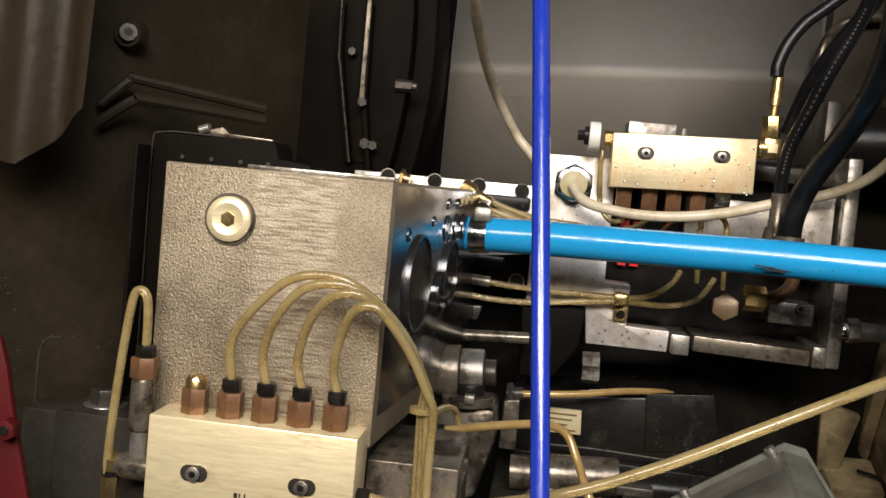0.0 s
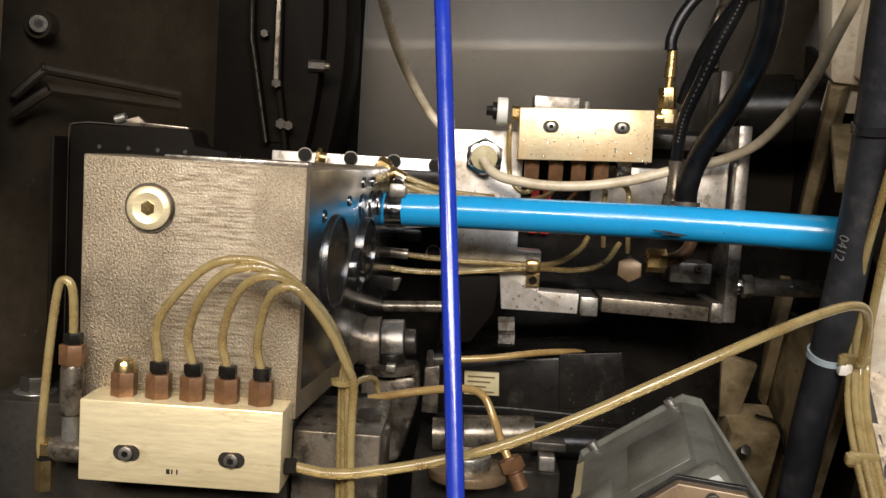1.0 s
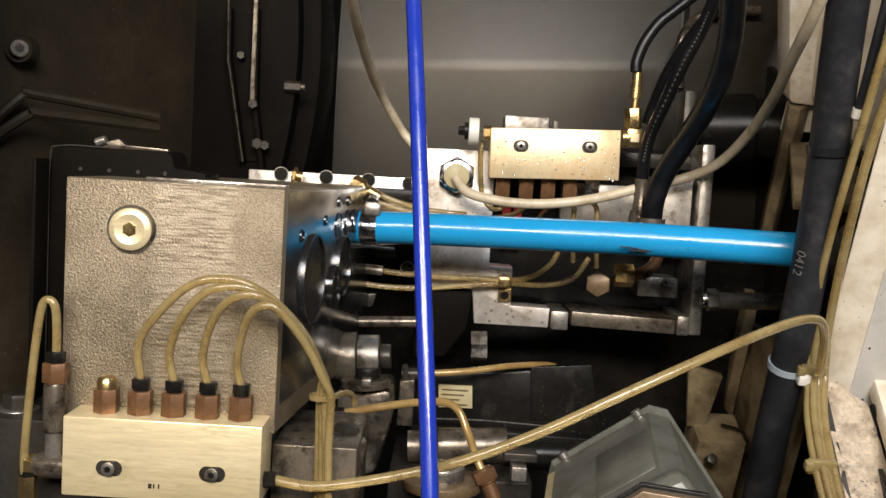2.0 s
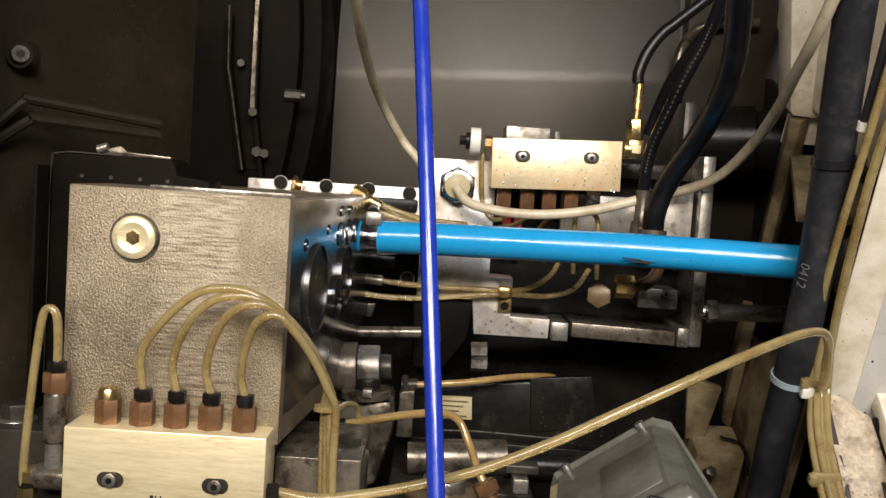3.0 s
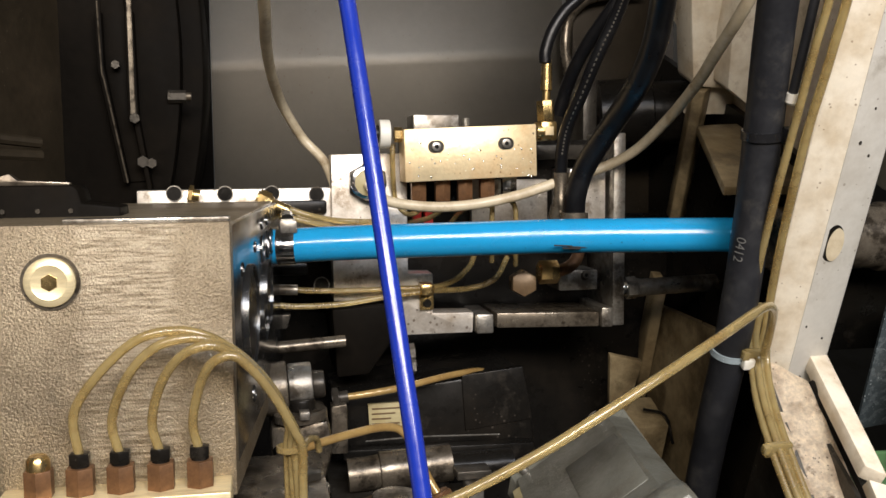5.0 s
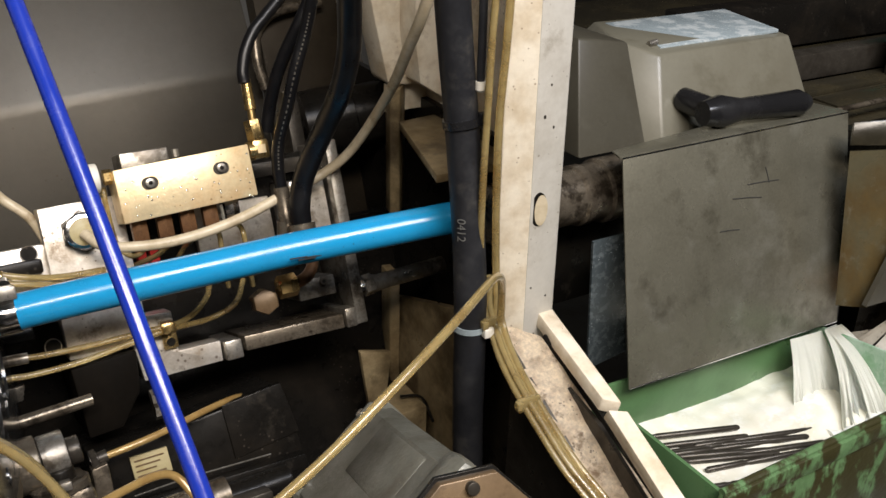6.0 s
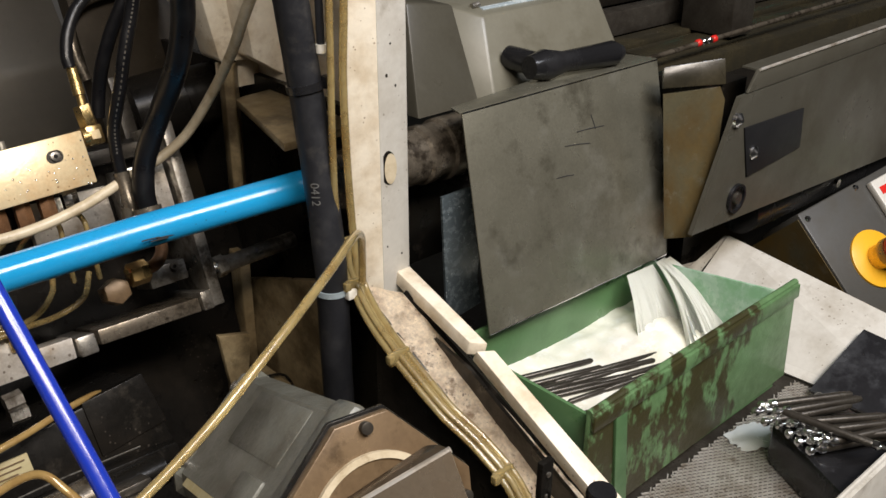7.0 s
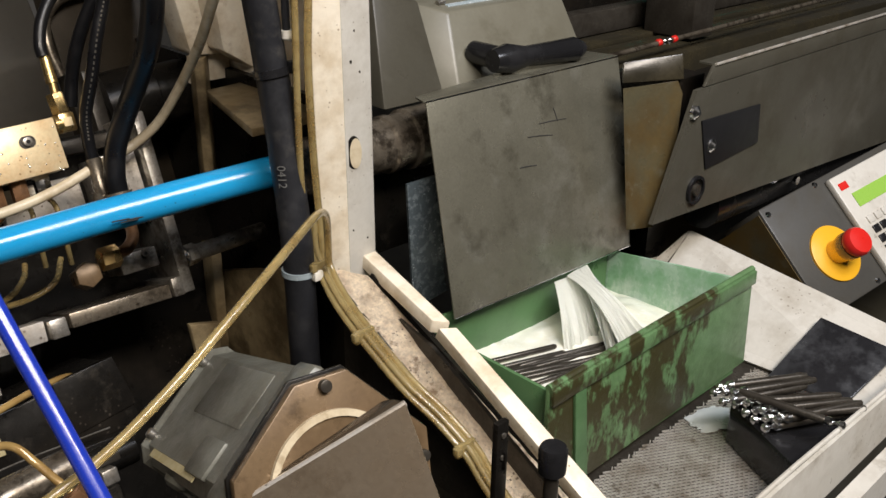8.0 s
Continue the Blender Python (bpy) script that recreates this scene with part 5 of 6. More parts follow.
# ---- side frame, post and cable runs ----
# Added black sheet: the shade inside the opening is its colour.
solo("wall_machine_side_shade", box(0.278, 0.284, 0.5, 1.0, 0.86, 1.24), BLACK_STEEL_AND_SHADE, "black sheet standing for the shade behind the side opening", "panel", FLAT, "structure")
solo("wall_machine_side_low", prism(((0.55, 1.105), (0.66, 1.065), (0.69, 1.053), (0.69, 0.86), (0.55, 0.86)), 0.262, 0.268, "x"), CREAM_OILY, "oil-stained lower side wall of the enclosure", "panel", FLAT, "structure")
solo("wall_machine_side", prism(((0.5, 1.24), (0.5, 1.75), (0.9, 1.75), (0.9, 1.3), (0.72, 1.25), (0.68, 1.24)), 0.284, 0.29, "x"), CREAM,
     "cream painted sheet metal side wall of the enclosure", "panel", FLAT, "structure")


def door_post():
    t = thing("door_post", "chipped cream painted door post with a round hole", "post", FLAT, (0.262, 0.49, 1.1))

    def lean(bm):
        for v in bm.verts:
            v.co.x += 0.012 * (1.2 - v.co.z)
        return bm

    def oval(x, z, rx, rz, y0, y1):
        return lean(prism([(x + rx * math.cos(2 * math.pi * k / 28), z + rz * math.sin(2 * math.pi * k / 28)) for k in range(28)], y0, y1, "y"))
    part("inner_flange", lean(prism(((0.2355, 0.489), (0.2545, 0.4815), (0.256, 0.4845), (0.237, 0.4925)), 1.125, 1.75, "z", 0.0008)), CREAM, t, "bright cream inner flange")
    part("face", lean(prism(((0.2545, 0.4815), (0.281, 0.4845), (0.283, 0.488), (0.283, 0.5), (0.2545, 0.4865)), 1.095, 1.75, "z", 0.001)), TRAY, t, "dull white front face")
    part("hole", oval(0.2615, 1.2175, 0.0066, 0.0118, 0.4818, 0.4826), BLACK_STEEL_AND_SHADE, t)
    part("hole_lip", oval(0.2632, 1.2165, 0.0052, 0.0108, 0.4815, 0.4822), CABLE, t, "cream edge inside the hole")
    for x, z, r in ((0.262, 1.28, 0.0009), (0.27, 1.272, 0.0007), (0.259, 1.16, 0.0006), (0.273, 1.15, 0.0006), (0.264, 1.122, 0.0008), (0.266, 1.3, 0.0006)):
        part("paint_chip", lean(prism([(x + r * (1 + 0.4 * math.sin(k * 2.3)) * math.cos(k * 0.9), z + 1.4 * r * math.sin(k * 0.9)) for k in range(7)], 0.4812 + (x - 0.2545) * 0.113, 0.482 + (x - 0.2545) * 0.113, "y")), DARK_STEEL, t, "dark chip in the paint")


door_post()


def sill():
    """Sloping lower edge of the door opening."""
    t = thing("door_sill", "crusted cream painted sloping door sill", "sill", FLAT, (0.25, 0.38, 1.0))
    a, b, c, d = Vector((0.236, 0.485, 1.14)), Vector((0.262, 0.47, 1.128)), Vector((0.3, 0.17, 0.946)), Vector((0.25, 0.17, 0.95))
    rows = []
    bm = bmesh.new()
    for i in range(41):
        s = i / 40
        row = []
        for k in range(9):
            u = k / 8
            p = a.lerp(d, s).lerp(b.lerp(c, s), u)
            row.append(bm.verts.new(p + Vector((0, 0, 0.0012 * noise.noise(p * 90) + 0.0007 * noise.noise(p * 260) - 0.006 * (1 - u) ** 3))))
        rows.append(row)
    for p, q in zip(rows, rows[1:]):
        for k in range(8):
            bm.faces.new((p[k], p[k + 1], q[k + 1], q[k]))
    bmesh.ops.solidify(bm, geom=bm.faces[:], thickness=0.003)
    part("crusted_face", bm, CREAM_ROUGH, t)
    part("inner_web", plate((a + Vector((0, 0, -0.006)), d + Vector((0, 0, -0.006)), d + Vector((0.03, 0, -0.06)), a + Vector((0.02, 0, -0.06))), 0.003), DARK_STEEL, t)
    part("channel", plate((b + Vector((0.001, 0, -0.001)), c + Vector((0.001, 0, -0.001)), c + Vector((0.016, 0, -0.008)), b + Vector((0.012, 0, -0.008))), 0.003), BLACK_STEEL_AND_SHADE, t)
    part("track_web", plate(((0.262, 0.5, 1.12), (0.259, 0.4, 1.1), (0.264, 0.17, 0.975), (0.264, 0.17, 0.87), (0.262, 0.5, 0.95)), 0.003), DARK_STEEL, t, "dark oily track side")
    part("strip", plate(((0.27, 0.5, 1.13), (0.257, 0.4, 1.112), (0.267, 0.393, 1.11), (0.282, 0.49, 1.127)), 0.01, bevel=0.001), CREAM, t, "cream painted strip")
    part("strip", plate(((0.254, 0.392, 1.113), (0.262, 0.17, 0.988), (0.278, 0.17, 0.99), (0.265, 0.386, 1.112)), 0.012, bevel=0.001), CREAM, t, "cream painted strip")
    return t


sill()


def black_conduit():
    t = thing("black_conduit_hose", "dusty black conduit hose strapped to the post", "hose", FLAT, (0.22, 0.49, 0.9))
    pts = ((0.196, 0.512, 1.5), (0.204, 0.511, 1.4), (0.2105, 0.51, 1.33), (0.2152, 0.508, 1.2836), (0.219, 0.502, 1.22), (0.2172, 0.491, 1.155), (0.2185, 0.491, 1.09), (0.2225, 0.495, 1.04), (0.232, 0.5, 0.9))
    part("hose", tube(pts, 0.011, 28, wobble=0.02), BLACK_HOSE, t)
    part("upper_tie", ring((0.2158, 0.5078, 1.2785), (0.2163, 0.507, 1.2735), 0.0124, 0.011), BLACK_PLASTIC, t)
    part("tie_head", box(0.2222, 0.229, 0.4945, 0.501, 1.2755, 1.2835, 0.001), BLACK_PLASTIC, t)
    part("lower_tie", ring((0.2172, 0.4905, 1.141), (0.2172, 0.4905, 1.137), 0.0122, 0.011), FILM, t, "pale plastic cable tie")
    part("tie_head", box(0.2195, 0.227, 0.475, 0.4815, 1.1345, 1.1415, 0.001), WHITE_PLASTIC, t)
    return t


black_conduit()


def part_number():
    """Figures printed along the black conduit."""
    cu = bpy.data.curves.new("scratch", "FONT")
    cu.body, cu.size, cu.align_x, cu.align_y = "0412", 0.0078, "CENTER", "CENTER"
    tmp = bpy.data.objects.new("scratch", cu)
    scene.collection.objects.link(tmp)
    me = bpy.data.meshes.new_from_object(tmp.evaluated_get(bpy.context.evaluated_depsgraph_get()))
    bpy.data.objects.remove(tmp)
    bm = bmesh.new()
    bm.from_mesh(me)
    bmesh.ops.subdivide_edges(bm, edges=bm.edges, cuts=1)
    out = (Vector((-0.12, 0.02, 1.43)) - Vector((0.216, 0.49, 1.21)))
    out = Vector((out.x, out.y, 0)).normalized()
    down = Vector((-0.03, -0.12, -1)).normalized()
    side = out.cross(down).normalized()
    for v in bm.verts:
        u, w = v.co.x, v.co.y
        a = w / 0.011 - 0.3
        v.co = Vector((0.2185, 0.5005, 1.209)) + down * u + (out * math.cos(a) + side * math.sin(a)) * 0.0117
    solo("printed_number", bm, PALE_PRINT, "pale figures printed along the black conduit", "print", FLAT)


part_number()

RUN = "lines strapped to the door post"
sill_run = [(0.2325, 0.4785, 1.138), (0.2285, 0.46, 1.1265), (0.2275, 0.4396, 1.1145), (0.229, 0.415, 1.0995), (0.232, 0.39, 1.084), (0.238, 0.3667, 1.07), (0.241, 0.3418, 1.0545), (0.238, 0.3227, 1.0435), (0.233, 0.28, 1.02), (0.225, 0.2, 0.97)]
post_run = [(0.232, 0.485, 1.7), (0.2325, 0.485, 1.4), (0.2312, 0.485, 1.33), (0.2288, 0.485, 1.2867), (0.2291, 0.485, 1.2428), (0.231, 0.485, 1.1995), (0.2337, 0.485, 1.165)]
pale_run = [(0.2265, 0.49, 1.7), (0.226, 0.49, 1.4), (0.224, 0.49, 1.33), (0.2233, 0.49, 1.2901), (0.2222, 0.49, 1.2431), (0.2229, 0.49, 1.1922), (0.226, 0.4875, 1.155)]
for upper, dx, dz, r, m, lab in ((post_run, 0, 0, 0.0026, NYLON, "oil-stained clear tube strapped along the post and sill"),
                                 (pale_run, -0.0056, -0.001, 0.0024, NYLON, "dirty clear tube strapped along the post and sill"),
                                 ([(0.2285, 0.486, 1.175), (0.2285, 0.485, 1.155)], -0.003, 0.003, 0.0023, NYLON, "clear tube strapped along the sill"),
                                 ([(0.235, 0.4845, 1.16)], 0.0036, 0.002, 0.0021, NYLON, "thin clear tube strapped along the sill")):
    solo("strapped_line", tube(upper + [(x + dx, y, z + dz) for x, y, z in sill_run], r, 12), m, lab, "tube", FLAT, group=RUN)
solo("cable_stub", tube(((0.2225, 0.502, 1.5), (0.2235, 0.5, 1.35), (0.2238, 0.5, 1.302)), 0.0026, 10), BLACK_HOSE, "black cable running beside the conduit hose", "cable", FLAT)
solo("white_cap", turned((0.2238, 0.4995, 1.303), (0.2239, 0.4995, 1.2965), ((0, 0.0036), (0.8, 0.0036), (1, 0.0025)), 14), WHITE_PLASTIC, "white plastic cap on the black cable", "cap", FLAT)
for x, y, z in ((0.2245, 0.43, 1.1095), (0.237, 0.345, 1.057), (0.2285, 0.4795, 1.142)):
    t = thing("cable_tie", "clear cable tie round the tubes on the sill", "cable tie", FLAT, (x, y, z), RUN)
    part("band", box(x - 0.0085, x + 0.0085, y - 0.0022, y + 0.0022, z - 0.004, z + 0.0052, 0.0012), NYLON, t)
    part("head", box(x - 0.0105, x - 0.0055, y - 0.004, y + 0.001, z - 0.001, z + 0.005, 0.001), NYLON, t)


def inner_bracket():
    t = thing("inner_bracket", "cream painted angle bracket with oily edge", "bracket", FLAT, (0.25, 0.62, 1.1))
    part("shelf", prism(((0.2451, 0.6436), (0.214, 0.533), (0.283, 0.533), (0.283, 0.648)), 1.226, 1.232, "z", 0.0008), CREAM_OILY, t, "oily cream shelf")
    part("back_plate", prism(((0.2465, 1.232), (0.283, 1.232), (0.283, 1.254), (0.247, 1.254)), 0.668, 0.672, "y"), CREAM, t)
    part("cheek", prism(((0.244, 0.656), (0.251, 0.653), (0.262, 0.665), (0.246, 0.668)), 1.15, 1.254, "z", 0.001), CREAM_OILY, t, "oil-stained cream edge")
    part("pillar", prism(((0.252, 0.672), (0.26, 0.668), (0.262, 0.69), (0.254, 0.692)), 0.93, 1.085, "z", 0.001), CREAM_OILY, t)
    part("cover", prism(((0.2465, 1.2555), (0.244, 1.259), (0.2338, 1.3046), (0.222, 1.36), (0.222, 1.6), (0.3, 1.6), (0.3, 1.252)), 0.66, 0.69, "y", 0.002), CREAM, t, "cream sheet metal cover")
    part("cover_step", prism(((0.2585, 1.262), (0.2535, 1.3), (0.2535, 1.6), (0.3, 1.6), (0.3, 1.235)), 0.635, 0.6595, "y", 0.0015), CREAM, t)


def lower_bracket():
    t = thing("lower_bracket", "oil-soaked cream bracket low beside the motor", "bracket", FLAT, (0.225, 0.62, 0.93))
    part("upright", prism(((0.199, 1.049), (0.2275, 1.041), (0.2225, 0.994), (0.207, 0.99)), 0.622, 0.628, "y", 0.001), CREAM_OILY, t)
    part("block", box(0.2115, 0.25, 0.6, 0.64, 0.93, 0.9935, 0.002), CREAM_OILY, t)
    part("strut", tube(((0.232, 0.615, 1.0), (0.25, 0.61, 0.996), (0.256, 0.6, 0.975)), 0.0012, 8, 4), BLACK_STEEL_AND_SHADE, t)
    part("bolt", cyl((0.222, 0.598, 0.975), (0.222, 0.59, 0.985), 0.0045, seg=6, bevel=0.0005), DARK_STEEL, t)


lower_bracket()

inner_bracket()


def hinged_guard():
    t = thing("sheet_guard", "bent oily sheet steel guard before the motor flange", "guard", FLAT, (0.09, 0.26, 1.1))
    a, b, c = Vector((0.1213, 0.2728, 1.1788)), Vector((0.0729, 0.3024, 1.1462)), Vector((0.1174, 0.2488, 1.1493))
    far = a + (b - a) * 2.0
    part("front_sheet", plate((a, far, far + (c - a) * 1.6, a + (c - a) * 1.6), 0.0015), GUARD, t)
    # Gleam on the bend, given by a paler metal than the sheet.
    part("bent_edge", tube((a, a.lerp(far, 0.5), far), 0.0016, 10, 2), ALU, t, "pale edge standing for the gleam along the bend")
    r0, r1 = Vector((0.1193, 0.2875, 1.1734)), Vector((0.0696, 0.3158, 1.1369))
    bm = bmesh.new()
    rows = []
    for k in range(9):
        s = k / 8
        lift = Vector((0, 0, 0.0015)) * math.sin(math.pi * s)
        rows.append([bm.verts.new(a.lerp(r0, s) + lift), bm.verts.new(far.lerp(r1 + (r1 - r0) * 0.6, s) + lift)])
    for p, q in zip(rows, rows[1:]):
        bm.faces.new((p[0], p[1], q[1], q[0]))
    bmesh.ops.solidify(bm, geom=bm.faces[:], thickness=0.0012)
    part("top_sheet", bm, GUARD, t)


hinged_guard()


def stop_bracket():
    t = thing("stop_bracket", "black drilled strip with a round rubber stop", "stop", FLAT, (0.19, 0.25, 1.07))
    p = Vector((0.1873, 0.2715, 1.1386))
    part("strip", box(p.x - 0.0045, p.x + 0.0045, p.y - 0.002, p.y + 0.002, p.z - 0.09, p.z, 0.0008), BLACK_STEEL_AND_SHADE, t)
    for dz in (-0.008, -0.022):
        part("hole", cyl(p + Vector((0, -0.0028, dz)), p + Vector((0, -0.001, dz)), 0.0016, seg=12), STEEL, t)
    q = Vector((0.1888, 0.2372, 1.1382))
    part("rubber_stop", turned(q + Vector((0, 0, -0.013)), q + Vector((0, 0, 0.002)), ((0, 0.0072), (0.85, 0.0076), (1, 0.0066))), BLACK_PLASTIC, t)
    part("stop_stem", cyl(q + Vector((0, 0, -0.05)), q + Vector((0, 0, -0.013)), 0.004), DARK_STEEL, t)
    part("arm", box(p.x, q.x, p.y - 0.004, p.y + 0.004, q.z - 0.03, q.z - 0.018, 0.001), BLACK_STEEL_AND_SHADE, t)


stop_bracket()

# ---- outside: headstock cover, shield, bar feed ----


def shield():
    t = thing("splash_shield", "scuffed galvanised splash shield bent at the top", "shield", FLAT, (0.44, 0.46, 1.08))
    o = Vector((0.333, 0.486, 1.239))
    m = Matrix.Translation(o) @ Matrix.Rotation(radians(-16.5), 4, "X")
    bm = prism(((0, 0), (0.2325, 0), (0.2285, -0.06), (0.2325, -0.061), (0.21, -0.168), (-0.012, -0.163)), 0, 0.0015, "y", 0.0004)
    bmesh.ops.transform(bm, matrix=m, verts=bm.verts)
    part("sheet", bm, GALV, t)
    part("top_lip", prism(((0.331, 0.487), (0.566, 0.487), (0.556, 0.525), (0.335, 0.5)), 1.2385, 1.24, "z", 0.0003), GALV, t)
    for x0, x1, z0, z1 in ((0.10, 0.13, -0.046, -0.05), (0.116, 0.15, -0.038, -0.04), (0.085, 0.105, -0.068, -0.07), (0.136, 0.139, -0.028, -0.04)):
        s = tube(((x0, -0.0002, z0), ((x0 + x1) / 2, -0.0003, (z0 + z1) / 2 + 0.0004), (x1, -0.0002, z1)), 0.0004, 6, 3)
        bmesh.ops.transform(s, matrix=m, verts=s.verts)
        part("scratch", s, INK, t, "dark scratch")
    for a, b in (((0, 0), (0.2325, 0)), ((0.2325, -0.062), (0.21, -0.167)), ((-0.011, -0.1627), (0.209, -0.1677))):
        s = tube(((a[0], 0.0004, a[1]), ((a[0] + b[0]) / 2, 0.0004, (a[1] + b[1]) / 2), (b[0], 0.0004, b[1])), 0.0007, 6, 3)
        bmesh.ops.transform(s, matrix=m, verts=s.verts)
        part("worn_or_lit_edge", s, CHROME, t, "bright worn sheet edge")


shield()
solo("plastic_strip", prism(((0.318, 1.178), (0.35, 1.178), (0.36, 1.15), (0.357, 1.1), (0.362, 1.075), (0.325, 1.07)), 0.49, 0.492, "y"), WET_STRIP, "milky plastic splash strip wet with coolant", "strip curtain", FLAT)


def spindle_nose():
    t = thing("spindle_tube", "brown oil-stained spindle tube with ring joints", "spindle", FLAT, (0.32, 0.56, 1.2))
    part("tube", turned((0.25, 0.525, (0.3453, 0.525, 1.199)[2]), (0.45, 0.525, (0.3453, 0.525, 1.199)[2]), ((0, 0.0205), (0.36, 0.0205), (0.37, 0.0225), (0.4, 0.0225), (0.41, 0.0215), (0.47, 0.0215), (0.48, 0.024), (1, 0.024)), 40), OILY_STEEL, t)
    part("lower_block", box(0.3, 0.42, 0.54, 0.6, 1.1, 1.17, 0.002), BLACK_STEEL_AND_SHADE, t)


spindle_nose()


def headstock():
    t = thing("headstock_cover", "olive grey headstock cover with sloping front", "machine cover", FLAT, (0.44, 0.6, 1.23))
    part("hood", loft(((0.408, 0.525, 1.222), (0.578, 0.527, 1.222), (0.61, 0.69, 1.222), (0.385, 0.69, 1.222), (0.385, 0.56, 1.222)),
                      ((0.426, 0.56, 1.283), (0.576, 0.5646, 1.283), (0.6, 0.664, 1.283), (0.4455, 0.664, 1.286), (0.406, 0.585, 1.29)), 0.002), HOOD, t)
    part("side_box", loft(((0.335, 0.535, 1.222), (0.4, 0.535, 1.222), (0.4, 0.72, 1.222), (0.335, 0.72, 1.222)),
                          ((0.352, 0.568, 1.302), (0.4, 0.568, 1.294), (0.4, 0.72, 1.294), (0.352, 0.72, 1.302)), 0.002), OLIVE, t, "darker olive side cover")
    # Blue-white reflection on the hood, laid on as a pale sheet.
    part("top_reflection", prism(((0.435, 0.569), (0.572, 0.573), (0.592, 0.655), (0.45, 0.655)), 1.2835, 1.2865, "z", 0.0006), FILM, t, "pale sheet coloured as the reflection on the hood top")
    handle = part("handle", turned((0.425, 0.507, 1.252), (0.527, 0.497, 1.25), ((0, 0.009), (0.15, 0.0125), (0.3, 0.0095), (0.35, 0.0085), (0.9, 0.0105), (1, 0.006))), BLACK_PLASTIC, t, "black plastic lever handle")
    part("pivot", cyl((0.437, 0.54, 1.252), (0.437, 0.5, 1.252), 0.0095), BLACK_PLASTIC, handle)
    part("hinge_pin", cyl((0.428, 0.575, 1.288), (0.436, 0.575, 1.289), 0.0025, seg=10), STEEL, t)
    part("bed_top", box(0.5, 1.7, 0.5, 1.0, 1.19, 1.2215, 0.002), BED_DARK, t, "oil-wet machine bed")
    for y, z in ((0.535, 1.2235), (0.568, 1.2265), (0.61, 1.2295)):
        part("bed_plate", box(0.62, 1.7, y, y + 0.027, 1.2215, z, 0.0008), BED_DARK, t, "oil-wet bed plate")


headstock()


def bar_feed():
    t = thing("bar_feed_housing", "long olive grey bar feed housing", "housing", FLAT, (1.0, 0.42, 1.1))
    part("front_panel", prism(((0.515, 1.118), (0.56, 1.226), (1.7, 1.236), (1.7, 1.05)), 0.4, 0.404, "y"), OLIVE, t)
    part("folded_lip", prism(((0.572, 1.227), (0.584, 1.244), (1.7, 1.256), (1.7, 1.237)), 0.4005, 0.4035, "y", 0.0006), OLIVE, t)
    part("lip_top", plate(((0.584, 0.4036, 1.243), (1.7, 0.4036, 1.255), (1.7, 0.416, 1.255), (0.584, 0.416, 1.243)), 0.0015), OLIVE, t)
    # Highlight along the lip, laid on as a thin bright tube.
    part("worn_or_lit_edge", tube(((0.585, 0.4003, 1.2442), (1.1, 0.4003, 1.2498), (1.7, 0.4003, 1.2562)), 0.0013, 8, 2), ALU, t, "bright tube standing for the highlight on the fold")
    part("top", prism(((0.406, 1.19), (0.5, 1.2), (0.5, 1.192), (0.406, 1.182)), 0.62, 1.7, "x"), BLACK_STEEL_AND_SHADE, t)
    part("flap", plate(((0.5333, 0.455, 1.2213), (0.5299, 0.435, 1.0983), (0.5243, 0.405, 1.1122), (0.55, 0.408, 1.1543), (0.5625, 0.415, 1.2203), (0.5614, 0.42, 1.2301)), -0.003), OLIVE_STAINED, t, "yellow-stained olive flap")
    part("upper_flap", plate(((0.5399, 0.462, 1.2419), (0.5355, 0.457, 1.2253), (0.5788, 0.425, 1.228), (0.5812, 0.43, 1.2489)), -0.004, bevel=0.001), BED_DARK, t)
    # Black block in place of the unlit hollow behind the panel.
    part("cavity_shade", box(0.565, 0.62, 0.43, 0.49, 1.12, 1.226), BLACK_STEEL_AND_SHADE, t)
    part("badge_plate", prism(((0.572, 1.198), (0.671, 1.195), (0.677, 1.157), (0.588, 1.151)), 0.3985, 0.4, "y", 0.0002), DARK_PLATE, t, "dark blank plate")
    for x, z in ((0.5585, 1.208), (0.592, 1.172)):
        part("dome_screw", turned((x, 0.4, z), (x, 0.394, z), ((0, 0.0065), (0.5, 0.006), (1, 0.002)), 18), CHROME, t)
    c = Vector((0.5755, 0.4, 1.135))
    part("port_ring", ring(c + OUT * 0.003, c, 0.013, 0.0105), BLACK_PLASTIC, t)
    part("port", cyl(c + OUT * 0.001, c, 0.0105, seg=24), BLACK_STEEL_AND_SHADE, t)
    part("port_knob", turned(c, c + OUT * 0.004, ((0, 0.006), (1, 0.005))), DARK_STEEL, t)
    part("guide_rod", cyl((0.52, 0.5, 1.235), (1.6, 0.52, 1.245), 0.0024), OILY_STEEL, t, "oily guide rod")
    for x in (0.65, 0.676):
        part("red_ring", turned((x, 0.502, 1.237), (x + 0.006, 0.5022, 1.237), ((0, 0.002), (0.2, 0.0034), (0.8, 0.0034), (1, 0.002))), RED, t)
    for x in (0.6585, 0.667):
        part("bright_ring", turned((x, 0.502, 1.237), (x + 0.005, 0.5022, 1.237), ((0, 0.002), (0.3, 0.0033), (0.7, 0.0033), (1, 0.002))), CHROME, t)
    part("far_rail", box(0.6, 1.7, 0.6, 0.62, 1.225, 1.25, 0.002), DARK_STEEL, t)
    part("far_rail", box(0.6, 1.7, 0.7, 0.74, 1.225, 1.27, 0.002), BLACK_STEEL_AND_SHADE, t)
    part("support_block", box(0.74, 0.78, 0.52, 0.58, 1.225, 1.29, 0.002), DARK_STEEL, t)
    # Added black wall and block: darkness behind and below the housing.
    part("shade_wall", box(0.6, 1.9, 1.0, 1.02, 1.2, 1.9), BLACK_STEEL_AND_SHADE, t)
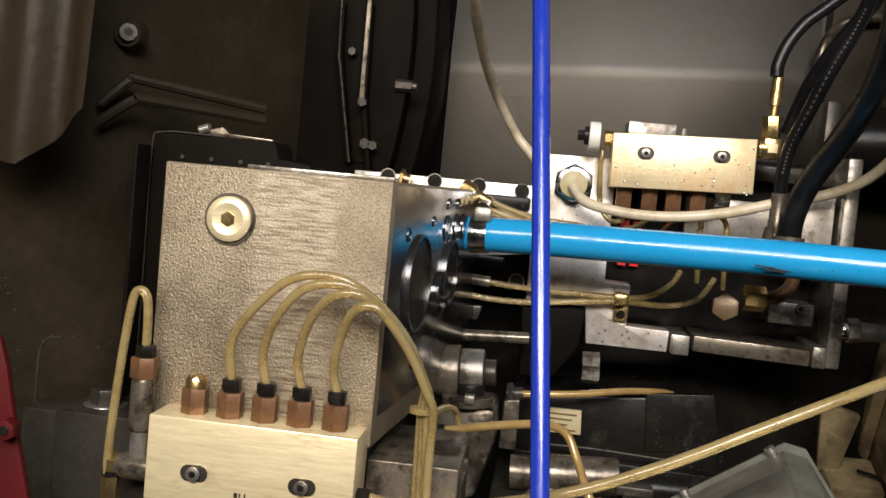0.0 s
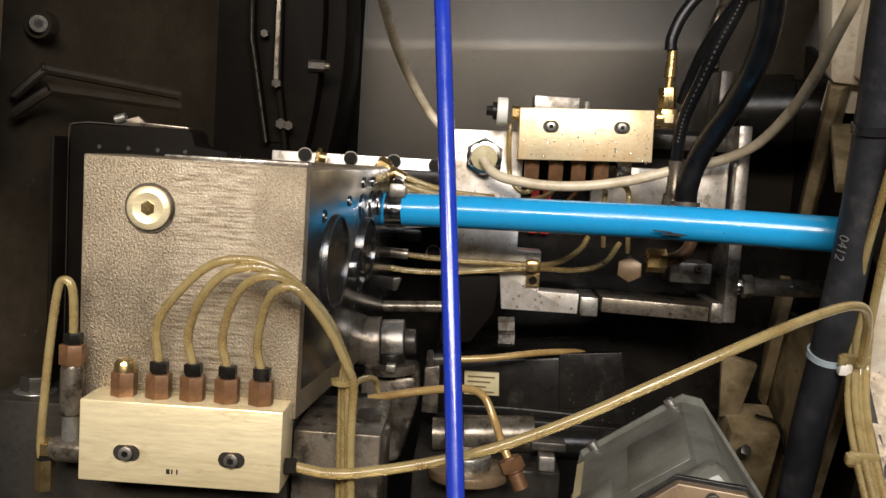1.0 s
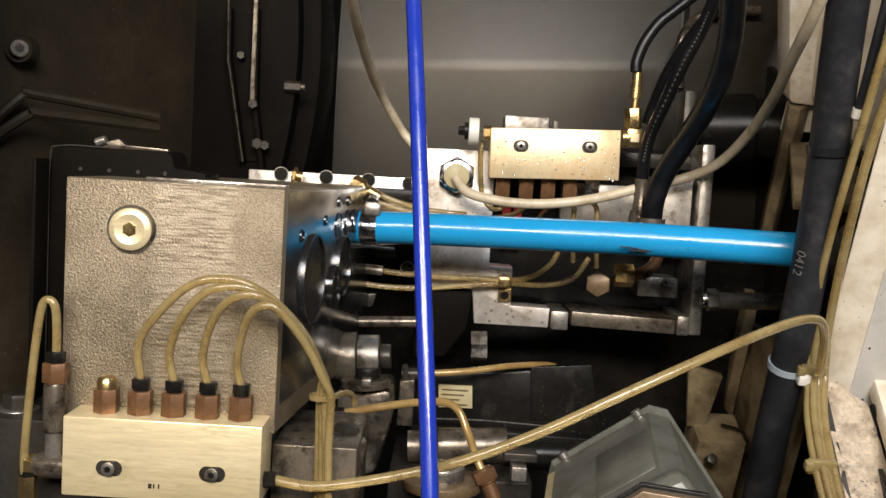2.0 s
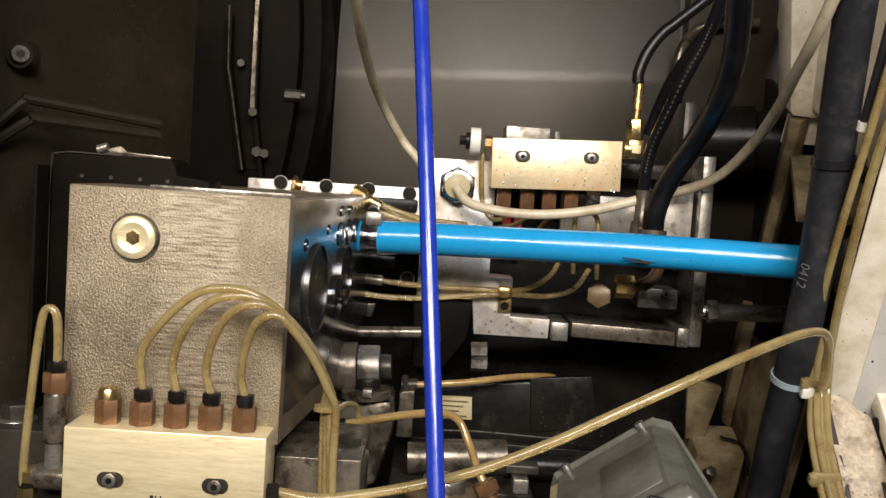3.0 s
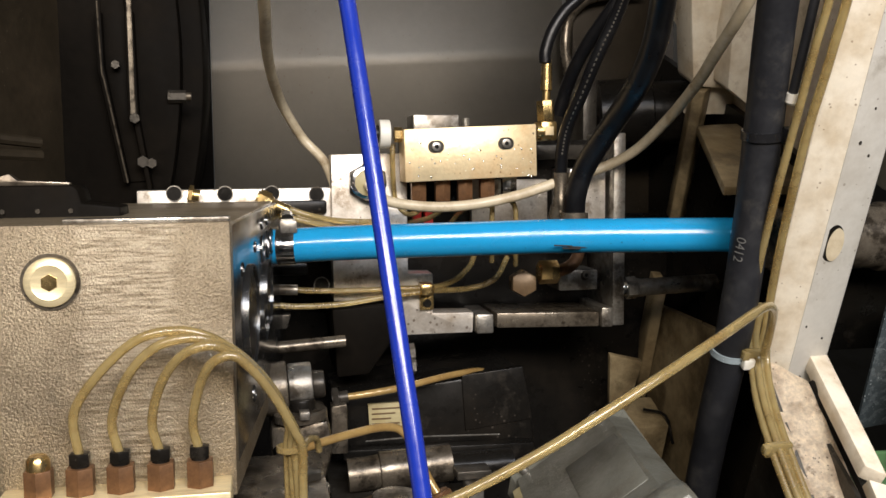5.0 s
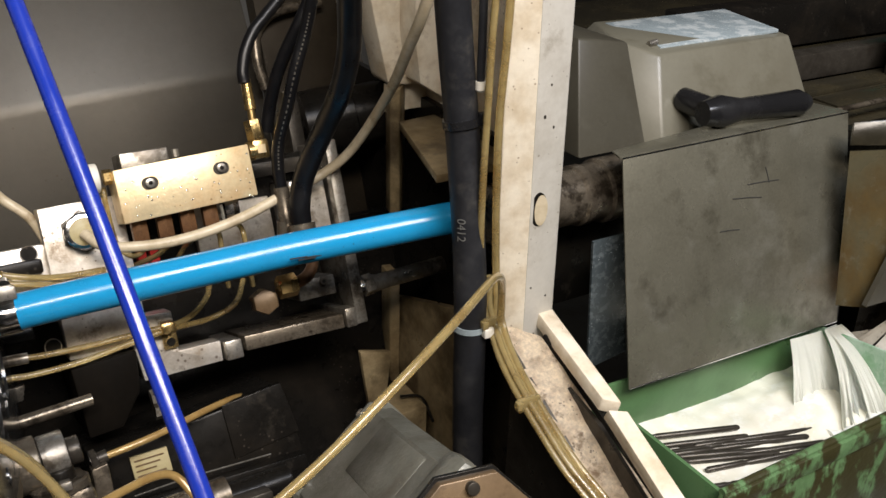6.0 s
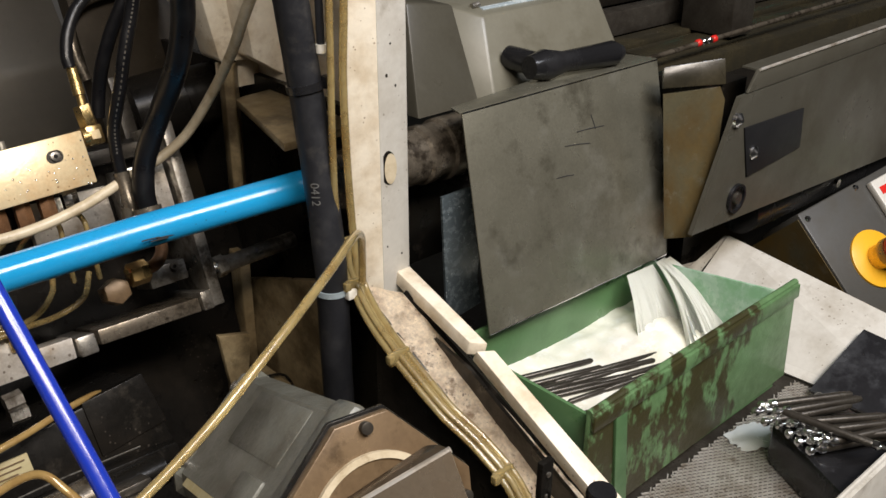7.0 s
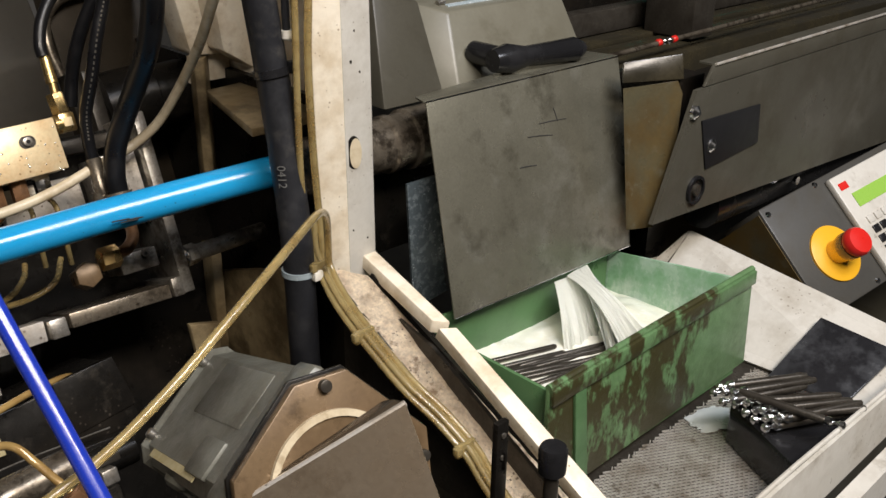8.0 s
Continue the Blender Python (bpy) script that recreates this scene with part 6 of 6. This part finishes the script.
    part("underside_shade", box(0.62, 1.7, 0.47, 0.5, 0.85, 1.12), BLACK_STEEL_AND_SHADE, t)
    part("black_tube", cyl((0.66, 0.44, 1.085), (1.7, 0.42, 1.06), 0.022), BLACK_PLASTIC, t)
    part("bright_screw", cyl((0.79, 0.408, 1.09), (0.79, 0.404, 1.09), 0.0045, seg=12), CHROME, t)


bar_feed()
solo("teal_cable", tube(((0.8, 0.66, 1.29), (0.9, 0.63, 1.275), (1.0, 0.62, 1.27), (1.1, 0.64, 1.28), (1.3, 0.7, 1.3)), 0.004, 10), TEAL, "teal cable lying over the machine bed", "cable", FLAT)


def control_panel():
    """Operator panel: its face leans back and turns to the operator."""
    o = Vector((0.7921, 0.3525, 1.023))
    t = thing("control_panel", "grey operator panel with emergency stop and keypad", "control panel", FLAT, o)
    right = (Vector((0.9288, 0.3457, 1.1093)) - Vector((0.8076, 0.365, 1.0891))).normalized()
    down = (Vector((0.7924, 0.2988, 1.0043)) - Vector((0.8219, 0.3703, 1.0839))).normalized()
    down = (down - right * down.dot(right)).normalized()
    face = right.cross(-down).normalized()
    m = Matrix.Translation(o) @ Matrix((right, -down, face)).transposed().to_4x4() @ Matrix.Diagonal((1.03, 1.03, 1.03, 1))

    def put(bm):
        bmesh.ops.transform(bm, matrix=m, verts=bm.verts)
        return bm
    part("case", put(box(-0.055, 0.4, -0.05, 0.075, -0.06, 0, 0.002)), GREY_PANEL, t)
    part("side", put(box(-0.056, -0.0552, -0.05, 0.07, -0.11, -0.003)), OLIVE_STAINED, t)
    stop = part("emergency_stop", put(turned((0, 0, 0), (0, 0, 0.003), ((0, 0.03), (0.8, 0.03), (1, 0.029)), 40)), YELLOW, t, "yellow disc under a red mushroom button")
    part("collar", put(turned((0, 0, 0.003), (0, 0, 0.026), ((0, 0.0125), (0.6, 0.0125), (0.62, 0.0145), (1, 0.0145)))), BRASS_FIT, stop)
    part("button", put(turned((0, 0, 0.024), (0, 0, 0.039), ((0, 0.011), (0.15, 0.0135), (0.35, 0.0148), (0.7, 0.0148), (0.92, 0.013), (1, 0.006)))), RED, stop, "red mushroom button")
    pad = part("keypad", put(box(0.043, 0.36, -0.047, 0.068, 0, 0.008, 0.002)), TRAY, t, "white keypad unit")
    part("display", put(box(0.059, 0.16, 0.028, 0.044, 0.0075, 0.0088)), LCD, pad, "green display")
    part("mark", put(box(0.049, 0.062, 0.051, 0.059, 0.0075, 0.0086)), RED, pad, "red mark")
    for r in range(5):
        for k in range(12):
            if k == 4:
                continue
            part("key", put(box(0.057 + k * 0.0125, 0.0665 + k * 0.0125, 0.008 - r * 0.0115, 0.0165 - r * 0.0115, 0.007, 0.0098, 0.0006)), TRAY if r == 0 else BLACK_PLASTIC, pad)
    for x, y in ((-0.047, 0.066), (-0.047, -0.042), (0.03, 0.07), (0.03, -0.045)):
        part("screw", put(turned((x, y, 0), (x, y, 0.002), ((0, 0.0035), (1, 0.0022)), 12)), CHROME, t)


control_panel()

# ---- parts tray and coolant bin ----


def parts_tray():
    t = thing("parts_tray", "white painted sheet metal parts tray with a mesh floor", "tray", FLAT, (0.5, 0.3, 0.98))
    part("right_wall", plate(((0.668, 0.45, 1.052), (0.676, 0.196, 1.016), (0.592, 0.196, 0.9865), (0.578, 0.45, 0.9865)), -0.003), TRAY, t, "sloping white side")
    part("rim", tube(((0.668, 0.45, 1.052), (0.672, 0.323, 1.034), (0.676, 0.196, 1.016)), 0.0018, 8, 2), TRAY, t)
    part("notch_wall", plate(((0.668, 0.45, 1.052), (0.668, 0.46, 1.025), (0.6, 0.47, 1.03), (0.52, 0.472, 1.05), (0.52, 0.472, 0.985), (0.59, 0.462, 0.985)), 0.003), TRAY, t)
    part("front_wall", plate(((0.645, 0.2, 1.03), (0.25, 0.197, 1.042), (0.25, 0.197, 0.985), (0.645, 0.2, 0.985)), 0.003), TRAY, t)
    part("front_rim", tube(((0.645, 0.2, 1.03), (0.4, 0.198, 1.042), (0.25, 0.197, 1.042)), 0.0018, 8, 2), TRAY, t)
    part("lower_rail", plate(((0.64, 0.183, 1.005), (0.3, 0.18, 1.005), (0.3, 0.18, 0.975), (0.64, 0.183, 0.975)), 0.012), TRAY, t)
    part("floor_sheet", prism(((0.25, 0.2), (0.676, 0.2), (0.668, 0.45), (0.25, 0.45)), 0.982, 0.9855, "z"), DARK_STEEL, t)
    return t


parts_tray()


def mesh_floor():
    """Expanded-metal lattice over the tray floor."""
    bm = bmesh.new()
    step = 0.0055

    def inside(p):
        return 0.3 < p.x < 0.585 and 0.203 < p.y < 0.321
    for k in range(-60, 180):
        for s in (1, -1):
            row = []
            for j in range(0, 85):
                u = j * step
                p = Vector((0.3 + u, 0.2 + k * step * 0.7 + s * u * 0.55, 0.9862))
                if inside(p):
                    row.append(p)
            if len(row) > 1:
                p, q = row[0], row[-1]
                w = Vector((0.0004, 0.0007, 0))
                vs = [bm.verts.new(v) for v in (p - w, q - w, q + w, p + w)]
                vt = [bm.verts.new(v + Vector((0, 0, 0.001))) for v in (p - w, q - w, q + w, p + w)]
                bm.faces.new(vt)
                for i in range(4):
                    bm.faces.new((vs[i], vs[(i + 1) % 4], vt[(i + 1) % 4], vt[i]))
    solo("tray_mesh", bm, ALU, "oily expanded metal mesh in the parts tray", "mesh", FLAT, "stuff")


mesh_floor()


def green_bin():
    t = thing("green_bin", "grimy green enamelled sheet metal bin", "bin", FLAT, (0.41, 0.39, 0.99))
    part("front", prism(((0.292, 1.088), (0.552, 1.092), (0.562, 1.0), (0.292, 0.992)), 0.322, 0.326, "y", 0.0008), GREEN_DIRTY, t, "grimy green front with flaking paint")
    part("front_rim", tube(((0.292, 0.3235, 1.0885), (0.42, 0.3235, 1.091), (0.552, 0.3235, 1.0925)), 0.0028, 10, 3), GREEN_DIRTY, t)
    part("rim_flange", prism(((0.292, 1.0885), (0.552, 1.0925), (0.5535, 1.08), (0.292, 1.0755)), 0.3185, 0.3222, "y", 0.0012), GREEN_DIRTY, t)
    part("back", prism(((0.3, 1.082), (0.53, 1.072), (0.53, 0.992), (0.3, 0.992)), 0.452, 0.455, "y", 0.0006), GREEN, t)
    part("right_end", prism(((0.326, 1.09), (0.455, 1.072), (0.455, 0.992), (0.326, 0.992)), 0.531, 0.5335, "x", 0.0006), GREEN_MILKY, t, "green end wall filmed with milk")
    part("left_end", prism(((0.326, 1.08), (0.455, 1.08), (0.455, 0.992), (0.326, 0.992)), 0.3, 0.303, "x", 0.0006), GREEN, t)
    part("corner_post", prism(((0.316, 1.084), (0.328, 1.084), (0.34, 0.992), (0.326, 0.992)), 0.3195, 0.3225, "y", 0.0008), GREEN, t, "lighter green corner strip")
    part("bottom", box(0.3, 0.55, 0.325, 0.455, 0.992, 0.996), GREEN, t)


green_bin()


def coolant_pool():
    """Milky coolant with a gently heaped, uneven surface."""
    bm = bmesh.new()
    nx, ny = 60, 34
    grid = []
    for j in range(ny + 1):
        row = []
        for i in range(nx + 1):
            x, y = 0.303 + 0.228 * i / nx, 0.327 + 0.125 * j / ny
            p = Vector((x * 22, y * 30, 0.3))
            z = 1.034 + 0.0022 * noise.fractal(p, 0.8, 2.1, 4) + 0.0012 * noise.noise(p * 3)
            z += 0.01 * math.exp(-(((x - 0.49) / 0.035) ** 2 + ((y - 0.40) / 0.035) ** 2))
            row.append(bm.verts.new((x, y, z)))
        grid.append(row)
    for j in range(ny):
        for i in range(nx):
            bm.faces.new((grid[j][i], grid[j][i + 1], grid[j + 1][i + 1], grid[j + 1][i]))
    solo("coolant_pool", bm, COOLANT, "milky cream coolant filling the green bin", "coolant", FLAT)


coolant_pool()


def turned_rod(length, name="turned_rod", label="dark turned steel bar part lying in the coolant", r=0.0023):
    t = thing(name, label, "rod", FLAT, (0, 0, 0), "rods in the bin")
    part("shank", turned((-length / 2, 0, 0), (length / 2, 0, 0), ((0, r * 0.6), (0.02, r), (0.3, r), (0.31, r * 0.85), (0.34, r * 0.85), (0.35, r), (0.98, r), (1, r * 0.6)), 14), DARK_STEEL, t)
    return t


first = turned_rod(0.1)
first.matrix_world = pose(0.372, 0.362, 1.037, 0, -2, -20)
rng = random.Random(4)
for x, y, z in ((0.3637, 0.4291, 1.0355), (0.361, 0.4179, 1.0355), (0.3626, 0.4106, 1.0345), (0.3645, 0.4009, 1.0355), (0.3667, 0.3943, 1.0355), (0.3914, 0.3974, 1.0355), (0.4015, 0.3969, 1.0355), (0.4132, 0.3975, 1.0355), (0.4058, 0.3834, 1.0355), (0.3516, 0.4068, 1.0345), (0.4023, 0.3752, 1.036)):
    copy_thing(first, pose(x, y, z, rng.uniform(0, 90), rng.uniform(-2, 1.5), rng.uniform(-25, -15)))


def finished_part():
    t = thing("finished_part", "bright turned steel part with a necked tip", "turned part", FLAT, (0, 0, 0), "finished parts on the black box")
    part("shank", turned((0, 0, 0), (0.062, 0, 0), ((0, 0.0026), (0.03, 0.0031), (0.9, 0.0031), (1, 0.0022)), 16), DARK_STEEL, t)
    part("tip", turned((-0.014, 0, 0), (0, 0, 0), ((0, 0.0016), (0.1, 0.0033), (0.3, 0.0033), (0.45, 0.0015), (0.6, 0.0015), (0.75, 0.0035), (1, 0.0035)), 16), CHROME, t, "bright necked tip")
    return t


box_at = Vector((0.4811, 0.2382, 1.022))


def black_box():
    t = thing("black_parts_box", "black plastic parts box, scratched and oily", "box", FLAT, (box_at.x, box_at.y, 0.986))
    part("body", prism([(p[0], p[1]) for p in ((0.4624, 0.2805, 1.022), (0.5295, 0.2786, 1.022), (0.5149, 0.205, 1.022), (0.422, 0.2035, 1.022))], 0.9865, 1.022, "z", 0.003), BLACK_PLASTIC, t)


black_box()
solo("plastic_plate", plate(((0.566, 0.3, 0.991), (0.64, 0.294, 1.024), (0.645, 0.225, 1.016), (0.572, 0.235, 0.991)), -0.004, bevel=0.0008), WET_BLACK, "scratched wet black plastic plate leaning on the tray side", "plate", FLAT)
one = finished_part()
places = [(0.4642, 0.2855, 1.029), (0.4595, 0.2752, 1.029), (0.4688, 0.2727, 1.034), (0.4627, 0.2658, 1.029), (0.4587, 0.2554, 1.029), (0.4547, 0.2452, 1.029), (0.4522, 0.236, 1.029), (0.4588, 0.2362, 1.034), (0.4631, 0.2552, 1.036), (0.4601, 0.2438, 1.036), (0.4571, 0.2309, 1.036), (0.4699, 0.2845, 1.033)]
for k, p in enumerate(places):
    m = pose(*p, 0, rng.uniform(-3, 3), rng.uniform(-38, -26))
    if k == 0:
        one.matrix_world = m
    else:
        copy_thing(one, m)
copy_thing(one, pose(*(0.4636, 0.2088, 1.042), 0, 0, 100))


def puddle():
    """Thin coolant splash lying on the mesh."""
    c = Vector((0.4784, 0.3022, 0.9885))
    r = random.Random(7)
    bm = bmesh.new()
    n = 40
    mid = bm.verts.new(c + Vector((0, 0, 0.0012)))
    rim = []
    for k in range(n):
        a = 2 * math.pi * k / n
        d = 0.014 * (1 + 0.5 * noise.noise(Vector((math.cos(a) * 1.6, math.sin(a) * 1.6, 5))) + r.uniform(-0.1, 0.1))
        rim.append(bm.verts.new(c + Vector((math.cos(a) * d * 1.7, math.sin(a) * d, 0))))
    for k in range(n):
        bm.faces.new((mid, rim[k], rim[(k + 1) % n]))
    solo("coolant_puddle", bm, MILK_VEIL, "milky splash of coolant on the mesh floor", "coolant", FLAT)


puddle()

# ---- running coolant ----


def stream(name, label, top, land, spread_top, spread_land, seed, arc, fold=0.004, material=WHITE_WATER):
    """Falling coolant: one folded sheet with ragged lower edge."""
    bm = bmesh.new()
    top, land, spread_top, spread_land = Vector(top), Vector(land), Vector(spread_top), Vector(spread_land)
    rows = []
    n, m = 64, 30
    for i in range(m + 1):
        s = i / m
        row = []
        for k in range(n + 1):
            u = k / n - 0.5
            p = (top + spread_top * u).lerp(land + spread_land * u, s)
            p += Vector((0, -0.3, 1)) * (arc * 4 * s * (1 - s) * (1 - 0.5 * u))
            f = noise.noise(Vector((u * 5 + seed, s * 1.1, seed * 1.7))) + 0.3 * noise.noise(Vector((u * 15, s * 2, seed)))
            p += Vector((0.25, -1, 0.5)) * f * fold * (0.3 + s)
            p.z += (0.012 * noise.noise(Vector((u * 9, 3.1, seed))) + 0.006 * noise.noise(Vector((u * 26, 1.1, seed)))) * s ** 3
            row.append(bm.verts.new(p))
        rows.append(row)
    for p, q in zip(rows, rows[1:]):
        for k in range(n):
            bm.faces.new((p[k], p[k + 1], q[k + 1], q[k]))
    bmesh.ops.solidify(bm, geom=bm.faces[:], thickness=0.003)
    return solo(name, bm, material, label, "coolant", FLAT)


main_stream = stream("coolant_stream", "white coolant pouring off the corner of the shield", (0.534, 0.434, 1.078), (0.528, 0.362, 1.03), (0.018, 0, 0.001), (0.046, 0.004, 0), 3, 0.009, 0.003)
left_leg = stream("coolant_stream", "narrow white leg of coolant falling beside the main stream", (0.528, 0.434, 1.078), (0.487, 0.37, 1.032), (0.011, 0, 0), (0.02, 0.002, 0), 5, 0.007, 0.002)
veil = stream("coolant_stream", "thin milky veil of coolant between the two legs", (0.531, 0.436, 1.077), (0.508, 0.37, 1.031), (0.016, 0, 0), (0.045, 0.0, 0), 6, 0.005, 0.002, MILK_VEIL)
side_stream = stream("coolant_stream", "thin cream coolant sheet running off the shield edge", (0.5, 0.44, 1.075), (0.486, 0.398, 1.032), (0.034, 0, 0.0), (0.056, -0.004, 0), 8, 0.003, 0.002)
splash = solo("coolant_foam", tube(((0.462, 0.376, 1.03), (0.48, 0.37, 1.031), (0.505, 0.366, 1.032), (0.528, 0.372, 1.03)), 0.007, 20, 14, wobble=0.8), FOAM, "white foam where the coolant lands", "coolant foam", FLAT)


def sway(ob, rows):
    rest = ob.matrix_world.copy()
    walk(ob, [(t, Matrix.Translation((dx, dy, dz)) @ rest @ pose(0, 0, 0, 0, 0, turn)) for t, dx, dy, dz, turn in rows])


def motions():
    sway(main_stream, ((0, 0, 0, 0, 0), (5.3, 0, 0, 0, 0), (5.7, 0.004, 0.002, 0, 6), (6.1, -0.004, 0, 0, -5), (6.5, 0.002, 0.002, 0, 4), (6.9, 0, 0, 0, -4), (7.2, -0.01, 0, 0, 3), (7.5, -0.006, 0.002, 0, -6), (7.8, -0.05, 0.002, 0, 2), (8.0, -0.07, 0.004, 0, 5)))
    sway(left_leg, ((0, 0, 0, 0, 0), (5.3, 0, 0, 0, 0), (5.8, -0.004, 0, 0, -3), (6.2, 0.003, 0, 0, 4), (6.5, 0.008, 0.002, 0, 6), (6.8, -0.002, 0, 0, -3), (7.1, 0.004, 0, 0, 5), (7.3, 0.01, 0.002, 0, 2), (7.5, 0.014, 0.002, 0, 8), (7.7, -0.004, 0, 0, -4), (7.85, -0.03, 0.002, 0, 0), (8.0, -0.05, 0.004, 0, 3)))
    sway(veil, ((0, 0, 0, 0, 0), (5.3, 0, 0, 0, 0), (5.9, 0.003, 0, 0, 2), (6.5, -0.002, 0, 0, -3), (7.0, 0.002, 0, 0, 3), (7.5, 0, 0, 0, -3), (7.7, -0.008, 0, 0, 0), (7.85, -0.036, 0.002, 0, 0), (8.0, -0.056, 0.004, 0, 2)))
    sway(side_stream, ((0, 0, 0, 0, 0), (5.3, 0, 0, 0, 0), (5.9, 0.006, 0, 0, -5), (6.5, -0.004, 0, 0, 5), (7.0, 0.004, 0, 0, -3), (7.5, -0.006, 0, 0, 4), (7.8, -0.03, 0, 0, 0), (8.0, -0.045, 0, 0, -4)))
    sway(splash, ((0, 0, 0, 0, 0), (5.3, 0, 0, 0, 0), (5.9, 0.004, 0, 0.001, 8), (6.5, -0.004, 0.002, 0, -8), (7.0, 0.003, 0, 0.001, 6), (7.5, -0.006, 0, 0, -8), (8.0, -0.04, 0.004, 0, 8)))


motions()
